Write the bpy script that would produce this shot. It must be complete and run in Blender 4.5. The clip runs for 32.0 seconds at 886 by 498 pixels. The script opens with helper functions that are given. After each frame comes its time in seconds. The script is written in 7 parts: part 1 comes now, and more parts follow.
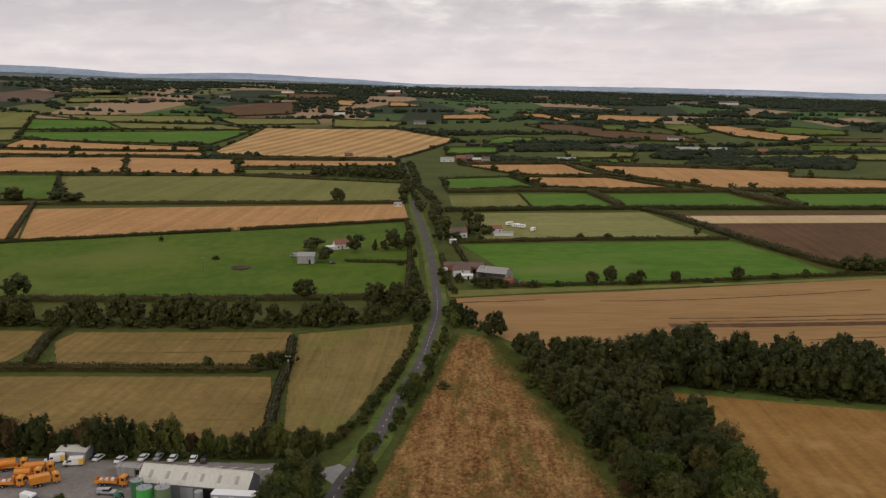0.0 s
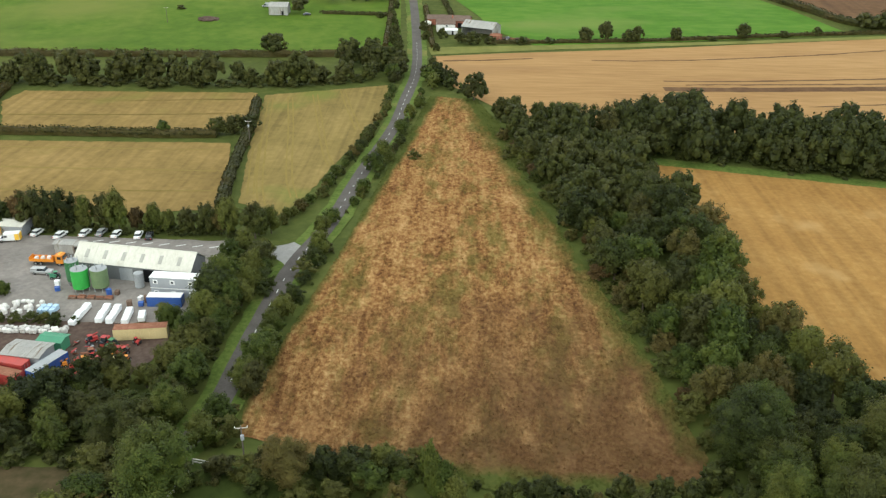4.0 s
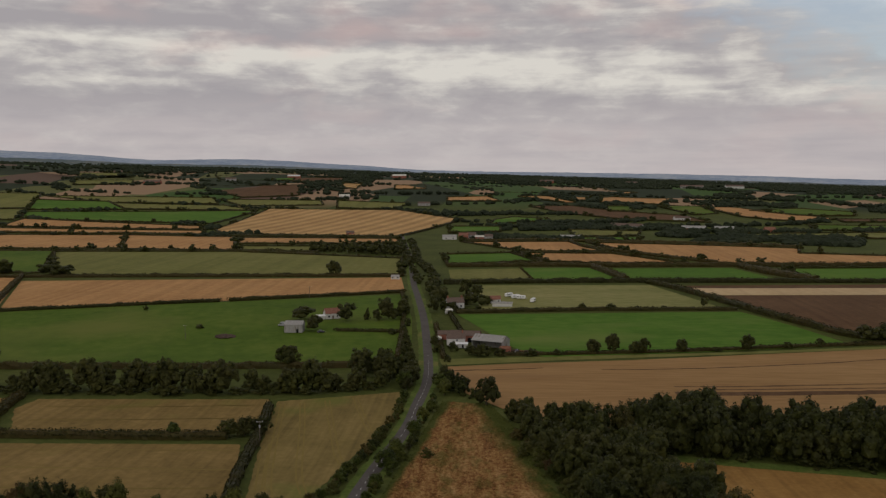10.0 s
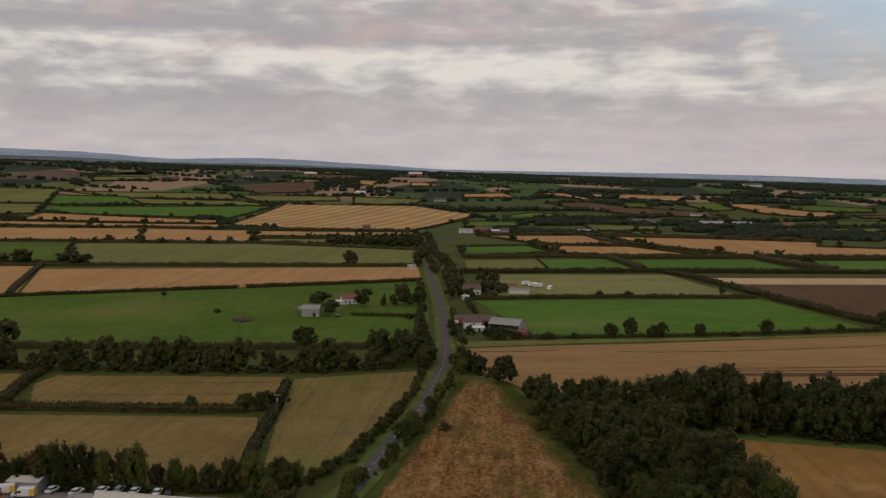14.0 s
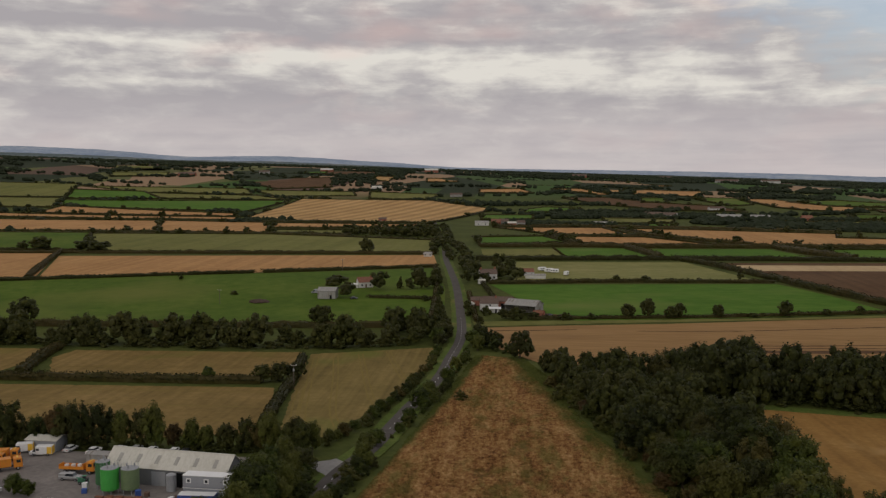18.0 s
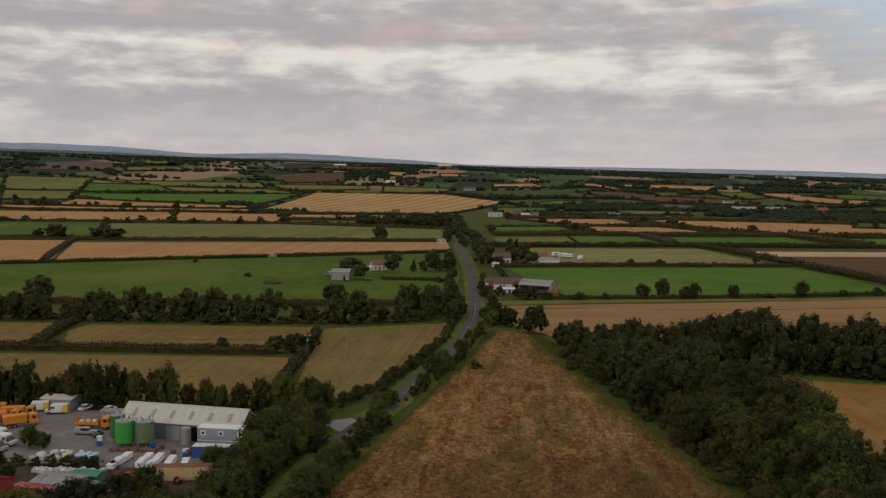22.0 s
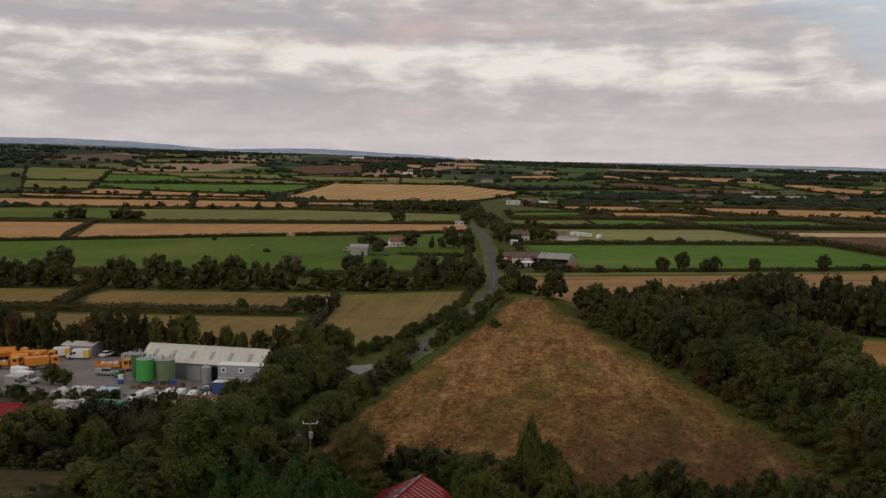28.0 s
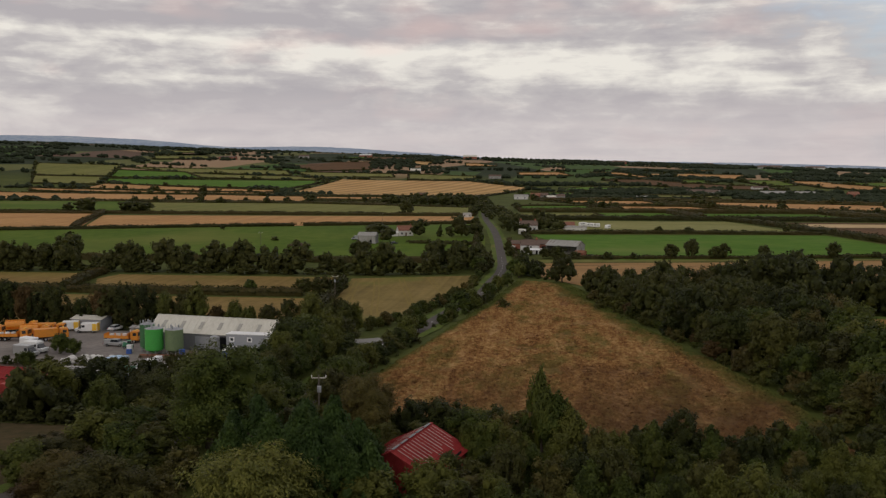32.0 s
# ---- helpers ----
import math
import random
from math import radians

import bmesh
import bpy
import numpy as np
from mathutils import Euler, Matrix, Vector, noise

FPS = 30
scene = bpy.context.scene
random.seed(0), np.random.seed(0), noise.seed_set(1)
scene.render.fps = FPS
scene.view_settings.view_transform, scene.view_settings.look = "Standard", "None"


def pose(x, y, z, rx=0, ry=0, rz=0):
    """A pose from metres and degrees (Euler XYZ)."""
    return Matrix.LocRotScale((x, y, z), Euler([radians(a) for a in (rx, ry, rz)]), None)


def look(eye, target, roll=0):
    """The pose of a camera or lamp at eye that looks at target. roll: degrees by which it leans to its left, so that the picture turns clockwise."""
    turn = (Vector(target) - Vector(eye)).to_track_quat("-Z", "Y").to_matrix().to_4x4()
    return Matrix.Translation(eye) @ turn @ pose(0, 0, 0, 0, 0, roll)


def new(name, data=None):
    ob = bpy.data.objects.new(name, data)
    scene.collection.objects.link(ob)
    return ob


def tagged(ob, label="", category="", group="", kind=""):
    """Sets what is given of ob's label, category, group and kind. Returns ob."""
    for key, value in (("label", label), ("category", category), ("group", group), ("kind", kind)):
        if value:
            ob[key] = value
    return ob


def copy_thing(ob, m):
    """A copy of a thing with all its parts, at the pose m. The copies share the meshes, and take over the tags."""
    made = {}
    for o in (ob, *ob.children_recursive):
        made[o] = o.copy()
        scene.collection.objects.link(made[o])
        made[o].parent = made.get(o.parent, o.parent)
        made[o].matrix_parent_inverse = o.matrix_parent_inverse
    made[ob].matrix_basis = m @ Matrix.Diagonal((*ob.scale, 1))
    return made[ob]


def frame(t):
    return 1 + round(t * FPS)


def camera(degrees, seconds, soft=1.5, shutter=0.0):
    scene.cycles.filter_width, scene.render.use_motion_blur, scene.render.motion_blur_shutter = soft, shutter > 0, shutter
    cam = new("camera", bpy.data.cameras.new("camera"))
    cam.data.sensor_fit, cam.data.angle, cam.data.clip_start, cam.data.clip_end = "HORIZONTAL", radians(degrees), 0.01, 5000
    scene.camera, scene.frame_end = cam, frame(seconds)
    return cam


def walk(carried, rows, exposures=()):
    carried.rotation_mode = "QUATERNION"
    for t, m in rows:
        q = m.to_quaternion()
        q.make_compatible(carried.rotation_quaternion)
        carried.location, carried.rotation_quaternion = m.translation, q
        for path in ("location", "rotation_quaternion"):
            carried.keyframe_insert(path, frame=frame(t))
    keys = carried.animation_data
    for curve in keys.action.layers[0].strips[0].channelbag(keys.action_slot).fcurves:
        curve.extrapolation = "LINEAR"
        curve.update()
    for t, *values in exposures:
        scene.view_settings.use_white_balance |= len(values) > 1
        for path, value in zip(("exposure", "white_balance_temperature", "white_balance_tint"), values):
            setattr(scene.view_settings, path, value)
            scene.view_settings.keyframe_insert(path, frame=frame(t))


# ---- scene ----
# ---- camera and its way ----
cam = camera(51.65, 32.0, soft=1.3)


def aim(x, y, z, yaw, pitch, roll):
    return pose(x, y, z, 90 + pitch, 0, yaw) @ pose(0, 0, 0, 0, 0, roll)


PATH = [
    (0, -10.76, -19.81, 104.05, 1.968, -10.416, -0.096),
    (0.5, -9.23, -16.85, 103.9, 2.048, -10.427, -0.141),
    (1, -7.91, -13.78, 103.57, 2.037, -10.431, -0.183),
    (1.5, -6.76, -10.45, 103.11, 2.029, -12.819, -0.093),
    (2, -5.63, -6.8, 102.75, 2.023, -18.248, 0.076),
    (2.5, -4.43, -3.11, 102.54, 2.001, -21.101, 0.23),
    (3, -3.24, 0.29, 102.39, 1.99, -21.173, 0.264),
    (3.5, -2.3, 3.11, 102.24, 1.978, -21.321, 0.234),
    (4, -1.75, 5.07, 102.02, 1.951, -25.887, 0.484),
    (4.5, -1.54, 6.29, 101.71, 1.905, -28.355, 0.452),
    (5.5, -2.23, 4.75, 99.65, 1.884, -29.3, 0.526),
    (6.5, -2.93, 3.22, 97.58, 1.862, -24.721, 0.6),
    (7, -3.17, 2.68, 96.57, 1.893, -19.535, 0.515),
    (7.5, -3.33, 2.36, 95.57, 1.967, -14.09, 0.067),
    (8, -3.45, 2.2, 94.35, 2.028, -8.306, -0.015),
    (8.5, -3.6, 2.04, 92.82, 2.11, -3.08, -0.077),
    (9, -3.69, 1.9, 91.31, 2.16, -3.777, -0.196),
    (9.5, -3.63, 1.8, 90.11, 2.357, -4.966, -0.072),
    (10, -3.6, 1.72, 89.07, 2.479, -4.939, -0.074),
    (10.5, -3.73, 1.63, 87.97, 2.583, -4.921, -0.078),
    (11, -3.88, 1.55, 86.8, 2.716, -4.896, 0.005),
    (11.5, -4.01, 1.51, 85.61, 2.829, -4.886, -0.058),
    (12, -4.1, 1.52, 84.49, 2.95, -4.881, -0.007),
    (12.5, -4.18, 1.58, 83.44, 3.092, -4.89, 0.034),
    (13, -4.28, 1.6, 82.34, 3.191, -4.913, 0.031),
    (13.5, -4.37, 1.54, 81.08, 3.334, -4.886, 0.067),
    (14, -4.42, 1.46, 79.8, 3.454, -4.876, 0.045),
    (14.5, -4.46, 1.41, 78.58, 3.589, -4.882, 0.062),
    (16.5, -4.53, 1.4, 73.5, 4.111, -4.876, 0.082),
    (17, -4.54, 1.39, 72.28, 4.221, -4.888, 0.076),
    (17.5, -4.57, 1.38, 71.01, 4.34, -4.876, 0.061),
    (18, -4.61, 1.34, 69.76, 4.455, -4.879, 0.057),
    (18.5, -4.66, 1.27, 68.56, 4.575, -4.895, 0.049),
    (19, -4.73, 1.2, 67.35, 4.676, -4.9, 0.136),
    (19.5, -4.79, 1.2, 66.1, 4.779, -4.904, 0.091),
    (20, -4.85, 1.28, 64.81, 4.896, -4.907, 0.06),
    (20.5, -4.96, 1.34, 63.53, 4.983, -4.909, 0.093),
    (21, -5.07, 1.35, 62.25, 5.065, -4.929, 0.102),
    (21.5, -5.08, 1.37, 61.01, 5.174, -4.926, 0.064),
    (22, -5.08, 1.37, 59.81, 5.263, -4.938, 0.089),
    (22.5, -5.08, 1.34, 58.62, 5.379, -4.945, 0.064),
    (23, -5.11, 1.31, 57.42, 5.491, -4.96, 0.12),
    (23.5, -5.2, 1.35, 56.18, 5.573, -4.97, 0.069),
    (24, -5.33, 1.44, 54.91, 5.658, -4.973, 0.099),
    (24.5, -5.48, 1.51, 53.65, 5.728, -4.985, 0.12),
    (25, -5.6, 1.52, 52.44, 5.813, -4.998, 0.142),
    (25.5, -5.67, 1.46, 51.27, 5.893, -5.02, 0.143),
    (27.5, -5.98, 1.13, 47.85, 6.203, -5.079, 0.172),
    (28, -5.88, 1.15, 47.02, 6.326, -5.077, 0.136),
    (28.5, -5.89, 1.21, 46.22, 6.353, -5.082, 0.154),
    (29, -5.95, 1.25, 45.44, 6.405, -5.088, 0.198),
    (29.5, -5.98, 1.23, 44.66, 6.466, -5.093, 0.146),
    (30, -6.01, 1.2, 43.86, 6.536, -5.097, 0.192),
    (30.5, -6.04, 1.18, 43.03, 6.596, -5.091, 0.133),
    (31, -6.11, 1.16, 42.21, 6.668, -5.096, 0.148),
    (31.5, -6.14, 1.13, 41.41, 6.702, -5.103, 0.164),
    (32, -6.04, 1.04, 40.64, 6.812, -5.112, 0.182),
]
walk(cam, [(row[0], aim(*row[1:])) for row in PATH], exposures=[
    (0, 0.27, 6500, 10), (1.2, 0.32, 6500, 10), (2, 1.4, 6000, -6), (3, 1.4, 6000, -6), (4, 1.55, 6000, -6), (4.5, 1.7, 6000, -8), (6.5, 1.9, 5900, -11), (7, 1.78, 5900, -11), (7.6, 1.0, 6200, -2), (8, 0.25, 6500, 8), (8.5, -0.22, 6500, 10), (9, -0.39, 6500, 10), (12, -0.33, 6500, 10), (22, -0.24, 6500, 10), (32, -0.09, 6500, 10),
])

# ---- world, sun ----
SUN_EL, SUN_AZ = radians(24), radians(205)
world = bpy.data.worlds.new("evening_sky")
scene.world = world
world.use_nodes = True


def build_sky():
    nt = world.node_tree
    nt.nodes.clear()
    N, L = nt.nodes.new, nt.links.new

    def math_node(op, a, b=None):
        n = N("ShaderNodeMath")
        n.operation = op
        for k, v in enumerate((a, b)):
            if v is None:
                continue
            if isinstance(v, (int, float)):
                n.inputs[k].default_value = v
            else:
                L(v, n.inputs[k])
        return n.outputs[0]

    def ramp(fac, stops):
        n = N("ShaderNodeValToRGB")
        while len(n.color_ramp.elements) < len(stops):
            n.color_ramp.elements.new(0.5)
        for e, (p, c) in zip(n.color_ramp.elements, stops):
            e.position = p
            e.color = (c, c, c, 1) if isinstance(c, (int, float)) else (*c, 1)
        L(fac, n.inputs[0])
        return n.outputs[0]

    def mix(fac, a, b):
        n = N("ShaderNodeMix")
        n.data_type = "RGBA"
        for s, v in ((0, fac), (6, a), (7, b)):
            if isinstance(v, tuple):
                n.inputs[s].default_value = (*v, 1)
            elif isinstance(v, (int, float)):
                n.inputs[s].default_value = v
            else:
                L(v, n.inputs[s])
        return n.outputs[2]

    tc = N("ShaderNodeTexCoord")
    sep = N("ShaderNodeSeparateXYZ")
    L(tc.outputs["Generated"], sep.inputs[0])
    X, Z = sep.outputs[0], sep.outputs[2]

    def cloud(scale, detail, off, sx, sz, dist=0.0):
        mp = N("ShaderNodeMapping")
        mp.inputs["Location"].default_value = off
        mp.inputs["Rotation"].default_value = (0, radians(3), 0)
        mp.inputs["Scale"].default_value = (sx, sx, sz)
        L(tc.outputs["Generated"], mp.inputs[0])
        n = N("ShaderNodeTexNoise")
        n.inputs["Scale"].default_value = scale
        n.inputs["Detail"].default_value = detail
        n.inputs["Roughness"].default_value = 0.56
        n.inputs["Distortion"].default_value = dist
        L(mp.outputs[0], n.inputs["Vector"])
        return n.outputs[0]

    banks = cloud(1.0, 4, (2.3, 0.4, 1.35), 3.0, 13.0, 0.1)
    puffs = cloud(1.0, 10, (5.1, 1.2, 0.6), 17.0, 50.0, 0.2)
    streak = cloud(1.0, 6, (0.7, 3.3, 2.1), 5.0, 70.0, 0.1)
    tint = cloud(1.0, 3, (1.3, 9.1, 0.2), 5.0, 15.0)
    # layers of cloud that dip to the east, with a bright break between them
    level = math_node("ADD", math_node("ADD", Z, math_node("MULTIPLY", X, 0.05)), math_node("MULTIPLY", math_node("SUBTRACT", banks, 0.5), 0.07))
    rise = ramp(level, [(0.0, 0.5), (0.03, 0.53), (0.075, 0.57), (0.094, 0.44), (0.112, 0.43), (0.13, 0.6), (0.165, 0.58), (0.19, 0.46), (0.24, 0.5), (0.5, 0.5)])
    dens = math_node("ADD", math_node("MULTIPLY", banks, 0.28), math_node("MULTIPLY", puffs, 0.47))
    dens = math_node("ADD", dens, math_node("MULTIPLY", streak, 0.25))
    dens = math_node("ADD", dens, math_node("MULTIPLY", math_node("SUBTRACT", rise, 0.5), 0.8))
    shade = ramp(dens, [(0.39, 0.0), (0.455, 0.4), (0.52, 0.8), (0.6, 1.0)])
    warm = ramp(tint, [(0.54, 0.0), (0.68, 1.0)])
    thin = mix(warm, (0.88, 0.84, 0.77), (0.93, 0.81, 0.74))
    thick = mix(warm, (0.475, 0.445, 0.46), (0.6, 0.49, 0.48))
    col = mix(shade, thin, thick)
    low = ramp(Z, [(0.0, 1.0), (0.045, 0.75), (0.08, 0.0)])
    haze = mix(ramp(streak, [(0.4, 0.0), (0.62, 1.0)]), (0.60, 0.545, 0.555), (0.71, 0.64, 0.63))
    col = mix(math_node("MULTIPLY", low, 0.8), col, haze)
    sky = N("ShaderNodeTexSky")
    sky.sky_type, sky.sun_disc = "NISHITA", False
    sky.sun_elevation, sky.sun_rotation = SUN_EL, SUN_AZ
    b_sky, b_cloud = N("ShaderNodeBackground"), N("ShaderNodeBackground")
    L(sky.outputs[0], b_sky.inputs[0])
    b_sky.inputs[1].default_value = 0.15
    L(col, b_cloud.inputs[0])
    b_cloud.inputs[1].default_value = 1.0
    open_sky = math_node("ADD", math_node("MULTIPLY", X, 0.9), math_node("MULTIPLY", Z, 1.6))
    open_sky = math_node("ADD", open_sky, math_node("MULTIPLY", puffs, 0.3))
    gap = ramp(open_sky, [(0.58, 1.0), (0.70, 0.66), (0.95, 0.5), (1.0, 0.9)])
    ms, out = N("ShaderNodeMixShader"), N("ShaderNodeOutputWorld")
    L(gap, ms.inputs[0])
    L(b_sky.outputs[0], ms.inputs[1])
    L(b_cloud.outputs[0], ms.inputs[2])
    L(ms.outputs[0], out.inputs[0])


build_sky()
sun = new("sun", bpy.data.lights.new("sun", "SUN"))
sun.data.energy, sun.data.angle, sun.data.color = 0.46, radians(20), (1.0, 0.9, 0.78)
sun.matrix_world = look((math.sin(SUN_AZ) * math.cos(SUN_EL) * 50, math.cos(SUN_AZ) * math.cos(SUN_EL) * 50, math.sin(SUN_EL) * 50), (0, 0, 0))

# ---- materials ----
MATS = {}


def mat(name, cols, scale=0.3, rough=0.9, fine=9.0, amount=0.5, bump=0.0, metal=0.0, vary=0.0, space="world", stretch=(1, 1, 1), turn=0.0, spec=0.06, stripes=None, stain=None, spread=0.36):
    """A surface with mottling at two scales. cols: colours from dark to light. stripes: (metres apart, strength, degrees)."""
    if name in MATS:
        return MATS[name]
    m = bpy.data.materials.new(name)
    m.use_nodes = True
    nt = m.node_tree
    N, L = nt.nodes.new, nt.links.new
    bsdf = nt.nodes["Principled BSDF"]
    bsdf.inputs["Roughness"].default_value = rough
    bsdf.inputs["Metallic"].default_value = metal
    bsdf.inputs["Specular IOR Level"].default_value = spec
    if space == "world":
        src = N("ShaderNodeNewGeometry").outputs["Position"]
    else:
        src = N("ShaderNodeTexCoord").outputs["Object"]
    mp = N("ShaderNodeMapping")
    mp.inputs["Scale"].default_value = stretch
    mp.inputs["Rotation"].default_value = (0, 0, radians(turn))
    L(src, mp.inputs[0])
    n1, n2 = N("ShaderNodeTexNoise"), N("ShaderNodeTexNoise")
    for n, s, d in ((n1, scale, 5), (n2, scale * fine, 4)):
        n.inputs["Scale"].default_value, n.inputs["Detail"].default_value = s, d
        n.inputs["Roughness"].default_value = 0.62
        L(mp.outputs[0], n.inputs["Vector"])

    def mixer(kind, fac, a, b):
        x = N("ShaderNodeMix")
        x.data_type, x.blend_type = "RGBA", kind
        for s, v in ((0, fac), (6, a), (7, b)):
            if isinstance(v, (int, float)):
                x.inputs[s].default_value = v
            elif isinstance(v, tuple):
                x.inputs[s].default_value = (*v, 1)
            else:
                L(v, x.inputs[s])
        return x.outputs[2]

    comb = N("ShaderNodeMath")
    comb.operation = "MULTIPLY_ADD"
    L(n2.outputs[0], comb.inputs[0])
    comb.inputs[1].default_value = amount
    half = N("ShaderNodeMath")
    half.operation = "MULTIPLY"
    L(n1.outputs[0], half.inputs[0])
    half.inputs[1].default_value = 1.0 - amount
    L(half.outputs[0], comb.inputs[2])
    fac = comb.outputs[0]
    if vary:
        info = N("ShaderNodeObjectInfo")
        va = N("ShaderNodeMath")
        va.operation = "MULTIPLY_ADD"
        L(info.outputs["Random"], va.inputs[0])
        va.inputs[1].default_value = vary
        sh = N("ShaderNodeMath")
        sh.operation = "SUBTRACT"
        L(fac, sh.inputs[0])
        sh.inputs[1].default_value = vary / 2
        L(sh.outputs[0], va.inputs[2])
        fac = va.outputs[0]
    rp = N("ShaderNodeValToRGB")
    while len(rp.color_ramp.elements) < len(cols):
        rp.color_ramp.elements.new(0.5)
    for k, (e, c) in enumerate(zip(rp.color_ramp.elements, cols)):
        e.position = 0.5 - spread / 2 + spread * k / max(1, len(cols) - 1)
        e.color = (*c, 1)
    L(fac, rp.inputs[0])
    col = rp.outputs[0]
    if stripes:
        gap, strength, degrees_ = stripes
        m2 = N("ShaderNodeMapping")
        m2.inputs["Rotation"].default_value = (0, 0, radians(degrees_))
        L(src, m2.inputs[0])
        if strength >= 0.25:
            w = N("ShaderNodeTexWave")
            w.inputs["Scale"].default_value = 0.314 / gap
            w.inputs["Distortion"].default_value = 1.2
            w.inputs["Detail"].default_value = 3.0
            w.inputs["Detail Scale"].default_value = 0.08
        else:
            m2.inputs["Scale"].default_value = (1.0 / gap, 0.025 / gap, 0)
            w = N("ShaderNodeTexNoise")
            w.inputs["Scale"].default_value = 1.0
            w.inputs["Detail"].default_value = 4.0
            w.inputs["Roughness"].default_value = 0.6
        L(m2.outputs[0], w.inputs["Vector"])
        wr = N("ShaderNodeValToRGB")
        lo_w, hi_w = (0.15, 0.85) if strength >= 0.25 else (0.36, 0.6)
        wr.color_ramp.elements[0].position, wr.color_ramp.elements[1].position = lo_w, hi_w
        wr.color_ramp.elements[0].color = (1 - strength,) * 3 + (1,)
        wr.color_ramp.elements[1].color = (1, 1, 1, 1)
        L(w.outputs["Fac"], wr.inputs[0])
        col = mixer("MULTIPLY", 1.0, col, wr.outputs[0])
    if stain:
        size, colour, reach = stain
        n3 = N("ShaderNodeTexNoise")
        n3.inputs["Scale"].default_value, n3.inputs["Detail"].default_value = size, 4
        L(mp.outputs[0], n3.inputs["Vector"])
        r3 = N("ShaderNodeValToRGB")
        r3.color_ramp.elements[0].position, r3.color_ramp.elements[1].position = 0.62 - reach, 0.72
        L(n3.outputs[0], r3.inputs[0])
        col = mixer("MIX", r3.outputs[0], col, colour)
    L(col, bsdf.inputs["Base Color"])
    if bump:
        b = N("ShaderNodeBump")
        b.inputs["Strength"].default_value, b.inputs["Distance"].default_value = 0.6, bump
        L(fac, b.inputs["Height"])
        L(b.outputs[0], bsdf.inputs["Normal"])
    MATS[name] = m
    return m


M_GRASS = mat("grass", [(0.024, 0.034, 0.008), (0.044, 0.058, 0.013), (0.075, 0.082, 0.022)], 0.04, fine=12, bump=0.3)
M_VERGE = mat("verge_grass", [(0.055, 0.08, 0.017), (0.09, 0.125, 0.026), (0.145, 0.17, 0.042)], 0.12, fine=8, bump=0.3, stain=(0.06, (0.17, 0.15, 0.05), 0.04))


def pasture_material():
    """Rough pasture: streaks of straw and reddish docks, green patches, grass taking over at the margins."""
    m = bpy.data.materials.new("rough_pasture")
    m.use_nodes = True
    nt = m.node_tree
    N, L = nt.nodes.new, nt.links.new
    bsdf = nt.nodes["Principled BSDF"]
    bsdf.inputs["Roughness"].default_value = 0.95
    bsdf.inputs["Specular IOR Level"].default_value = 0.04
    pos = N("ShaderNodeNewGeometry").outputs["Position"]

    def val(op, a, b, c=None):
        n = N("ShaderNodeMath")
        n.operation = op
        for k, v in enumerate((a, b, c)):
            if v is None:
                continue
            if isinstance(v, (int, float)):
                n.inputs[k].default_value = v
            else:
                L(v, n.inputs[k])
        return n.outputs[0]

    def cloud(sx, sy, detail, off, rough=0.6):
        mp = N("ShaderNodeMapping")
        mp.inputs["Rotation"].default_value = (0, 0, radians(8))
        mp.inputs["Scale"].default_value = (sx, sy, 0.3)
        mp.inputs["Location"].default_value = (off, off * 2.3, 0)
        L(pos, mp.inputs[0])
        n = N("ShaderNodeTexNoise")
        n.inputs["Scale"].default_value, n.inputs["Detail"].default_value, n.inputs["Roughness"].default_value = 1.0, detail, rough
        L(mp.outputs[0], n.inputs["Vector"])
        return n.outputs[0]

    def ramp(fac, stops):
        r = N("ShaderNodeValToRGB")
        while len(r.color_ramp.elements) < len(stops):
            r.color_ramp.elements.new(0.5)
        for e, (p, v) in zip(r.color_ramp.elements, stops):
            e.position, e.color = p, (*(v if isinstance(v, tuple) else (v, v, v)), 1)
        L(fac, r.inputs[0])
        return r.outputs[0]

    def blend(fac, a, b):
        x = N("ShaderNodeMix")
        x.data_type = "RGBA"
        L(fac, x.inputs[0])
        for k, v in ((6, a), (7, b)):
            if isinstance(v, tuple):
                x.inputs[k].default_value = (*v, 1)
            else:
                L(v, x.inputs[k])
        return x.outputs[2]

    streak, blot, grain = cloud(0.3, 0.022, 5, 3.1, 0.65), cloud(0.16, 0.07, 6, 7.7, 0.72), cloud(0.9, 0.6, 4, 1.2, 0.75)
    fac = val("ADD", val("MULTIPLY", streak, 0.24), val("MULTIPLY_ADD", blot, 0.28, val("MULTIPLY", grain, 0.48)))
    dry = ramp(fac, [(0.385, (0.075, 0.034, 0.014)), (0.435, (0.145, 0.066, 0.025)), (0.485, (0.225, 0.115, 0.042)), (0.53, (0.3, 0.17, 0.066)), (0.6, (0.4, 0.255, 0.112))])
    green = blend(grain, (0.06, 0.065, 0.015), (0.15, 0.135, 0.034))
    patch = val("MULTIPLY", ramp(val("ADD", val("MULTIPLY", cloud(0.09, 0.02, 4, 11.3), 0.55), val("MULTIPLY", cloud(0.3, 0.13, 4, 2.4), 0.45)), [(0.48, 0.0), (0.6, 1.0)]), 0.65)
    col = blend(patch, dry, green)
    # darker dock and sorrel in the pasture's narrow lower corner, plus painted vignette dimming
    far_off = N("ShaderNodeVectorMath")
    far_off.operation = "DISTANCE"
    L(pos, far_off.inputs[0])
    far_off.inputs[1].default_value = (24, 128, 0)
    dock = ramp(val("ADD", val("MULTIPLY", far_off.outputs["Value"], 0.0066), val("MULTIPLY", blot, 0.9)), [(0.58, 1.0), (1.0, 0.0)])
    col = blend(val("MULTIPLY", dock, 0.85), col, blend(grain, (0.045, 0.027, 0.014), (0.14, 0.075, 0.033)))
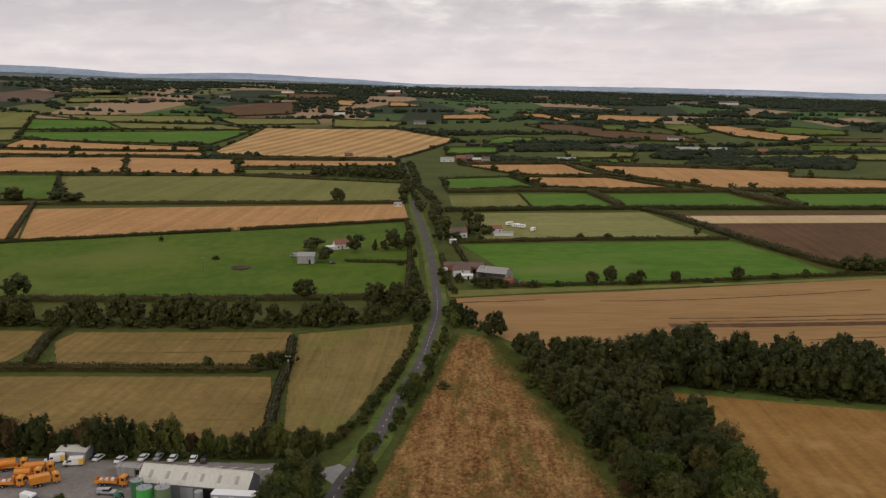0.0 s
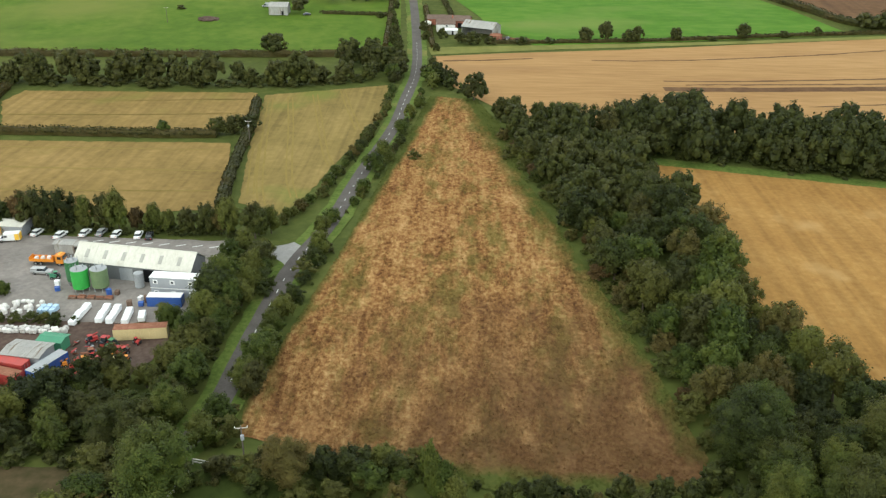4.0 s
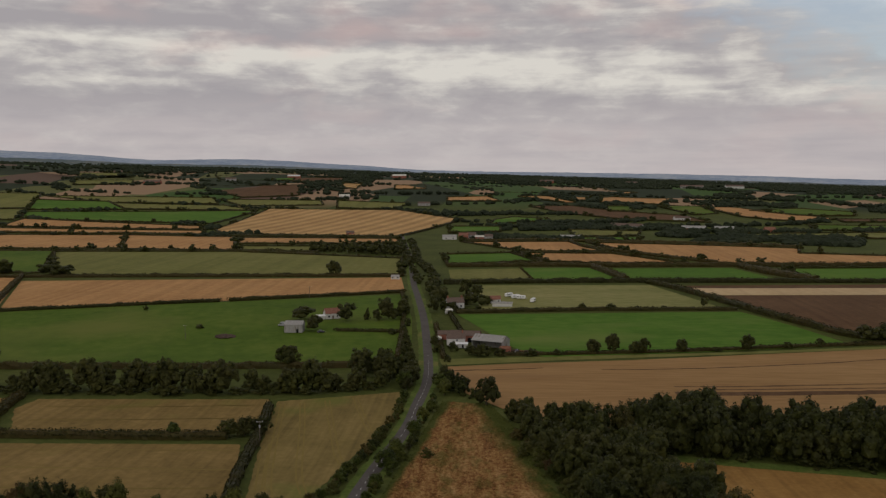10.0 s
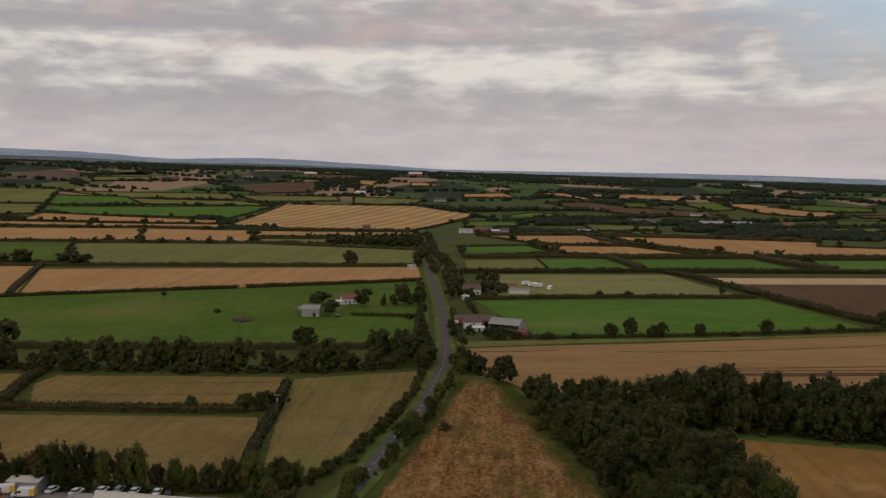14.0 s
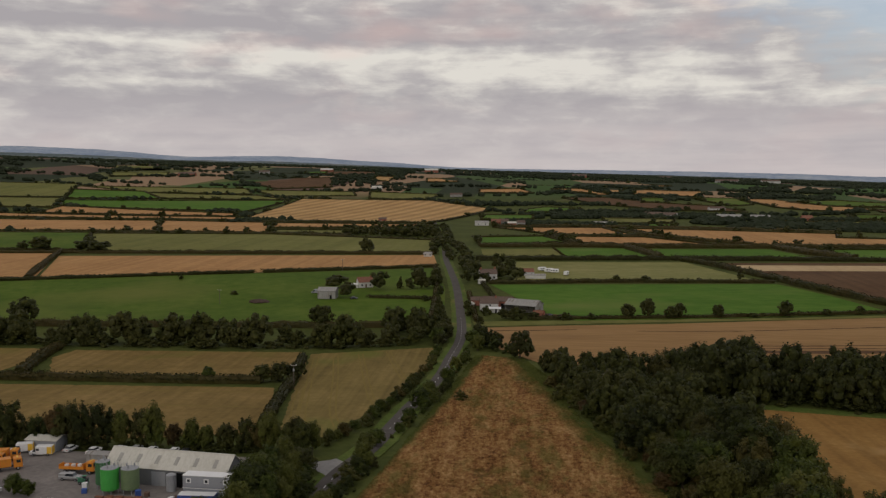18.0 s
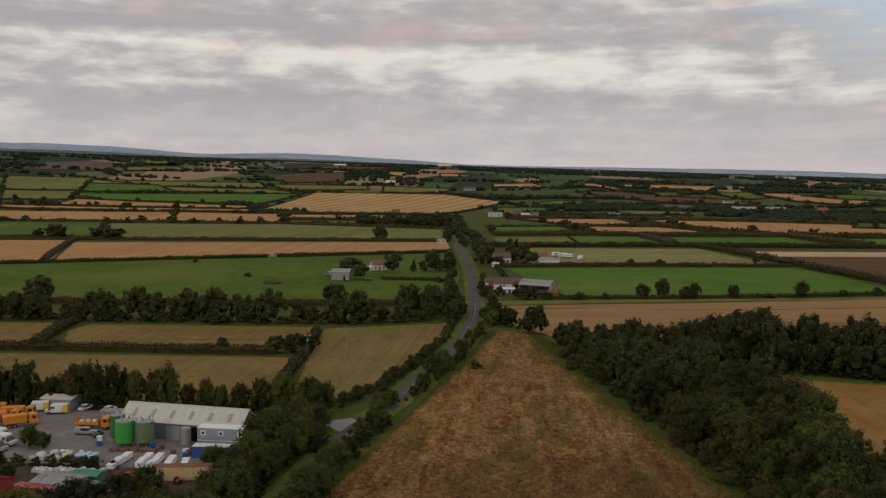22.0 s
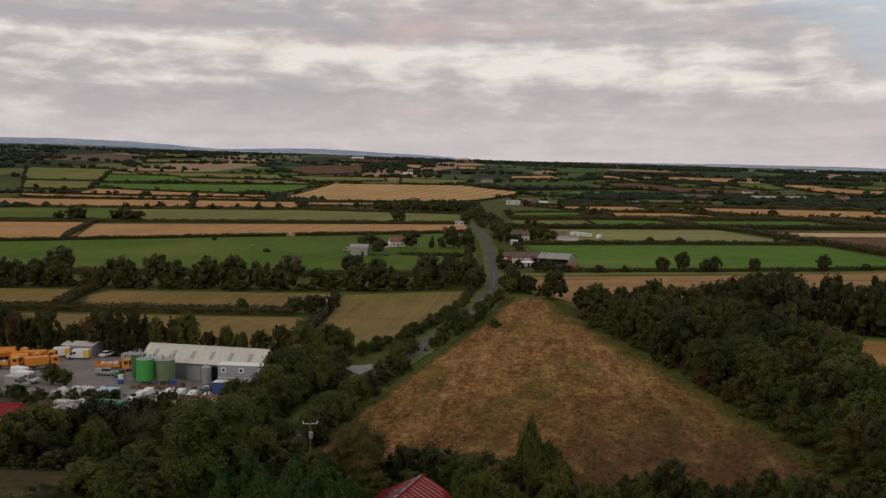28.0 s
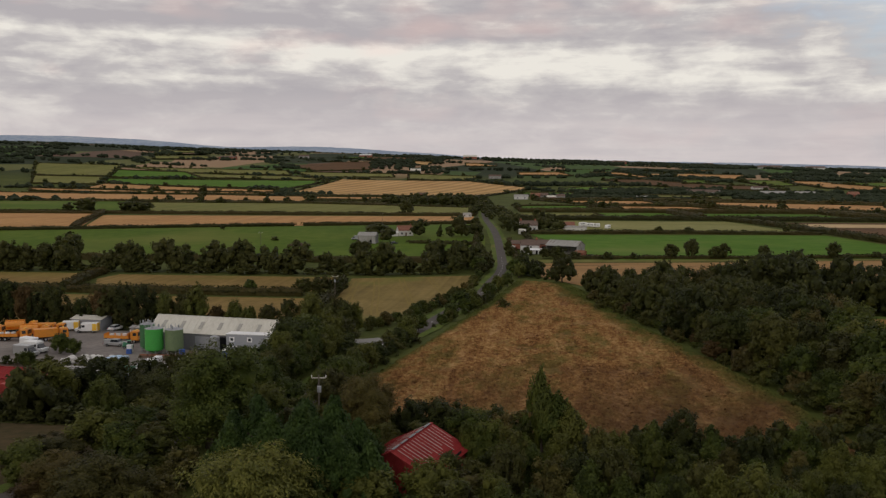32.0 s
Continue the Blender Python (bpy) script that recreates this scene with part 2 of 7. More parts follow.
    # distance in from the wood's edge, from the lower hedge and from the road
    near = None
    for px, py, nx, ny in ((44, 130, -0.979, -0.2), (0, 123, 0.1, 0.995), (-41, 171, 0.993, -0.12)):
        dot = N("ShaderNodeVectorMath")
        dot.operation = "DOT_PRODUCT"
        L(pos, dot.inputs[0])
        dot.inputs[1].default_value = (nx, ny, 0)
        wide = 0.62 if nx < -0.9 else 1.1 if ny > 0.5 else 2.4
        d = val("MULTIPLY", val("SUBTRACT", dot.outputs["Value"], px * nx + py * ny), wide)
        near = d if near is None else val("MINIMUM", near, d)
    near = val("MULTIPLY_ADD", cloud(0.2, 0.1, 5, 5.5), 9.0, val("SUBTRACT", near, 4.5))
    edge = ramp(val("MULTIPLY", near, 0.1), [(0.05, 1.0), (0.5, 0.0)])
    col = blend(edge, col, blend(grain, (0.035, 0.05, 0.011), (0.1, 0.105, 0.026)))
    L(col, bsdf.inputs["Base Color"])
    bp = N("ShaderNodeBump")
    bp.inputs["Strength"].default_value, bp.inputs["Distance"].default_value = 0.6, 0.35
    L(fac, bp.inputs["Height"])
    L(bp.outputs[0], bsdf.inputs["Normal"])
    return m


M_ROUGH = pasture_material()
M_STUB = mat("stubble_green", [(0.162, 0.112, 0.037), (0.225, 0.152, 0.052), (0.285, 0.192, 0.072)], 0.03, fine=12, bump=0.2, stripes=(2.6, 0.2, 86), stain=(0.018, (0.165, 0.152, 0.036), 0.05))
M_STUB2 = mat("stubble_lanes", [(0.152, 0.115, 0.036), (0.208, 0.152, 0.051), (0.265, 0.19, 0.07)], 0.03, fine=12, bump=0.2, stripes=(2.2, 0.24, 12), stain=(0.022, (0.135, 0.15, 0.032), 0.07))
M_TAN = mat("ripe_stubble", [(0.345, 0.182, 0.07), (0.44, 0.242, 0.097), (0.53, 0.31, 0.128)], 0.015, fine=14, stripes=(7.0, 0.18, 84), bump=0.2)
M_TAN2 = mat("cut_stubble", [(0.37, 0.22, 0.088), (0.49, 0.3, 0.122), (0.6, 0.385, 0.165)], 0.012, fine=14, stripes=(26.0, 0.3, 12), bump=0.2)
M_TAN3 = mat("barley_field", [(0.235, 0.124, 0.036), (0.295, 0.163, 0.049), (0.36, 0.213, 0.073)], 0.05, fine=12, stripes=(3.0, 0.2, -25), bump=0.2, stain=(0.03, (0.4, 0.255, 0.105), 0.03))
M_PALE_CUT = mat("pale_stubble", [(0.4, 0.28, 0.145), (0.5, 0.365, 0.2), (0.58, 0.44, 0.255)], 0.015, fine=14, stripes=(8.0, 0.12, 84), bump=0.2)
M_STRAW = mat("straw_field", [(0.23, 0.13, 0.052), (0.3, 0.178, 0.073), (0.36, 0.22, 0.096)], 0.025, fine=10, stretch=(0.22, 1.6, 1), turn=-4, bump=0.2, stain=(0.012, (0.25, 0.148, 0.07), 0.03))
M_PLOUGH = mat("ploughed_soil", [(0.09, 0.048, 0.024), (0.12, 0.067, 0.033), (0.155, 0.09, 0.045)], 0.03, fine=10, stripes=(5.0, 0.2, 80), bump=0.3)
M_GREEN = mat("pasture", [(0.05, 0.088, 0.01), (0.075, 0.122, 0.014), (0.115, 0.152, 0.023)], 0.012, fine=12, bump=0.2, stain=(0.007, (0.14, 0.152, 0.034), 0.09))
M_GREEN2 = mat("bright_pasture", [(0.051, 0.112, 0.012), (0.076, 0.153, 0.018), (0.115, 0.184, 0.028)], 0.014, fine=12, bump=0.2, stain=(0.012, (0.14, 0.18, 0.042), 0.06), stretch=(0.6, 1.3, 1))
M_OLIVE = mat("grazed_meadow", [(0.128, 0.132, 0.035), (0.17, 0.17, 0.048), (0.22, 0.205, 0.068)], 0.012, fine=12, stripes=(14.0, 0.18, -12), bump=0.2)
M_MEADOW = mat("dry_meadow", [(0.13, 0.145, 0.042), (0.205, 0.2, 0.068), (0.295, 0.26, 0.11)], 0.02, fine=10, stretch=(0.5, 1.2, 1), bump=0.2)
M_ASPHALT = mat("asphalt", [(0.072, 0.064, 0.058), (0.1, 0.089, 0.081), (0.13, 0.117, 0.107)], 0.25, fine=10, rough=0.85, bump=0.02)
M_YARD = mat("yard_concrete", [(0.155, 0.14, 0.128), (0.215, 0.193, 0.175), (0.285, 0.256, 0.232)], 0.08, fine=10, rough=0.85, bump=0.02, stain=(0.05, (0.12, 0.105, 0.095), 0.06))
M_MUD = mat("yard_mud", [(0.056, 0.038, 0.03108), (0.088, 0.0608, 0.04884), (0.128, 0.095, 0.0777)], 0.09, fine=8, bump=0.1)
M_CONC = mat("pale_concrete", [(0.216, 0.2052, 0.1944), (0.2736, 0.2628, 0.2484), (0.3312, 0.3204, 0.3024)], 0.3, fine=8, bump=0.02)
M_PAINT = mat("road_paint", [(0.55, 0.55, 0.53), (0.72, 0.72, 0.7)], 1.2)


def leaf_mat(name, cols, warm, turning=0.35, rough=0.6):
    """Foliage: dark to light sprays in clumps, single leaves lighter or darker, whole crowns greener or browner, light shining through."""
    m = bpy.data.materials.new(name)
    m.use_nodes = True
    nt = m.node_tree
    N, L = nt.nodes.new, nt.links.new
    bsdf = nt.nodes["Principled BSDF"]
    bsdf.inputs["Roughness"].default_value = rough
    bsdf.inputs["Specular IOR Level"].default_value = 0.18
    geo, info = N("ShaderNodeNewGeometry"), N("ShaderNodeObjectInfo")

    def cloud(size, detail):
        n = N("ShaderNodeTexNoise")
        n.inputs["Scale"].default_value, n.inputs["Detail"].default_value = size, detail
        L(geo.outputs["Position"], n.inputs["Vector"])
        return n.outputs[0]

    def scaled(a, k, plus=0.0):
        n = N("ShaderNodeMath")
        n.operation = "MULTIPLY_ADD"
        L(a, n.inputs[0])
        n.inputs[1].default_value = k
        if isinstance(plus, float):
            n.inputs[2].default_value = plus
        else:
            L(plus, n.inputs[2])
        return n.outputs[0]

    def ramp(fac, stops):
        r = N("ShaderNodeValToRGB")
        while len(r.color_ramp.elements) < len(stops):
            r.color_ramp.elements.new(0.5)
        for e, (p, c) in zip(r.color_ramp.elements, stops):
            e.position, e.color = p, (*(c if isinstance(c, tuple) else (c, c, c)), 1)
        L(fac, r.inputs[0])
        return r.outputs[0]

    stand = cloud(0.075, 2)
    fac = scaled(cloud(0.55, 3), 0.58, scaled(geo.outputs["Random Per Island"], 0.18, scaled(info.outputs["Random"], 0.24)))
    col = ramp(fac, [(0.28, cols[0]), (0.48, cols[1]), (0.74, cols[2])])
    brown = ramp(scaled(stand, 0.75, scaled(info.outputs["Random"], 0.35)), [(0.48, 0.0), (0.66, turning), (0.8, turning)])
    mx = N("ShaderNodeMix")
    mx.data_type = "RGBA"
    L(brown, mx.inputs[0])
    L(col, mx.inputs[6])
    mx.inputs[7].default_value = (*warm, 1)
    L(mx.outputs[2], bsdf.inputs["Base Color"])
    thin, both = N("ShaderNodeBsdfTranslucent"), N("ShaderNodeMixShader")
    L(mx.outputs[2], thin.inputs["Color"])
    both.inputs[0].default_value = 0.25
    L(bsdf.outputs[0], both.inputs[1])
    L(thin.outputs[0], both.inputs[2])
    L(both.outputs[0], nt.nodes["Material Output"].inputs["Surface"])
    return m


LEAF = {
    "oak": leaf_mat("oak_leaves", [(0.0164, 0.0223, 0.00475), (0.0445, 0.0562, 0.00997), (0.0994, 0.109, 0.0181)], (0.0819, 0.0636, 0.0171)),
    "ash": leaf_mat("ash_leaves", [(0.0234, 0.035, 0.0057), (0.0608, 0.0806, 0.0123), (0.129, 0.143, 0.0238)], (0.105, 0.0869, 0.0209)),
    "dark": leaf_mat("dark_leaves", [(0.0129, 0.0175, 0.0038), (0.0351, 0.0424, 0.00855), (0.0772, 0.0827, 0.0152)], (0.0585, 0.0477, 0.0152)),
    "willow": leaf_mat("willow_leaves", [(0.07, 0.078, 0.014), (0.15, 0.15, 0.028), (0.27, 0.25, 0.055)], (0.2, 0.18, 0.04)),
    "conifer": leaf_mat("cypress_foliage", [(0.012, 0.026, 0.006), (0.034, 0.065, 0.012), (0.08, 0.125, 0.022)], (0.035, 0.055, 0.013), 0.3),
    "copper": leaf_mat("autumn_leaves", [(0.036, 0.025, 0.008), (0.075, 0.05, 0.016), (0.12, 0.08, 0.027)], (0.09, 0.05, 0.018)),
    "bush": leaf_mat("shrub_leaves", [(0.0187, 0.0254, 0.0057), (0.0503, 0.0615, 0.0114), (0.111, 0.119, 0.0209)], (0.0936, 0.0742, 0.0209)),
    "olive": leaf_mat("bramble_leaves", [(0.0292, 0.0297, 0.0076), (0.0702, 0.0657, 0.0152), (0.135, 0.117, 0.0285)], (0.117, 0.0742, 0.0256)),
    "hedge": leaf_mat("hedge_leaves", [(0.0199, 0.0212, 0.00475), (0.0421, 0.0424, 0.0095), (0.0842, 0.0784, 0.0181)], (0.0702, 0.0466, 0.0142), 0.55),
    "wood": leaf_mat("wood_foliage", [(0.0152, 0.0196, 0.00475), (0.0433, 0.0498, 0.0104), (0.101, 0.103, 0.0209)], (0.0772, 0.0657, 0.0209), 0.3),
}
M_BARK = mat("bark", [(0.06, 0.048, 0.037), (0.11, 0.09, 0.07)], 2.0, space="object", stretch=(1, 1, 0.2), bump=0.03)


# ---- building helpers ----
def mesh_of(name, verts, faces, material, smooth=False):
    me = bpy.data.meshes.new(name)
    me.from_pydata([tuple(v) for v in verts], [], [tuple(f) for f in faces])
    me.materials.append(material)
    if smooth:
        me.polygons.foreach_set("use_smooth", [True] * len(me.polygons))
    me.update()
    return me


def part(name, bm, material, parent=None, label="", smooth=False):
    """Link a bmesh as one mesh object under a thing or a part."""
    me = bpy.data.meshes.new(name)
    bm.to_mesh(me)
    bm.free()
    me.materials.append(material)
    if smooth:
        me.polygons.foreach_set("use_smooth", [True] * len(me.polygons))
    ob = new(name, me)
    if parent:
        ob.parent = parent
    if label:
        tagged(ob, label)
    return ob


def ease(u):
    u = min(1.0, max(0.0, u))
    return u * u * (3 - 2 * u)


def dip(y):
    """How far the ground falls to the brook beyond the yard, and rises again to the farms."""
    return 4.7 * ease((y - 165) / 165) * (1 - ease((y - 450) / 150))


def terrain(x, y):
    r = math.hypot(x, y)
    near = ease((142 - y) / 26) if y > -200 else 1.0
    return ease((r - 1250) / 1600) * (58 - 0.03 * x) + 4.2 * near * min(1.0, max(0.0, (600 - r) / 300)) - dip(y)


def lay(x, y):
    """From the level plan to the ground: the plan stretches a little where the ground dips."""
    f = 1.0
    for _ in range(4):
        f = 1 + dip(-3 + (y + 3) * f) / 102
    return -4 + (x + 4) * f, -3 + (y + 3) * f


def smooth_line(points, step):
    """Points on a rounded line through the given corners."""
    out = []
    P = [Vector((*p, 0)) for p in points]
    P = [2 * P[0] - P[1]] + P + [2 * P[-1] - P[-2]]
    for a, b, c, d in zip(P, P[1:], P[2:], P[3:]):
        n = max(1, round((c - b).length / step))
        for k in range(n):
            t = k / n
            out.append(0.5 * (2 * b + (c - a) * t + (2 * a - 5 * b + 4 * c - d) * t * t + (3 * b - a - 3 * c + d) * t**3))
    out.append(P[-2])
    return out


def laid_line(points, step):
    return [Vector((*lay(p.x, p.y), 0)) for p in smooth_line(points, step)]


def build_ground():
    radii = [0, 20, 45, 70] + list(range(80, 240, 5)) + list(range(245, 640, 10)) + [700, 800, 1000, 1200]
    radii += list(range(1260, 3000, 45)) + list(range(3020, 4940, 120)) + [4940]
    verts, faces, S = [(0, 0, 0)], [], 288
    for r in radii[1:]:
        for k in range(S):
            a = 2 * math.pi * k / S
            x, y = r * math.sin(a), r * math.cos(a)
            swell = 0 if r < 1900 else 9 * noise.noise((x / 420, y / 420, 0)) * min(1, (r - 1900) / 500)
            verts.append((x, y, terrain(x, y) + swell - (0.5 if r > 1200 else 0.12 if r < 700 else 0)))
    for k in range(S):
        faces.append((0, 1 + k, 1 + (k + 1) % S))
    for j in range(len(radii) - 2):
        for k in range(S):
            a, b = 1 + j * S + k, 1 + j * S + (k + 1) % S
            faces.append((a, a + S, b + S, b))
    ob = new("ground", mesh_of("ground", verts, faces, M_COUNTRY, True))
    tagged(ob, "rolling farmland ground with grass and far patchwork fields", "ground", kind="structure")


def far_country():
    """Grass near by, a patchwork of small fields past two kilometres."""
    m = mat("open_country", [(0.045, 0.056, 0.0135), (0.07, 0.084, 0.02), (0.105, 0.112, 0.031)], 0.02, fine=14)
    nt = m.node_tree
    N, L = nt.nodes.new, nt.links.new
    bsdf = nt.nodes["Principled BSDF"]
    near = bsdf.inputs["Base Color"].links[0].from_socket
    pos = N("ShaderNodeNewGeometry").outputs["Position"]
    mp = N("ShaderNodeMapping")
    mp.inputs["Scale"].default_value = (1.0, 0.55, 0.0)
    mp.inputs["Rotation"].default_value = (0, 0, radians(17))
    L(pos, mp.inputs[0])
    v = N("ShaderNodeTexVoronoi")
    v.inputs["Scale"].default_value = 1 / 150
    L(mp.outputs[0], v.inputs["Vector"])
    sep = N("ShaderNodeSeparateColor")
    L(v.outputs["Color"], sep.inputs[0])
    rp = N("ShaderNodeValToRGB")
    rp.color_ramp.interpolation = "CONSTANT"
    cols = [(0.0, (0.03, 0.04, 0.02)), (0.26, (0.055, 0.1, 0.025)), (0.4, (0.12, 0.125, 0.045)), (0.55, (0.035, 0.045, 0.024)), (0.68, (0.3, 0.2, 0.12)), (0.8, (0.13, 0.085, 0.06)), (0.88, (0.06, 0.095, 0.03))]
    while len(rp.color_ramp.elements) < len(cols):
        rp.color_ramp.elements.new(0.5)
    for e, (p, c) in zip(rp.color_ramp.elements, cols):
        e.position, e.color = p, (*c, 1)
    L(sep.outputs[0], rp.inputs[0])
    ln = N("ShaderNodeVectorMath")
    ln.operation = "LENGTH"
    L(pos, ln.inputs[0])
    mr = N("ShaderNodeMapRange")
    mr.inputs[1].default_value, mr.inputs[2].default_value = 1750, 1950
    L(ln.outputs["Value"], mr.inputs[0])
    mx = N("ShaderNodeMix")
    mx.data_type = "RGBA"
    L(mr.outputs[0], mx.inputs[0])
    L(near, mx.inputs[6])
    L(rp.outputs[0], mx.inputs[7])
    L(mx.outputs[2], bsdf.inputs["Base Color"])
    return m


M_COUNTRY = far_country()
build_ground()


def field(name, corners, material, label, lift=0.06, category="field"):
    bm = bmesh.new()
    corners = [lay(*c) for c in corners]
    far = max(math.hypot(*c) for c in corners)
    if far < 420:
        ragged = []
        for (ax, ay), (bx, by) in zip(corners, corners[1:] + corners[:1]):
            n_cut = max(1, round(math.hypot(bx - ax, by - ay) / 2.5))
            for k in range(n_cut):
                x, y = ax + (bx - ax) * k / n_cut, ay + (by - ay) * k / n_cut
                ragged.append((x + 0.9 * noise.noise((x * 0.35, y * 0.35, 3)), y + 0.9 * noise.noise((x * 0.35, y * 0.35, 9))))
        corners = ragged
    bm.faces.new([bm.verts.new((x, y, 0)) for x, y in corners])
    if far > 1200:
        for ax in (0, 1):
            lo, hi = min(c[ax] for c in corners), max(c[ax] for c in corners)
            p = lo + 60
            while p < hi:
                co = (p, 0, 0) if ax == 0 else (0, p, 0)
                no = (1, 0, 0) if ax == 0 else (0, 1, 0)
                bmesh.ops.bisect_plane(bm, geom=bm.verts[:] + bm.edges[:] + bm.faces[:], plane_co=co, plane_no=no)
                p += 60
        lift = 0.9
    if min(c[1] for c in corners) < 145 and far < 700:
        for ax in (1, 0):
            p = min(c[ax] for c in corners) + 2.5
            while p < min(150 if ax else 900, max(c[ax] for c in corners)):
                bmesh.ops.bisect_plane(bm, geom=bm.verts[:] + bm.edges[:] + bm.faces[:], plane_co=(0, p, 0) if ax else (p, 0, 0), plane_no=(0, 1, 0) if ax else (1, 0, 0))
                p += 2.5 if ax else 8
    if min(c[1] for c in corners) < 620 and far <= 1200:
        p = max(150, min(c[1] for c in corners)) + 7
        while p < min(620, max(c[1] for c in corners)):
            bmesh.ops.bisect_plane(bm, geom=bm.verts[:] + bm.edges[:] + bm.faces[:], plane_co=(0, p, 0), plane_no=(0, 1, 0))
            p += 7
    bmesh.ops.triangulate(bm, faces=bm.faces[:])
    for v in bm.verts:
        v.co.z = terrain(v.co.x, v.co.y) + lift
    bmesh.ops.recalc_face_normals(bm, faces=bm.faces[:])
    if bm.faces and sum(f.normal.z for f in bm.faces) < 0:
        bmesh.ops.reverse_faces(bm, faces=bm.faces[:])
    ob = part(name, bm, material)
    return tagged(ob, label, category, kind="structure")


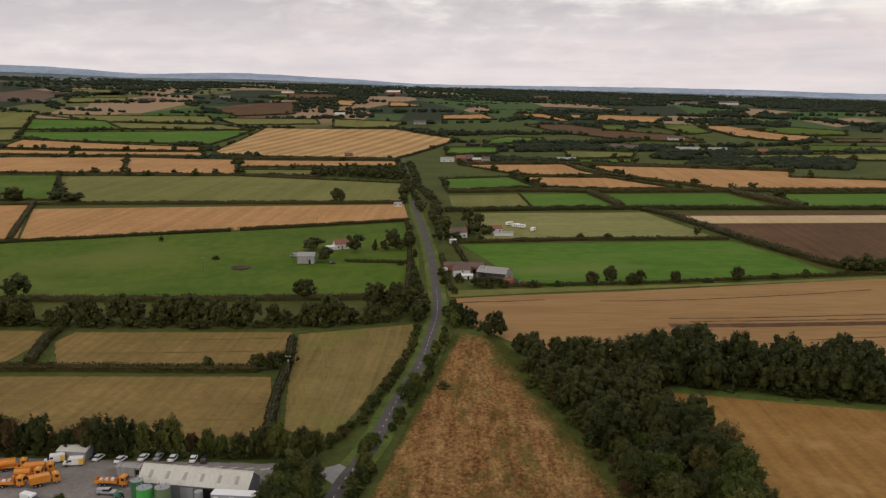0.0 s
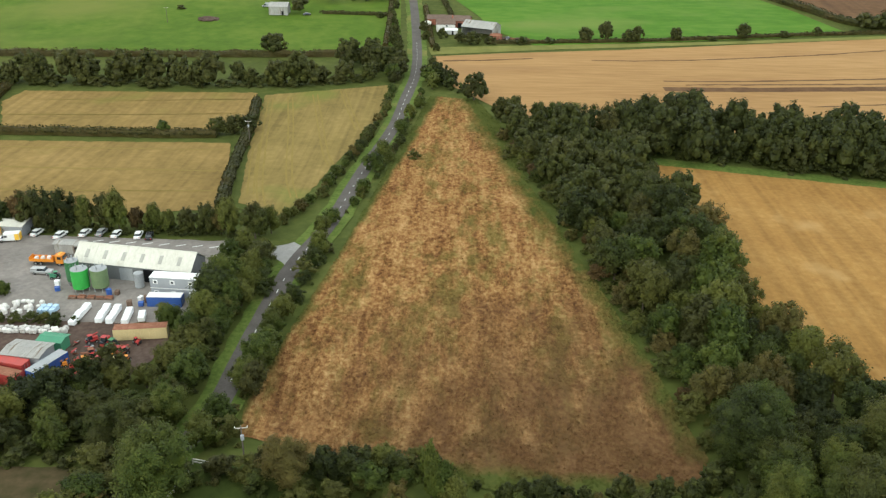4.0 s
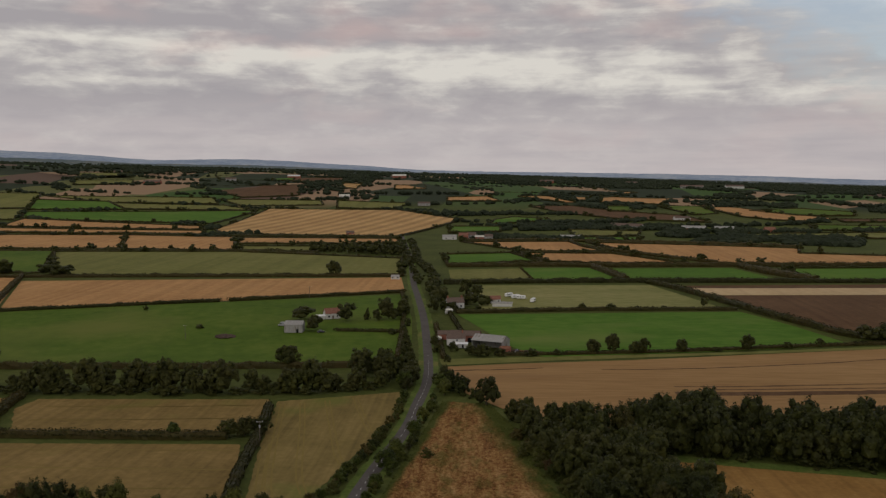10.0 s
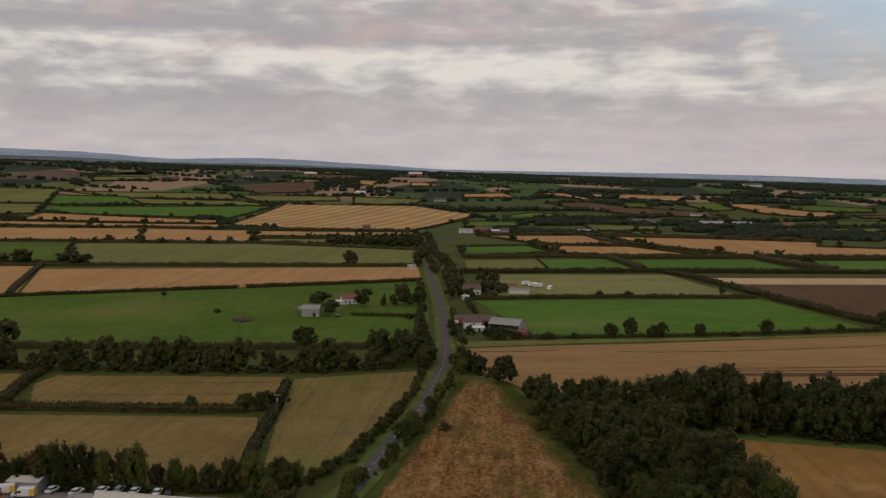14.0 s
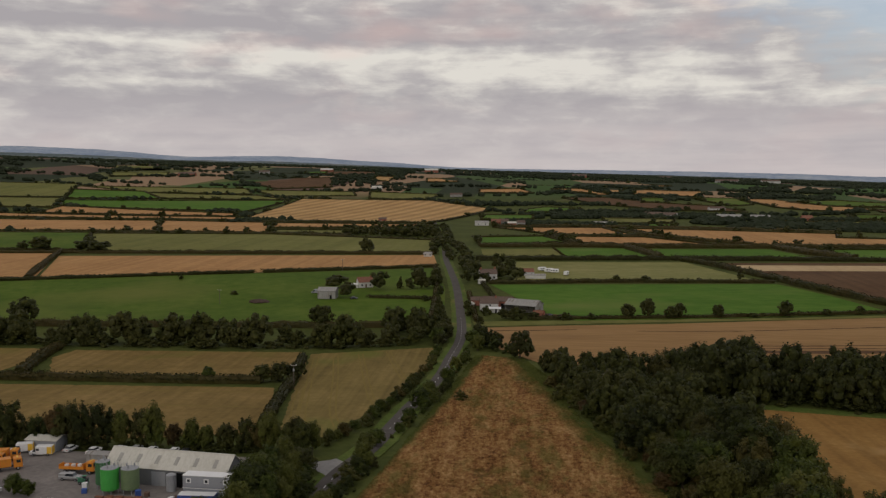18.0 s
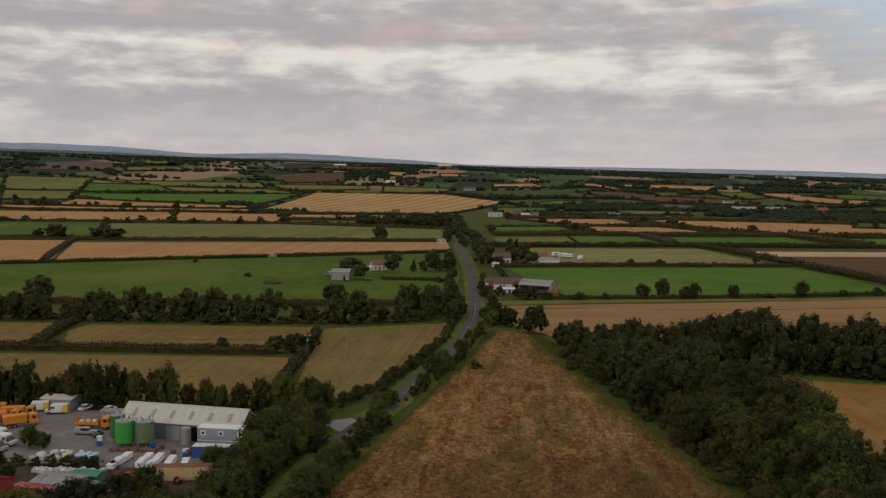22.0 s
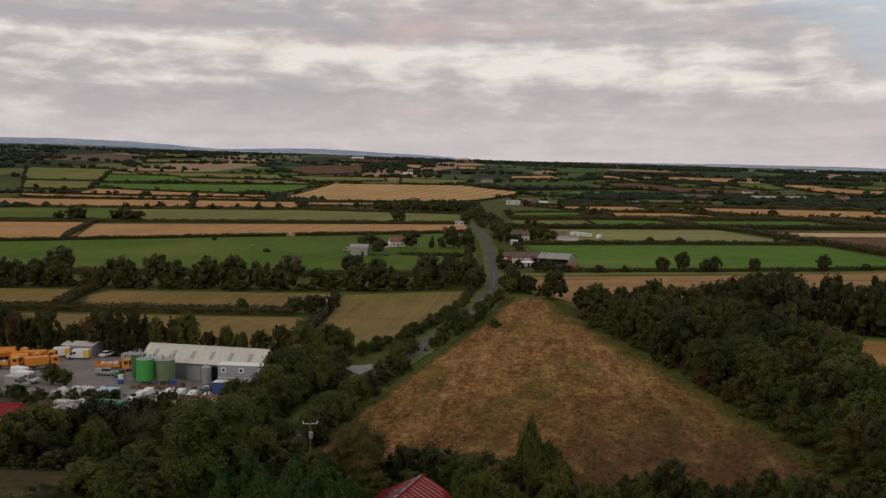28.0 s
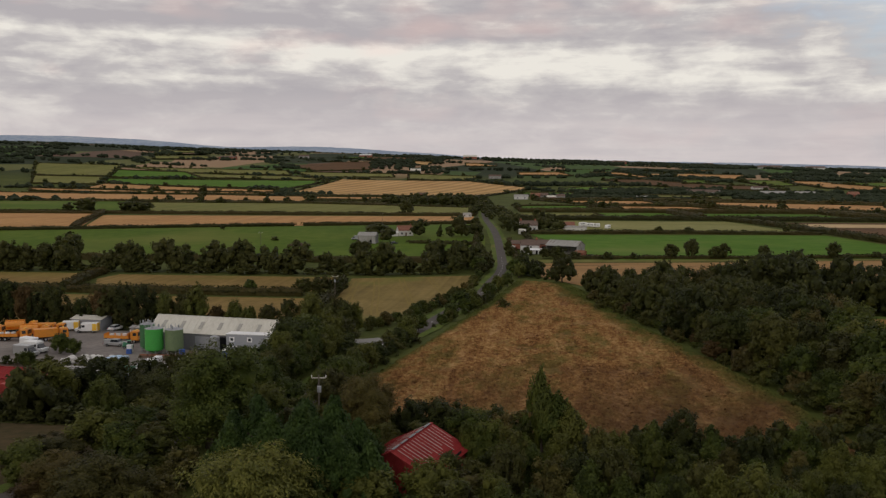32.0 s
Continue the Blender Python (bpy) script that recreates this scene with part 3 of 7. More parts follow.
FIELDS = [
    ("rough", [(-19, 350), (-1, 347), (7, 317), (16, 255), (24, 218), (31, 184), (36, 161), (40, 133), (35, 121), (14, 116), (-9, 123), (-27, 129), (-37, 134), (-44, 137), (-43, 139), (-44, 149), (-42, 164), (-40, 175), (-35, 210), (-28, 274)]),
    ("lanes", [(-83, 348), (-36, 365), (-37, 322), (-43, 285), (-46.5, 267), (-50.5, 245), (-55, 233), (-68, 242), (-75, 284)]),
    ("stub", [(-254, 287), (-159, 290), (-83, 292), (-70, 238), (-131, 225), (-208, 222)]),
    ("stub", [(-180, 333), (-178, 348), (-87, 351), (-81, 329), (-93, 303), (-166, 304)]),
    ("stub", [(-302, 349), (-197, 350), (-185, 347), (-185, 330), (-187, 305), (-265, 302)]),
    ("green", [(-475, 517), (-319, 557), (-179, 610), (-61, 652), (-46, 547), (-37, 429), (-73, 410), (-238, 400), (-369, 391)]),
    ("tan", [(-376, 721), (-71, 756), (-61, 672), (-182, 615), (-311, 566)]),
    ("tan", [(-599, 723), (-394, 757), (-319, 579), (-455, 537)]),
    ("olive", [(-474, 985), (-274, 989), (-180, 955), (-85, 918), (-71, 764), (-365, 750)]),
    ("green", [(-796, 979), (-474, 985), (-387, 776), (-632, 767)]),
    ("tan", [(-487, 1224), (-331, 1194), (-274, 989), (-410, 1012)]),
    ("tan", [(-960, 1192), (-487, 1224), (-414, 1012), (-814, 1003)]),
    ("tan", [(-321, 1185), (-110, 1171), (-107, 1100), (-297, 1090)]),
    ("olive", [(-286, 1061), (-198, 1062), (-186, 990), (-268, 989)]),
    ("cut", [(-397, 1333), (-403, 1700), (-160, 1715), (-39, 1541), (-117, 1215), (-369, 1264)]),
    ("bright", [(-860, 1722), (-726, 1743), (-648, 1625), (-801, 1578)]),
    ("bright", [(-787, 1539), (-417, 1658), (-430, 1435), (-749, 1450)]),
    ("olive", [(-878, 1795), (-561, 1881), (-518, 1765), (-705, 1731)]),
    ("olive", [(-711, 1719), (-499, 1739), (-417, 1668), (-651, 1633)]),
    ("olive", [(-542, 1853), (-338, 1882), (-318, 1798), (-468, 1747)]),
    ("olive", [(-304, 1889), (-154, 1858), (-172, 1735), (-281, 1741)]),
    ("olive", [(-1057, 1769), (-899, 1828), (-809, 1593), (-930, 1547)]),
    ("olive", [(-922, 1533), (-803, 1577), (-750, 1425), (-845, 1398)]),
    ("tan", [(-741, 1444), (-428, 1382), (-413, 1331), (-723, 1336)]),
    ("tan", [(-792, 1306), (-406, 1306), (-388, 1246), (-761, 1253)]),
    ("plough", [(-664, 2101), (-455, 2247), (-404, 1984), (-509, 1907)]),
    ("cut", [(-360, 2358), (-311, 2339), (-307, 2203), (-351, 2205)]),
    ("straw", [(-21, 413), (11, 421), (66, 431), (123, 445), (204, 464), (336, 486), (202, 270), (137, 290), (69, 312), (30, 315), (8, 334), (-3, 352), (-11, 365), (-16, 392)]),
    ("olive", [(-24, 430), (36, 439), (123, 452), (240, 478), (250, 474), (123, 447), (36, 430), (11, 424), (-22, 416)]),
    ("bright", [(-19, 562), (158, 579), (175, 525), (186, 472), (96, 449), (26, 437), (6, 470), (0, 500)]),
    ("meadow", [(-6, 582), (152, 592), (126, 712), (-5, 705)]),
    ("pale", [(150, 693), (420, 705), (395, 667), (164, 655)]),
    ("plough", [(140, 708), (420, 730), (420, 705), (150, 693)]),
    ("plough", [(162, 654), (395, 667), (300, 476), (208, 486), (190, 508), (180, 540), (165, 595)]),
    ("olive", [(-34, 817), (30, 829), (38, 731), (-28, 720)]),
    ("bright", [(32, 829), (93, 836), (113, 742), (40, 732)]),
    ("bright", [(105, 829), (222, 838), (240, 740), (117, 738)]),
    ("bright", [(267, 835), (470, 850), (400, 740), (258, 735)]),
    ("tan", [(31, 983), (133, 978), (190, 873), (124, 869), (60, 890)]),
    ("bright", [(-45, 962), (27, 983), (54, 876), (-36, 850)]),
    ("tan", [(-30, 1131), (103, 1140), (114, 1059), (136, 996), (64, 990), (31, 1018)]),
    ("tan", [(123, 1126), (235, 1096), (354, 1048), (333, 986), (470, 940), (440, 862), (367, 860), (219, 880), (155, 979)]),
    ("bright", [(-54, 1404), (24, 1404), (22, 1310), (-50, 1281)]),
    ("bright", [(7, 1454), (18, 1542), (48, 1592), (105, 1563), (107, 1522)]),
    ("olive", [(123, 1347), (222, 1317), (206, 1245), (117, 1209)]),
    ("bright", [(116, 1199), (207, 1209), (190, 1150), (118, 1148)]),
    ("olive", [(343, 1271), (600, 1289), (560, 1191), (333, 1208)]),
    ("green", [(498, 1431), (660, 1388), (620, 1316), (475, 1340)]),
    ("plough", [(90, 1822), (170, 1838), (261, 1699), (348, 1624), (364, 1487), (238, 1551), (154, 1668)]),
    ("tan", [(428, 1818), (486, 1807), (549, 1636), (585, 1546), (525, 1508), (477, 1531), (442, 1607)]),
    ("green", [(497, 1731), (596, 1778), (669, 1691), (638, 1610), (543, 1616)]),
    ("green", [(341, 1856), (426, 1830), (421, 1677), (372, 1643)]),
    ("green", [(236, 1827), (292, 1830), (273, 1712), (231, 1711)]),
    ("tan", [(263, 2089), (339, 2048), (413, 2042), (360, 1896), (271, 1919), (243, 1931)]),
    ("tan", [(77, 2063), (142, 2088), (190, 1925), (166, 1923)]),
    ("tan", [(197, 2127), (246, 2100), (219, 1982), (196, 1992)]),
    ("tan", [(-81, 2014), (7, 2056), (36, 1939), (-78, 1926)]),
    ("tan", [(2, 2307), (219, 2367), (371, 2238), (335, 2180), (148, 2166), (28, 2175)]),
    ("plough", [(581, 1537), (720, 1530), (690, 1481), (572, 1488)]),
    ("olive", [(-1051, 2337), (-945, 2425), (-907, 2325), (-1014, 2254)]),
    ("olive", [(-960, 2114), (-851, 2195), (-817, 2104), (-920, 2022)]),
    ("bright", [(-724, 2450), (-538, 2582), (-499, 2392), (-669, 2306)]),
    ("tan", [(-227, 2330), (-150, 2355), (-143, 2234), (-216, 2211)]),
    ("plough", [(-526, 2525), (-394, 2580), (-366, 2390), (-492, 2354)]),
    ("barley", [(48, 276), (57, 279), (122, 263), (168, 249), (128, 176), (80, 160), (68, 163), (61, 185), (57, 210), (53, 237), (49, 257)]),
]
for number, (f_kind, f_corners) in enumerate(FIELDS):
    f_material, f_label = {
        "rough": (M_ROUGH, "rough overgrown pasture with straw and reddish docks"),
        "stub": (M_STUB, "stubble field greening over with faint wheel lines"),
        "lanes": (M_STUB2, "stubble field greening over with worn wheel lanes"),
        "pale": (M_PALE_CUT, "pale cream strip of cut stubble"),
        "tan": (M_TAN, "ripe tan cereal stubble field with fine drill rows"),
        "cut": (M_TAN2, "pale cut cereal field with broad swath stripes"),
        "barley": (M_TAN3, "golden barley stubble field beside the wood"),
        "straw": (M_STRAW, "straw-coloured stubble field with dark cultivated streaks"),
        "plough": (M_PLOUGH, "dark brown ploughed field of bare soil"),
        "green": (M_GREEN, "green pasture field enclosed by hedges"),
        "bright": (M_GREEN2, "bright green grass field enclosed by hedges"),
        "olive": (M_OLIVE, "olive green mown meadow with faint stripes"),
        "meadow": (M_MEADOW, "dry grass meadow behind the houses"),
    }[f_kind]
    field("field_%d" % (number + 1), f_corners, f_material, f_label, 0.05 + 0.004 * (number % 5))


def ribbon(name, line, width, material, z=0.08, label="", jitter=0.0):
    """A strip of ground along a line."""
    verts, faces = [], []
    for k, p in enumerate(line):
        d = (line[min(k + 1, len(line) - 1)] - line[max(k - 1, 0)]).normalized()
        s = Vector((d.y, -d.x, 0))
        w = width / 2
        for sign in (-1, 1):
            q = p + s * sign * (w + jitter * noise.noise((p.x * 0.3, p.y * 0.3, sign * 5)))
            verts.append((q.x, q.y, terrain(q.x, q.y) + z))
    for k in range(len(line) - 1):
        faces.append((2 * k, 2 * k + 1, 2 * k + 3, 2 * k + 2))
    ob = new(name, mesh_of(name, verts, faces, material))
    return tagged(ob, label, name, kind="structure")


ROAD_LINE = laid_line([(-80, 50), (-69, 80), (-60, 105), (-52.2, 128), (-48.8, 145), (-47.5, 173), (-45.2, 204), (-40.2, 228), (-35.4, 271), (-30.2, 310), (-28.5, 345), (-27, 385), (-30, 440), (-39, 548), (-49, 640), (-59, 728), (-79, 946), (-107, 1189), (-128, 1390)], 4.0)
ribbon("verge", ROAD_LINE, 9.4, M_VERGE, 0.085, "strip of long green roadside grass", 1.2)
road = ribbon("road", ROAD_LINE, 4.6, M_ASPHALT, 0.13, "narrow grey asphalt country road", 0.15)


# ---- plants ----
def tube(verts, faces, pts, radii, sides=6):
    base = len(verts)
    for k, (p, r) in enumerate(zip(pts, radii)):
        d = (pts[min(k + 1, len(pts) - 1)] - pts[max(k - 1, 0)]).normalized()
        u = d.orthogonal().normalized()
        v = d.cross(u)
        for j in range(sides):
            a = 2 * math.pi * j / sides
            verts.append(tuple(p + (u * math.cos(a) + v * math.sin(a)) * r))
    for k in range(len(pts) - 1):
        for j in range(sides):
            a, b = base + k * sides + j, base + k * sides + (j + 1) % sides
            faces.append((a, b, b + sides, a + sides))


ICO = bmesh.new()
bmesh.ops.create_icosphere(ICO, subdivisions=1, radius=1)
ICO0_V = np.array([v.co[:] for v in ICO.verts])
ICO0_F = np.array([[v.index for v in f.verts] for f in ICO.faces])
ICO.free()


def leaf_cards(rng, at, out, size, droop=0.0, long=1.0, wild=0.6):
    """Small leaf sprays: one bent four-cornered blade at each place, facing roughly outward."""
    n = len(at)
    nrm = out / (np.linalg.norm(out, axis=1, keepdims=True) + 1e-9) + wild * rng.normal(size=(n, 3))
    nrm /= np.linalg.norm(nrm, axis=1, keepdims=True)
    nrm *= np.where((nrm * out).sum(1, keepdims=True) < 0, -1.0, 1.0)
    ref = rng.normal(size=(n, 3))
    if droop:
        ref = ref * (1 - droop) + np.array([0, 0, -2.0]) * droop
    t1 = np.cross(nrm, ref)
    t1 /= np.linalg.norm(t1, axis=1, keepdims=True) + 1e-9
    t2 = np.cross(nrm, t1)
    s = size * rng.uniform(0.6, 1.25, (n, 1))
    a, b = at - t1 * s * 0.5, at + t1 * s * 0.5
    c, d = at + t2 * s * 0.62 * long + nrm * s * 0.15, at - t2 * s * 0.62 * long - nrm * s * 0.15
    verts = np.stack([a, d, b, c], 1).reshape(-1, 3)
    faces = np.arange(4 * n).reshape(-1, 4)
    return verts, faces


CROWNS = {
    # lumps, crown base, width at height (0 to 1), leaf droop, blade length
    "oak": (36, 0.2, lambda t: math.sin(math.pi * (0.16 + 0.7 * t)) ** 0.6, 0.0, 1.0),
    "ash": (30, 0.14, lambda t: math.sin(math.pi * (0.12 + 0.73 * t)) ** 0.7 * (1 - 0.2 * t), 0.0, 1.0),
    "dark": (30, 0.08, lambda t: math.sin(math.pi * (0.18 + 0.68 * t)) ** 0.6, 0.0, 1.0),
    "bush": (18, 0.02, lambda t: (1 - t * t * 0.75) ** 0.6, 0.0, 1.0),
    "willow": (20, 0.05, lambda t: math.sin(math.pi * (0.25 + 0.7 * t)) ** 0.6, 0.75, 2.0),
    "conifer": (70, 0.02, lambda t: (1 - t) ** 0.9 + 0.04, 0.6, 1.7),
    "young": (26, 0.06, lambda t: math.sin(math.pi * (0.15 + 0.8 * t)) * (1.15 - 0.75 * t), 0.35, 1.3),
}
LEAF_OF = {"oak": "oak", "ash": "ash", "dark": "dark", "bush": "bush", "olive": "olive", "willow": "willow", "conifer": "conifer", "young": "ash", "copper": "copper", "sallow": "olive"}
LOD = {"close": (26000, 0.018), "near": (5600, 0.036), "mid": (2100, 0.052), "far": (480, 0.1)}


def crown_mesh(kind, seed, lod, leaf):
    """A crown one high and one wide: boughs that carry small tufts of leaf sprays, with gaps between them and a shaded core in each bough."""
    rng = np.random.default_rng(seed)
    lumps, low, wide, droop, long = CROWNS[kind]
    count, size = LOD[lod]
    if lod == "far":
        lumps = max(7, lumps // 4)
    lean = rng.uniform(-0.06, 0.06, 2)
    C, R = [], []
    for k in range(lumps):
        t = (k + rng.uniform(0.1, 0.9)) / lumps
        a = k * 2.399 + rng.uniform(-0.7, 0.7)
        w = 0.5 * wide(t)
        r = rng.uniform(0.07, 0.175) * (0.75 + 0.5 * wide(t)) * (1.5 if lod == "far" else 1.0) * (0.62 if kind == "conifer" else 1.0)
        q = max(0.0, w - r * 0.8) * rng.uniform(0.55, 1.3)
        C.append((q * math.cos(a) + lean[0] * t, q * math.sin(a) + lean[1] * t, low + (1 - low) * (0.06 + 0.84 * t)))
        R.append(r)
    C.append((0, 0, low + (1 - low) * 0.45))
    R.append(0.27)
    C, R = np.array(C), np.array(R)
    V, Fs = [], []
    base = 0
    full = {"close": 0.6, "near": 0.68, "mid": 0.84, "far": 0.9}[lod]
    for c, r in zip(C, R):
        v = ICO0_V * (r * full * rng.uniform(0.7, 1.15, (len(ICO0_V), 1))) + c
        V.append(v)
        Fs.append(ICO0_F + base)
        base += len(v)
    n_core = sum(len(f) for f in Fs)
    tufts = {"close": 16, "near": 9, "mid": 6, "far": 4}[lod]
    own = np.repeat(np.arange(len(R)), tufts)
    up = rng.normal(size=(len(own), 3)) + np.array([0, 0, 0.45])
    up /= np.linalg.norm(up, axis=1, keepdims=True)
    TC = C[own] + up * (R[own] * rng.uniform(0.55, 1.0 if lod in ("close", "near") else 0.8, len(own)))[:, None]
    TR = R[own] * rng.uniform(0.28, 0.6, len(own))
    pick = rng.choice(len(TR), count, p=TR**2 / (TR**2).sum())
    out = rng.normal(size=(count, 3)) + np.array([0, 0, 0.5])
    out /= np.linalg.norm(out, axis=1, keepdims=True)
    at = TC[pick] + out * (TR[pick] * rng.uniform(0.35, 1.2, count))[:, None]
    at[:, 2] = np.maximum(at[:, 2], 0.01)
    mid = np.array([0, 0, low + (1 - low) * 0.3])
    whole = (at - mid) / np.linalg.norm(at - mid, axis=1, keepdims=True)
    face = out * 0.25 + up[pick] * 0.4 + whole * 0.5 + np.array([0, 0, 0.2])
    lv, lf = leaf_cards(rng, at, face, size * (0.7 if kind == "willow" else 1.0), droop, long, 0.36 if lod in ("close", "near") else 0.25)
    me = bpy.data.meshes.new("crown")
    faces = [tuple(f) for f in np.concatenate(Fs)] + [tuple(f) for f in lf + base]
    me.from_pydata(np.concatenate(V + [lv]).tolist(), [], faces)
    me.materials.append(LEAF[leaf])
    me.polygons.foreach_set("use_smooth", [False] * (n_core + len(lf)))
    me.update()
    return me


def trunk_mesh(kind, seed, lod):
    rng = random.Random(seed)
    verts, faces = [], []
    sides = 7 if lod in ("close", "near") else 5
    pts = [Vector((0.01 * rng.uniform(-1, 1) * k, 0.01 * rng.uniform(-1, 1) * k, z)) for k, z in enumerate((0, 0.12, 0.3, 0.5, 0.7))]
    tube(verts, faces, pts, [0.036, 0.027, 0.021, 0.014, 0.006], sides)
    for k in range(5 if lod in ("close", "near") else 2):
        z, a = rng.uniform(0.2, 0.5), k * 2.4 + rng.uniform(0, 1)
        s = Vector((0, 0, z))
        e = s + Vector((math.cos(a) * 0.26, math.sin(a) * 0.26, 0.24))
        tube(verts, faces, [s, s.lerp(e, 0.5) + Vector((0, 0, 0.03)), e], [0.012, 0.009, 0.004], 5)
    return mesh_of("trunk", verts, faces, M_BARK, True)


TREE_LABEL = {
    "oak": "broad leafy oak tree with a lumpy dark green crown",
    "ash": "leafy green ash tree with an uneven rounded crown",
    "dark": "dense dark green tree in a row of others",
    "bush": "round green shrub growing among rough grass",
    "willow": "pale yellow-green willow with drooping leafy sprays",
    "conifer": "tall dense dark green cypress with drooping sprays",
    "young": "slim young birch tree with a narrow green crown",
    "olive": "brown-olive bramble shrub at the edge of the trees",
    "sallow": "olive-brown goat willow with a soft rounded crown",
    "copper": "tree with browning autumn leaves among green ones",
}
PROTO = {}
JOINED = None
FAR_POOL = []


def tree(kind, x, y, h, w, rng, group="", z=None):
    x, y = lay(x, y)
    d = math.hypot(x + 5, y)
    if JOINED is not None:
        JOINED.append((kind, x, y, h, w, rng.randrange(3), rng.uniform(0, 6.283)))
        return None
    if d > 400 and not (kind == "oak" and h > 13):
        FAR_POOL.append((kind, x, y, h, w, rng.randrange(3), rng.uniform(0, 6.283)))
        return None
    lod = "close" if d < 150 and w > 8.5 else "near" if d < 330 else "mid" if d < 720 else "far"
    form = {"copper": "ash", "sallow": "ash", "olive": "bush"}.get(kind, kind)
    variant = rng.randrange({"close": 3, "near": 4, "mid": 3, "far": 3}[lod] if kind in ("oak", "ash", "dark") else 2)
    key = (kind, variant, lod)
    m = Matrix.LocRotScale((x, y, (terrain(x, y) if z is None else z) - 0.1), Euler((rng.uniform(-0.04, 0.04), rng.uniform(-0.04, 0.04), rng.uniform(0, 6.283))), (w, w * rng.uniform(0.9, 1.1), h))
    if key in PROTO:
        p = PROTO[key]
        ob = copy_thing(p, m @ Matrix.Diagonal((1 / p.scale.x, 1 / p.scale.y, 1 / p.scale.z, 1)))
    else:
        seed = (hash_text(kind) + variant * 17 + hash_text(lod) * 7) % 9973
        kind_name = {"bush": "shrub", "young": "sapling", "conifer": "cypress"}.get(form, "tree")
        ob = new(kind_name)
        ob.empty_display_size = 0.1
        if form != "bush":
            t = new("trunk", trunk_mesh(form, seed, lod))
            t.parent = ob
        c = new("crown", crown_mesh(form, seed, lod, LEAF_OF[kind]))
        c.parent = ob
        ob.matrix_basis = m
        tagged(ob, TREE_LABEL[kind], kind_name)
        PROTO[key] = ob
    if group:
        ob["group"] = group
    return ob


def joined_trees(name, label, spots):
    """Many crowns of a wood that stands far off, as one mass."""
    V, Fa, base = [], [], 0
    pool = {}
    for kind, x, y, h, w, variant, turn_ in spots:
        lod = "mid" if math.hypot(x, y) < 520 else "far"
        key = (kind, variant, lod)
        if key not in pool:
            me = crown_mesh({"copper": "ash", "sallow": "ash", "olive": "bush"}.get(kind, kind), 400 + variant + hash_text(kind) % 97, lod, "dark")
            co = np.empty(len(me.vertices) * 3)
            me.vertices.foreach_get("co", co)
            co = co.reshape(-1, 3)
            pool[key] = (co, [tuple(p.vertices) for p in me.polygons])
            bpy.data.meshes.remove(me)
        co, fs = pool[key]
        ca, sa = math.cos(turn_), math.sin(turn_)
        rot = np.array([[ca, sa, 0], [-sa, ca, 0], [0, 0, 1]])
        V.append(co @ rot * (w, w, h) + (x, y, terrain(x, y) - 0.1))
        Fa.extend([tuple(i + base for i in f) for f in fs])
        base += len(co)
    me = bpy.data.meshes.new(name)
    me.from_pydata(np.concatenate(V).tolist(), [], Fa)
    me.materials.append(LEAF["wood"])
    me.update()
    tagged(new(name, me), label, "woodland", kind="stuff")


def hash_text(s):
    return sum(ord(c) * (k + 3) * 31 for k, c in enumerate(s))


def inside(x, y, poly):
    hit = False
    for (ax, ay), (bx, by) in zip(poly, poly[1:] + poly[:1]):
        if (ay > y) != (by > y) and x < (bx - ax) * (y - ay) / (by - ay) + ax:
            hit = not hit
    return hit


def wood(poly, spacing, kinds, h, w, seed, group, keep_off=()):
    """Fill a plot with trees, none nearer to another than the spacing."""
    rng = random.Random(seed)
    xs, ys = [p[0] for p in poly], [p[1] for p in poly]
    placed = []
    for _ in range(6000):
        x, y = rng.uniform(min(xs), max(xs)), rng.uniform(min(ys), max(ys))
        if not inside(x, y, poly) or any((x - a) ** 2 + (y - b) ** 2 < spacing**2 for a, b in placed):
            continue
        if any((x - a) ** 2 + (y - b) ** 2 < r * r for a, b, r in keep_off):
            continue
        placed.append((x, y))
        s = rng.uniform(0.6, 1.25)
        tree(rng.choice(kinds), x, y, h * s, w * s * rng.uniform(0.9, 1.15), rng, group)
    return placed


def row(points, spacing, kinds, h, w, seed, group, spread=1.0, least=0.6):
    rng = random.Random(seed)
    for p in smooth_line(points, spacing):
        s = rng.uniform(least, 1.25)
        tree(rng.choice(kinds), p.x + rng.uniform(-spread, spread), p.y + rng.uniform(-spread, spread), h * s, w * s, rng, group)


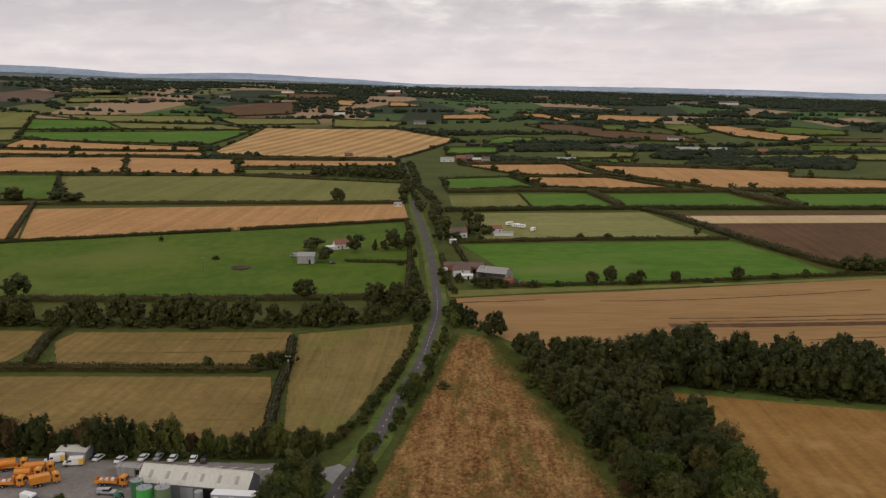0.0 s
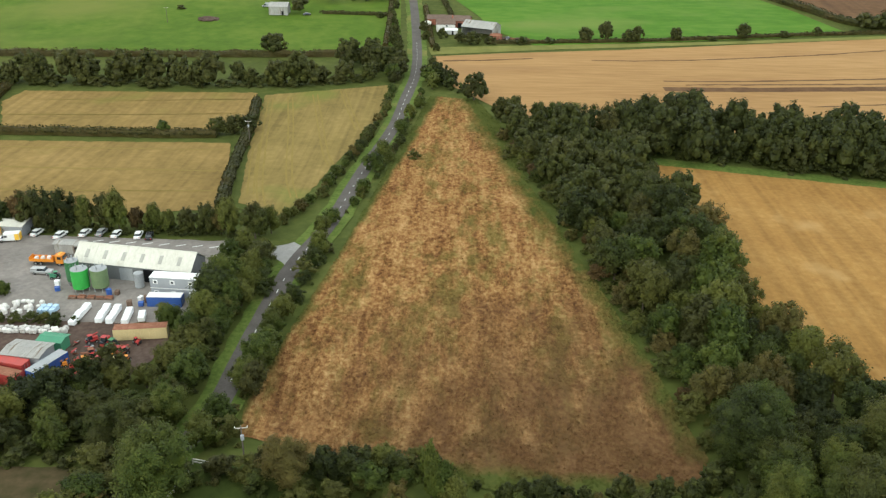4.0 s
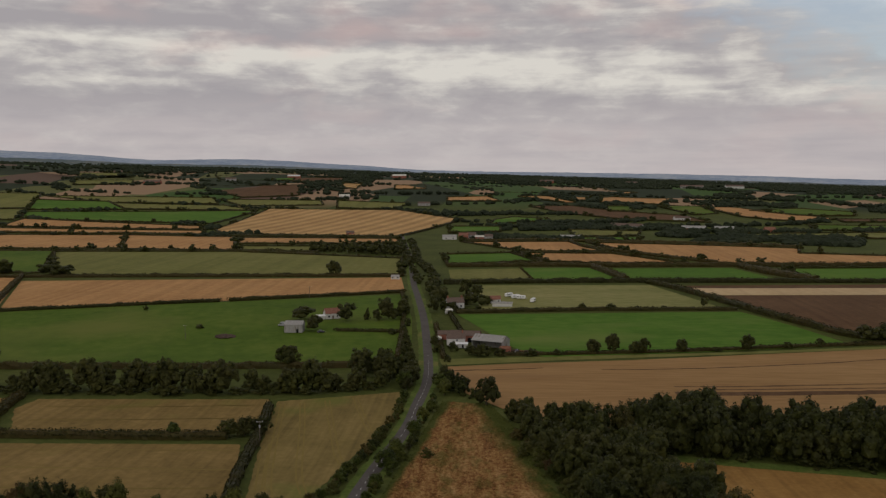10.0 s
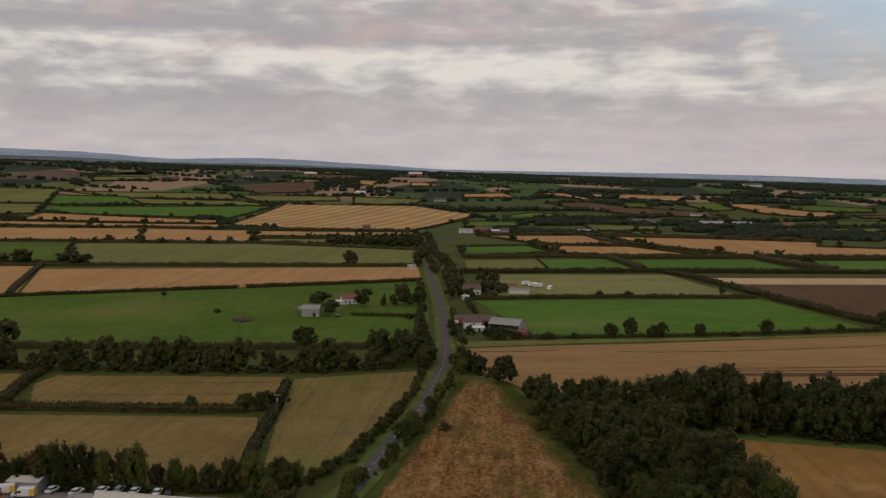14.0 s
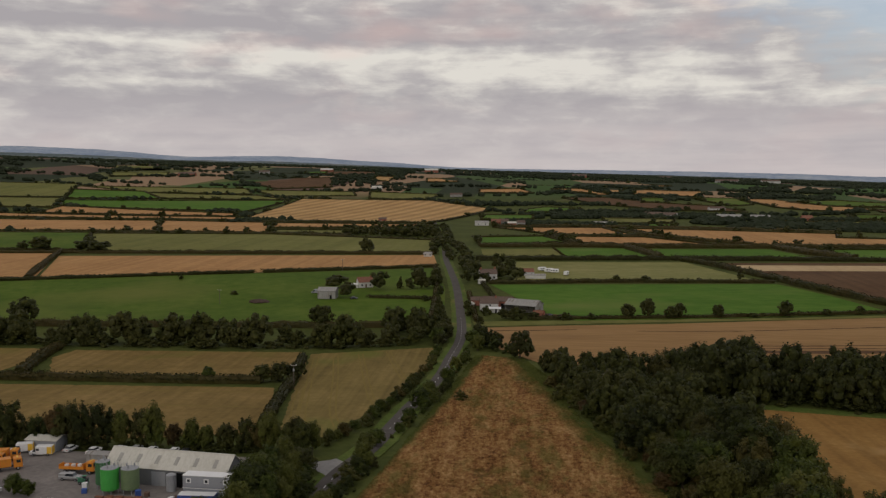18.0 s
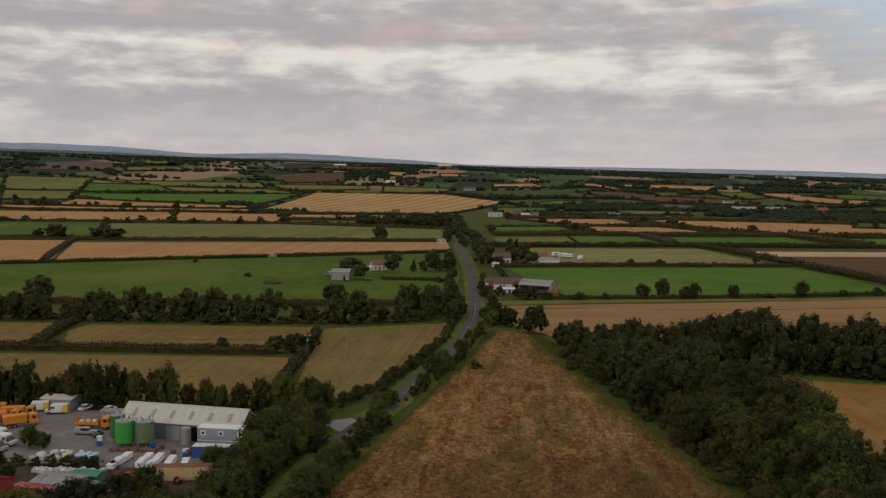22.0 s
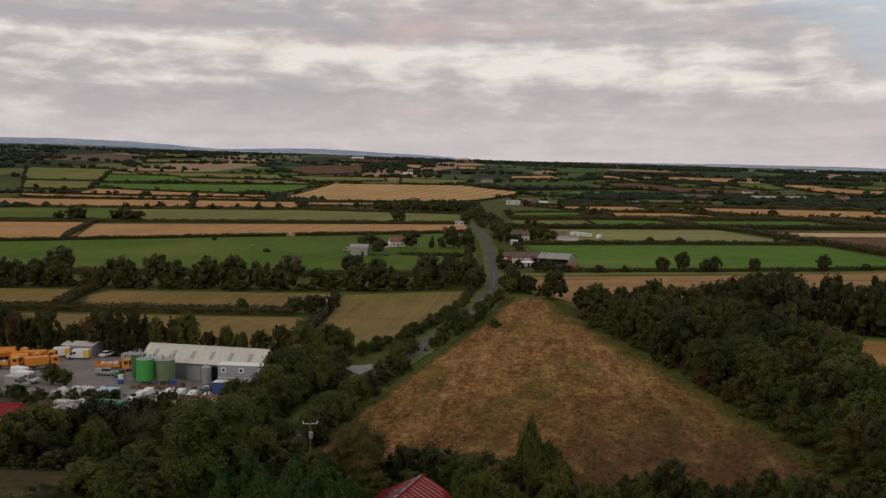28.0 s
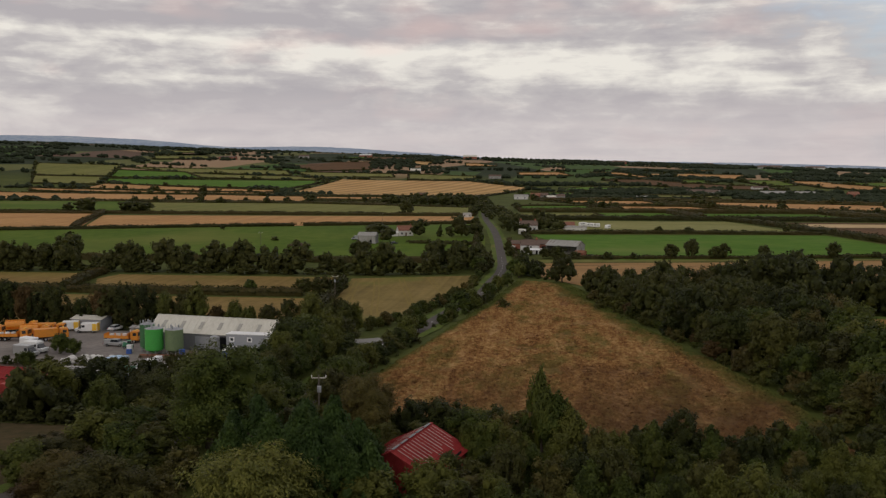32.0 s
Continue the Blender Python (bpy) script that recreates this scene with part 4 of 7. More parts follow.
def hedge(points, width, height, label="trimmed dark green field hedge", seed=1, rough_top=0.3, joined=None):
    """A clipped hedge: a bumpy body with leaf sprays standing out of it."""
    rng = np.random.default_rng(seed)
    d = min(math.hypot(p[0] + 5, p[1]) for p in points)
    step = 1.6 if d < 350 else 3.5 if d < 900 else 8.0
    line = laid_line(points, step)
    prof = [(-0.5, 0.0), (-0.52, 0.55), (-0.36, 0.95), (0.0, 1.06), (0.36, 0.95), (0.52, 0.55), (0.5, 0.0)]
    verts, faces, at, out = [], [], [], []
    for k, p in enumerate(line):
        e = (line[min(k + 1, len(line) - 1)] - line[max(k - 1, 0)]).normalized()
        s = Vector((e.y, -e.x, 0))
        hh = height * (1 + rough_top * noise.noise((p.x * 0.11, p.y * 0.11, seed)) + rough_top * 0.6 * noise.noise((p.x * 0.4, p.y * 0.4, seed)))
        ww = width * (1 + 0.3 * noise.noise((p.x * 0.15, p.y * 0.15, seed + 9)))
        z0 = terrain(p.x, p.y)
        for a, b in prof:
            q = p + s * a * ww * rng.uniform(0.78, 1.12)
            verts.append((q.x, q.y, z0 + b * hh * rng.uniform(0.8, 1.05)))
            if b > 0.3:
                for _ in range(12 if d < 350 else 9 if d < 900 else 1):
                    f = rng.uniform(-0.5, 0.5) * step
                    at.append((q.x + e.x * f, q.y + e.y * f, z0 + b * hh * rng.uniform(0.7, 1.16)))
                    out.append((s.x * a * 2, s.y * a * 2, b))
    n = len(prof)
    for k in range(len(line) - 1):
        for j in range(n - 1):
            a = k * n + j
            faces.append((a, a + n, a + n + 1, a + 1))
    faces.append(tuple(range(n)))
    faces.append(tuple(range((len(line) - 1) * n, len(line) * n))[::-1])
    lv, lf = leaf_cards(rng, np.array(at), np.array(out), 0.5 if d < 350 else 0.7 if d < 900 else 2.4, wild=0.8)
    base = len(verts)
    if joined is not None:
        shift = len(joined[0])
        joined[0].extend(verts + lv.tolist())
        joined[1].extend([tuple(i + shift for i in f) for f in faces] + [tuple(int(i) + shift + base for i in f) for f in lf])
        return None
    ob = new("hedge")
    for part_name, part_verts, part_faces in (("hedge_body", verts, faces), ("leaf_sprays", lv, lf)):
        new(part_name, mesh_of(part_name, part_verts, part_faces, LEAF["hedge"])).parent = ob
    return tagged(ob, label, "hedge")


# ---- woods, hedges and trees ----
r_single = random.Random(5)
WOOD_EAST = [(6, 328), (28, 308), (50, 278), (50, 250), (56, 236), (59, 208), (62, 184), (65, 160), (66, 138), (64, 100), (50, 100), (46, 122), (44, 140), (41, 157), (36, 185), (29, 219), (20, 262)]
EAST_GAPS = [(45, 203, 6), (52, 199, 5), (47, 212, 5), (38, 232, 4), (33, 262, 4)]
EAST_NEAR = [(56, 236), (59, 208), (62, 184), (66, 165), (71, 152), (78, 138), (84, 100), (50, 100), (46, 122), (44, 140), (41, 157), (36, 185), (29, 219), (25, 236)]
EAST_FAR = [(6, 328), (28, 308), (50, 278), (50, 250), (56, 236), (25, 236), (20, 262)]
wood(EAST_NEAR, 5.8, ["oak", "ash", "dark", "ash", "oak", "dark", "sallow"], 10.6, 9.8, 11, "trees of the wood beside the pasture", EAST_GAPS)
JOINED = []
wood([(-61, 212), (-55, 208), (-54, 204), (-54.5, 150), (-57, 140), (-61, 148), (-61.5, 176)], 3.2, ["bush", "bush", "olive", "bush"], 3.2, 4.6, 311, "")
# scrub added here to stand for dark shade on the ground under the trees
wood([(-140, 140), (-88, 140), (-66, 141), (-57, 128), (-66, 122.5), (-82, 123), (-140, 120.5)], 3.4, ["bush", "bush", "olive"], 3.0, 5.0, 312, "")
wood([(-140, 138), (-89, 139), (-80, 125), (-140, 121)], 5.0, ["dark", "oak", "ash", "dark"], 7.2, 7, 14, "")
row([(-150, 221), (-125, 221), (-95, 221), (-65, 220)], 3.0, ["bush"], 2.2, 4, 313, "", 1.0)
row([(-25, 128), (-8, 122), (14, 116), (34, 119.5), (42, 128)], 2.2, ["bush", "olive", "young", "ash"], 4.2, 4.0, 315, "", 1.8, 0.45)
far_spots, JOINED = JOINED, None
joined_trees("roadside_scrub", "dense low scrub of bramble and saplings, some added as shade under the trees", far_spots)
row([(44, 130), (40, 156), (34, 185), (27, 219), (18, 258), (9, 300)], 5.5, ["bush", "olive", "bush", "copper", "bush", "ash"], 4.2, 5.8, 21, "shrubs along the wood's edge", 2.0, 0.4)
for s_x, s_y, s_h, s_w in ((35, 207, 5, 6), (37, 212, 5.5, 5), (40, 192, 4, 6.5), (37, 199, 4.5, 6), (48, 193, 4, 6), (51, 206, 4.5, 6), (44, 222, 4, 6), (58, 192, 4.5, 7), (30, 236, 4, 6), (26, 246, 3.5, 6), (56, 216, 5, 7)):
    tree("olive", s_x, s_y, s_h, s_w, r_single, "shrubs along the wood's edge")
JOINED = []
wood(WOOD_EAST, 5.2, ["bush", "bush", "olive"], 3.4, 5.5, 111, "", EAST_GAPS)
wood(EAST_FAR, 5.6, ["oak", "dark", "ash", "oak", "sallow", "bush"], 11.5, 9.5, 211, "", EAST_GAPS)
far_spots, JOINED = JOINED, None
joined_trees("wood_undergrowth", "trees and undergrowth of the dense wood", far_spots)
WOOD_NORTH = [(54, 285), (122, 270), (169, 255), (230, 237), (242, 250), (176, 268), (130, 288), (77, 306), (45, 318)]
JOINED = []
wood(WOOD_NORTH, 6.5, ["oak", "dark", "dark"], 15, 12, 12, "")
wood(WOOD_NORTH, 6, ["bush"], 4, 8, 112, "")
far_spots, JOINED = JOINED, None
joined_trees("north_wood", "long dark wood of tall broad-leaved trees", far_spots)
WOOD_ROAD = [(-89, 141), (-74, 146), (-62.5, 156), (-60, 178), (-58, 196), (-55, 205), (-51.5, 200), (-53.2, 163), (-54.5, 147), (-57, 135), (-64, 128), (-82, 128)]
wood(WOOD_ROAD, 5.0, ["ash", "oak", "dark", "ash"], 7.6, 8, 13, "trees between the yard and the road")
row([(-150, 222), (-125, 222), (-95, 222), (-65, 221), (-54, 222)], 4.4, ["dark", "oak", "dark", "sallow", "dark", "ash", "copper"], 9.4, 7.0, 15, "tall trees behind the yard", 0.8)
JOINED = []
row([(-480, 340), (-400, 352), (-285, 356), (-225, 360)], 6, ["oak", "dark", "ash"], 12.5, 12, 26, "", 4, 0.5)
row([(-220, 360), (-191, 362), (-160, 362), (-105, 362), (-74, 366), (-52, 371), (-36, 380)], 6.0, ["oak", "dark", "sallow", "ash", "dark", "oak"], 12, 12, 16, "", 4, 0.5)
row([(-440, 344), (-285, 354), (-191, 358), (-105, 360), (-52, 368)], 5.5, ["bush"], 4, 8, 126, "", 3, 0.5)
far_spots, JOINED = JOINED, None
joined_trees("brook_trees", "uneven belt of dark trees along a brook", far_spots)
row([(-36, 368), (-34, 384), (-37, 396)], 5, ["dark", "ash"], 7, 7.5, 36, "trees beside the bend of the road", 1.5)
row([(-20, 360), (-19, 372), (-22, 384), (-12, 362), (-6, 358)], 5, ["ash", "bush"], 6, 7, 37, "trees beside the bend of the road", 1.5)
wood([(-12, 116), (8, 114), (34, 116), (64, 108), (75, 60), (10, 66), (-10, 78), (-13, 95)], 3.3, ["bush", "young", "ash", "young", "dark", "young", "olive", "bush"], 5.6, 4.3, 17, "shrubs below the pasture", [(-7, 117, 6), (-22, 102, 11)])
wood([(-36, 118), (-24, 114), (-12, 118), (-10, 125), (-30, 127)], 4.2, ["ash", "bush"], 3.6, 5, 18, "shrubs below the pasture", [(-30, 120, 4), (-38, 124, 3)])
wood([(-110, 80), (-66, 82), (-58, 100), (-48, 102), (-43, 84), (-60, 64), (-110, 58)], 4.0, ["bush", "olive", "olive", "bush", "copper"], 4.2, 6.2, 19, "shrubs of the overgrown garden", [(-50, 113, 8), (-39, 94, 8), (-31, 104, 9)])
wood([(-36, 92), (-16, 92), (-8, 76), (-38, 74)], 5.0, ["ash", "bush"], 4.5, 6, 20, "shrubs of the overgrown garden", [(-39, 92, 9)])
for t_kind, t_x, t_y, t_h, t_w in (
    ("ash", -50, 113, 13.5, 15.5), ("dark", -57.5, 130, 9, 8), ("ash", -57, 103, 6, 7), ("ash", -63, 108, 6, 8), ("ash", -66, 97, 5, 7), ("bush", -58, 116, 3.5, 6), ("bush", -62, 118, 3, 6), ("bush", -54, 100, 3, 6), ("ash", -47, 131, 7, 7), ("ash", -56.5, 138, 8, 7), ("conifer", -29, 96.3, 12.3, 10), ("conifer", -37.4, 98, 12, 10), ("conifer", -33, 101, 10.8, 9.5), ("conifer", -33.3, 96, 11.4, 10), ("conifer", -26.2, 98, 9.6, 8.6), ("conifer", -31, 92.5, 10.6, 9.5), ("conifer", -36, 94, 10.6, 9.5), ("conifer", -40.5, 95, 9.5, 9), ("conifer", -41.5, 100, 9.2, 8.6), ("conifer", -27.4, 92.5, 9.6, 9), ("conifer", -25, 94.5, 8, 8), ("bush", -55, 107, 4.5, 8), ("olive", -60, 112, 4, 8), ("olive", -57, 121, 4.5, 8), ("olive", -52, 122, 4.5, 7), ("bush", -62, 122, 5, 8), ("olive", -66, 104, 4, 9), ("bush", -47, 119, 4.5, 6), ("bush", -53, 128, 5, 7), ("ash", -46.5, 139, 7, 7), ("bush", -44, 134, 5, 7), ("ash", -58, 208, 7.5, 7), ("ash", -60.5, 203, 7, 7), ("oak", -58, 219, 8.5, 8), ("ash", -52.5, 208.5, 5, 5), ("bush", -17, 97, 5.8, 5.5), ("ash", -18.2, 92.5, 6.3, 6.5), ("olive", -14.2, 93.5, 5, 6), ("bush", -15.6, 89, 5.5, 7), ("bush", -21.5, 92, 2.6, 5), ("dark", -24, 121.5, 5.6, 6), ("dark", -20, 122, 5.8, 6.5), ("ash", -16.7, 118.5, 5, 6), ("ash", -13.5, 109, 6, 5.5), ("bush", -12, 104, 4.5, 5.5), ("olive", -11, 98, 4.5, 6), ("bush", -14.5, 100.5, 4, 5), ("bush", -27.5, 113, 4, 6), ("ash", -50, 121.5, 5.5, 8), ("ash", -60.5, 113, 5, 8), ("dark", -71, 152, 8, 7), ("dark", -74, 147.5, 8, 7), ("oak", -79, 145, 7.5, 7), ("dark", -84, 143, 7, 7), ("young", -5.2, 116.2, 8.5, 6), ("bush", -50.5, 194, 4.6, 6), ("ash", -51.5, 198, 4.8, 6), ("bush", -50, 189, 4.4, 5.5), ("bush", -40.5, 205, 4.6, 6), ("willow", -35.5, 85.5, 9.2, 15), ("sallow", -52, 88, 6.5, 11), ("sallow", -59, 92, 5.5, 9), ("sallow", -30, 119.5, 8.8, 9.5), ("olive", -41.5, 121.5, 4, 6), ("bush", -37, 120.5, 4.5, 5.5), ("sallow", -34.5, 124.5, 4.5, 5), ("dark", -3, 438, 6.5, 9), ("bush", -18, 450, 5, 6), ("ash", -9, 440, 5, 7), ("dark", -22, 577, 6, 9), ("ash", -28, 581, 6, 7), ("young", -7, 117, 11.5, 6), ("young", -3.5, 114.5, 7, 6.5), ("young", -16, 108, 6.5, 3),
    ("oak", -128, 764, 13, 15), ("dark", -2, 346, 11.5, 11), ("conifer", 9, 338, 4.5, 3), ("bush", -20.7, 281, 3, 5), ("oak", -232, 408, 12, 15), ("oak", -92, 411, 10, 12), ("ash", -46, 396, 12, 13), ("ash", -56, 394, 13, 14),
    ("ash", 51, 446, 7.5, 8.5), ("ash", 60, 448, 10, 9), ("ash", 71, 446, 6.5, 8), ("sallow", 76, 448, 8, 6.5), ("ash", 95, 451, 7, 7), ("ash", 128, 457, 8, 8.5), ("bush", 150, 464, 3.5, 6), ("bush", 168, 469, 4.5, 6), ("oak", 196, 480, 9, 13), ("dark", 206, 484, 9, 12), ("dark", 216, 486, 8, 12), ("bush", 112, 454, 2.6, 6), ("bush", 20, 440, 4, 7), ("bush", 33, 442, 3.4, 6), ("bush", 5, 440, 4, 7), ("bush", -20, 424, 4, 5), ("bush", -26, 446, 5, 5), ("ash", -28, 462, 6, 6),
    ("oak", -98, 503, 9, 12), ("oak", -112, 540, 8, 17), ("oak", -84, 536, 11, 13), ("conifer", -72, 540, 8, 6), ("ash", -62, 545, 13, 12), ("copper", -66, 538, 7, 9), ("copper", -56, 540, 8, 9), ("ash", -52, 548, 12, 10), ("bush", -47, 500, 4, 6), ("bush", -53, 495, 3.5, 6), ("bush", -46, 520, 5, 5), ("ash", -50, 560, 6, 6), ("bush", -53, 585, 5, 6), ("ash", -34, 570, 11, 10), ("dark", -33, 600, 11, 10), ("bush", -56, 615, 5, 6), ("dark", -30, 620, 9, 9), ("dark", -13, 596, 9, 9), ("dark", -10, 606, 8, 9), ("ash", -7, 640, 9, 11), ("dark", -16, 650, 12, 11), ("dark", -2, 600, 7, 10), ("bush", -164, 509, 2.6, 6), ("dark", -217, 569, 4, 4), ("dark", 142, 604, 6, 7), ("bush", 60, 582, 4.5, 7), ("bush", 78, 583, 4.5, 8), ("bush", 30, 576, 3, 5), ("bush", 96, 585, 3, 5), ("bush", 112, 586, 3, 5), ("bush", -6, 576, 3.5, 6),
    ("ash", -107, 299, 5.5, 6.5), ("dark", -84, 302, 6.5, 8), ("oak", -89, 301, 6, 7.5), ("dark", -79, 306, 6, 7), ("oak", -355, 752, 10, 22), ("dark", -372, 760, 12, 20), ("oak", -420, 770, 12, 20),
    ("ash", -41, 222, 5.5, 6), ("ash", -39.5, 229, 4.5, 5.5), ("ash", -30.5, 281, 6, 7), ("ash", -43.8, 159, 7, 8), ("ash", -45, 152, 6.5, 7.5), ("ash", -43, 165, 5.5, 7), ("ash", -43, 178, 6, 6.5), ("bush", -42, 186, 4.5, 5.5), ("ash", -39.5, 210, 6.5, 7), ("bush", -41.5, 199, 4.5, 6), ("ash", -32, 268, 6.5, 8), ("ash", -33.5, 250, 5, 6), ("ash", -27, 306, 5, 6), ("ash", -24.5, 322, 5.5, 6), ("ash", -22, 335, 5, 6),
    ("ash", -53, 196, 8, 6), ("ash", -52.5, 188, 7.5, 6), ("ash", -54.5, 181, 8, 6.5), ("ash", -43.5, 172, 6, 6), ("sallow", -43, 150, 6.5, 7), ("ash", -38, 391, 10, 9), ("dark", -43, 388, 11, 9), ("ash", -48, 391, 10, 9), ("ash", -20, 385, 7, 6), ("dark", -17, 374, 8, 8), ("dark", -12, 368, 7, 7), ("ash", -37, 414, 7, 6), ("ash", -40, 430, 7, 6), ("dark", -41, 450, 6, 6), ("oak", 38, 306, 11, 11), ("ash", 32, 312, 10, 10), ("sallow", 44, 300, 11, 10), ("oak", 27, 316, 9, 9), ("dark", 47, 309, 12, 11), ("bush", -54, 402, 5, 7), ("ash", -42, 405, 6, 7), ("bush", -37, 420, 5, 6), ("bush", -39, 440, 4.5, 5), ("bush", -42, 465, 4, 5), ("bush", -44, 482, 4, 5),
):
    tree(t_kind, t_x, t_y, t_h, t_w, r_single)
row([(-44.6, 140), (-44, 165), (-42, 190), (-38.6, 212)], 4.2, ["bush", "ash", "olive"], 2.8, 3.6, 31, "shrubs along the road", 0.6)
row([(-57, 140), (-55.8, 165), (-54, 190)], 4.4, ["ash", "bush", "dark"], 6, 6, 41, "trees between the yard and the road", 0.7)
row([(-36, 236), (-31.5, 262), (-27, 292), (-24, 330), (-22, 352)], 4.4, ["bush", "olive", "ash"], 2.8, 3.4, 32, "shrubs along the road", 0.7, 0.35)
row([(-53, 229), (-46.5, 245), (-42.5, 264), (-39, 290), (-35.5, 320), (-34, 355)], 2.6, ["bush", "bush", "olive", "ash"], 3.4, 3.8, 33, "shrubs along the road", 0.8, 0.4)
row([(-55, 712), (-64, 800), (-78, 900), (-98, 1080)], 14, ["dark", "ash"], 6, 9, 34, "trees along the far road", 2)
row([(-40, 700), (-46, 770), (-62, 850), (-74, 960), (-92, 1120)], 11, ["dark", "ash"], 7, 10, 35, "trees along the far road", 2)
row([(-36, 620), (-42, 690)], 8, ["dark", "ash"], 8, 9, 38, "trees along the far road", 2)
wood([(-190, 1040), (-100, 1010), (-88, 955), (-110, 955), (-190, 990)], 9, ["dark"], 11, 13, 39, "trees of the small far copse")
HEDGES = [
    ([(-500, 287), (-257, 293), (-163, 297), (-110, 297), (-89, 298)], 3, 2.8), ([(-84, 338), (-79, 301), (-76, 268), (-72, 238)], 3.4, 2.6), ([(-187, 352), (-183, 330), (-176, 303)], 4, 3),
    ([(-475, 512), (-319, 561), (-182, 612)], 3, 2.2), ([(-176, 614), (-61, 662)], 3, 2.2), ([(-600, 728), (-385, 745), (-71, 762)], 3, 2.4), ([(-320, 570), (-390, 750)], 4, 3),
    ([(-480, 992), (-274, 991), (-180, 975)], 4, 3), ([(-560, 396), (-400, 404), (-238, 402), (-73, 410), (-42, 420)], 3.5, 2.8),
    ([(-20, 568), (60, 580), (158, 586)], 3, 2.2), ([(126, 722), (140, 690), (158, 620), (170, 570), (183, 528), (196, 494), (225, 482)], 4.5, 3.6), ([(4, 440), (36, 443), (96, 452), (186, 472), (320, 492)], 2.4, 1.7), ([(-44, 430), (-48, 500), (-55, 600), (-62, 660)], 2.5, 2.0),
    ([(-34, 712), (40, 722), (116, 728), (240, 730), (430, 736)], 5, 3.6), ([(-36, 838), (60, 848), (105, 842), (234, 850), (480, 858)], 5, 4), ([(112, 740), (97, 838)], 6, 4.5), ([(262, 738), (240, 800), (232, 848)], 8, 5), ([(38, 730), (31, 830)], 1.6, 1.2),
    ([(30, 990), (56, 882)], 4, 3.5), ([(-30, 1140), (103, 1148), (123, 1134), (235, 1104), (354, 1056)], 5, 4), ([(114, 1059), (155, 980), (219, 878)], 4, 3.4), ([(-24, 566), (-15, 500)], 2.5, 2.0), ([(-22, 430), (-30, 520)], 2.5, 2.0),
    ([(-410, 1012), (-487, 1224)], 4, 3), ([(-500, 1240), (-331, 1210), (-110, 1190)], 5, 4), ([(-47, 500), (-85, 503)], 2, 1.6),
]
for n_hedge, (h_line, h_wide, h_high) in enumerate(HEDGES):
    hedge(h_line, h_wide, h_high, seed=n_hedge + 1)
FAR_HEDGES = ([], [])
for n_field, (f_kind, f_corners) in enumerate(FIELDS):
    f_mid = (sum(c[0] for c in f_corners) / len(f_corners), sum(c[1] for c in f_corners) / len(f_corners))
    if math.hypot(*f_mid) < 830:
        continue
    r_far = random.Random(n_field)
    for n_edge, (a, b) in enumerate(zip(f_corners, f_corners[1:] + f_corners[:1])):
        if math.dist(a, b) < 25:
            continue
        hedge([a, b], 3, 1.6 + 1.2 * r_far.random(), "", 50 + n_field * 7 + n_edge, 0.5, FAR_HEDGES)
        for _ in range(int(math.dist(a, b) / 70 * r_far.random() * 2)):
            k = r_far.random()
            tree("dark", a[0] + (b[0] - a[0]) * k, a[1] + (b[1] - a[1]) * k, r_far.uniform(5, 9), r_far.uniform(8, 13), r_far, "hedgerow trees far off")

tagged(new("far_hedgerows", mesh_of("far_hedgerows", FAR_HEDGES[0], FAR_HEDGES[1], LEAF["hedge"])), "overgrown dark field hedges far off", "hedge", kind="stuff")


def far_woods():
    """Woods and hedgerow trees past a kilometre, as one mass of small crowns."""
    rng = np.random.default_rng(77)
    polys = [c for _, c in FIELDS if max(math.hypot(*p) for p in c) > 800]
    boxes = [(min(p[0] for p in c), max(p[0] for p in c), min(p[1] for p in c), max(p[1] for p in c)) for c in polys]
    spots = []
    for _ in range(260000):
        if len(spots) >= 15000:
            break
        r = 1150 * (4880 / 1150) ** rng.random()
        a = rng.uniform(-0.62, 0.5)
        x, y = r * math.sin(a), r * math.cos(a)
        patch = noise.noise((x / 260, y / 420, 3.0)) + 0.5 * noise.noise((x / 90, y / 130, 8.0))
        strip = abs(noise.noise((x / 330 + 0.3 * y / 330, y / 150, 21.0)))
        want = 0.03 + 0.35 * min(1, max(0, (r - 1700) / 900)) + (0.18 if x > 60 else -0.02)
        if not (patch > 0.62 - want or strip < 0.045 + 0.1 * want):
            continue
        if r < 2600 and any(b[0] < x < b[1] and b[2] < y < b[3] and inside(x, y, c) for b, c in zip(boxes, polys)):
            continue
        if -170 < x < -20 and r < 1500:
            continue
        spots.append((x, y))
    V, Fa, done = [], [], 0
    for k, (x, y) in enumerate(spots):
        w, h = rng.uniform(6, 14), rng.uniform(4, 8.5)
        v = ICO0_V * rng.uniform(0.7, 1.25, (12, 1)) * (w * 0.6, w * 0.55, h * 0.62) + (x, y, terrain(x, y) + h * 0.35 + 0.002 * max(0, math.hypot(x, y) - 1900))
        V.append(v)
        Fa.append(ICO0_F + done)
        done += 12
    me = bpy.data.meshes.new("far_woods")
    me.from_pydata(np.concatenate(V).tolist(), [], np.concatenate(Fa).tolist())
    # greens greyed and lifted: distance haze is mixed into the leaf colour
    me.materials.append(mat("hazed_far_foliage", [(0.017, 0.023, 0.013), (0.028, 0.036, 0.02), (0.048, 0.056, 0.031)], 0.012, fine=12))
    me.update()
    tagged(new("far_woods", me), "distant dark green woods and hedgerow trees", "woodland", kind="stuff")


far_woods()
joined_trees("field_trees", "scattered trees and copses beyond the brook", FAR_POOL)


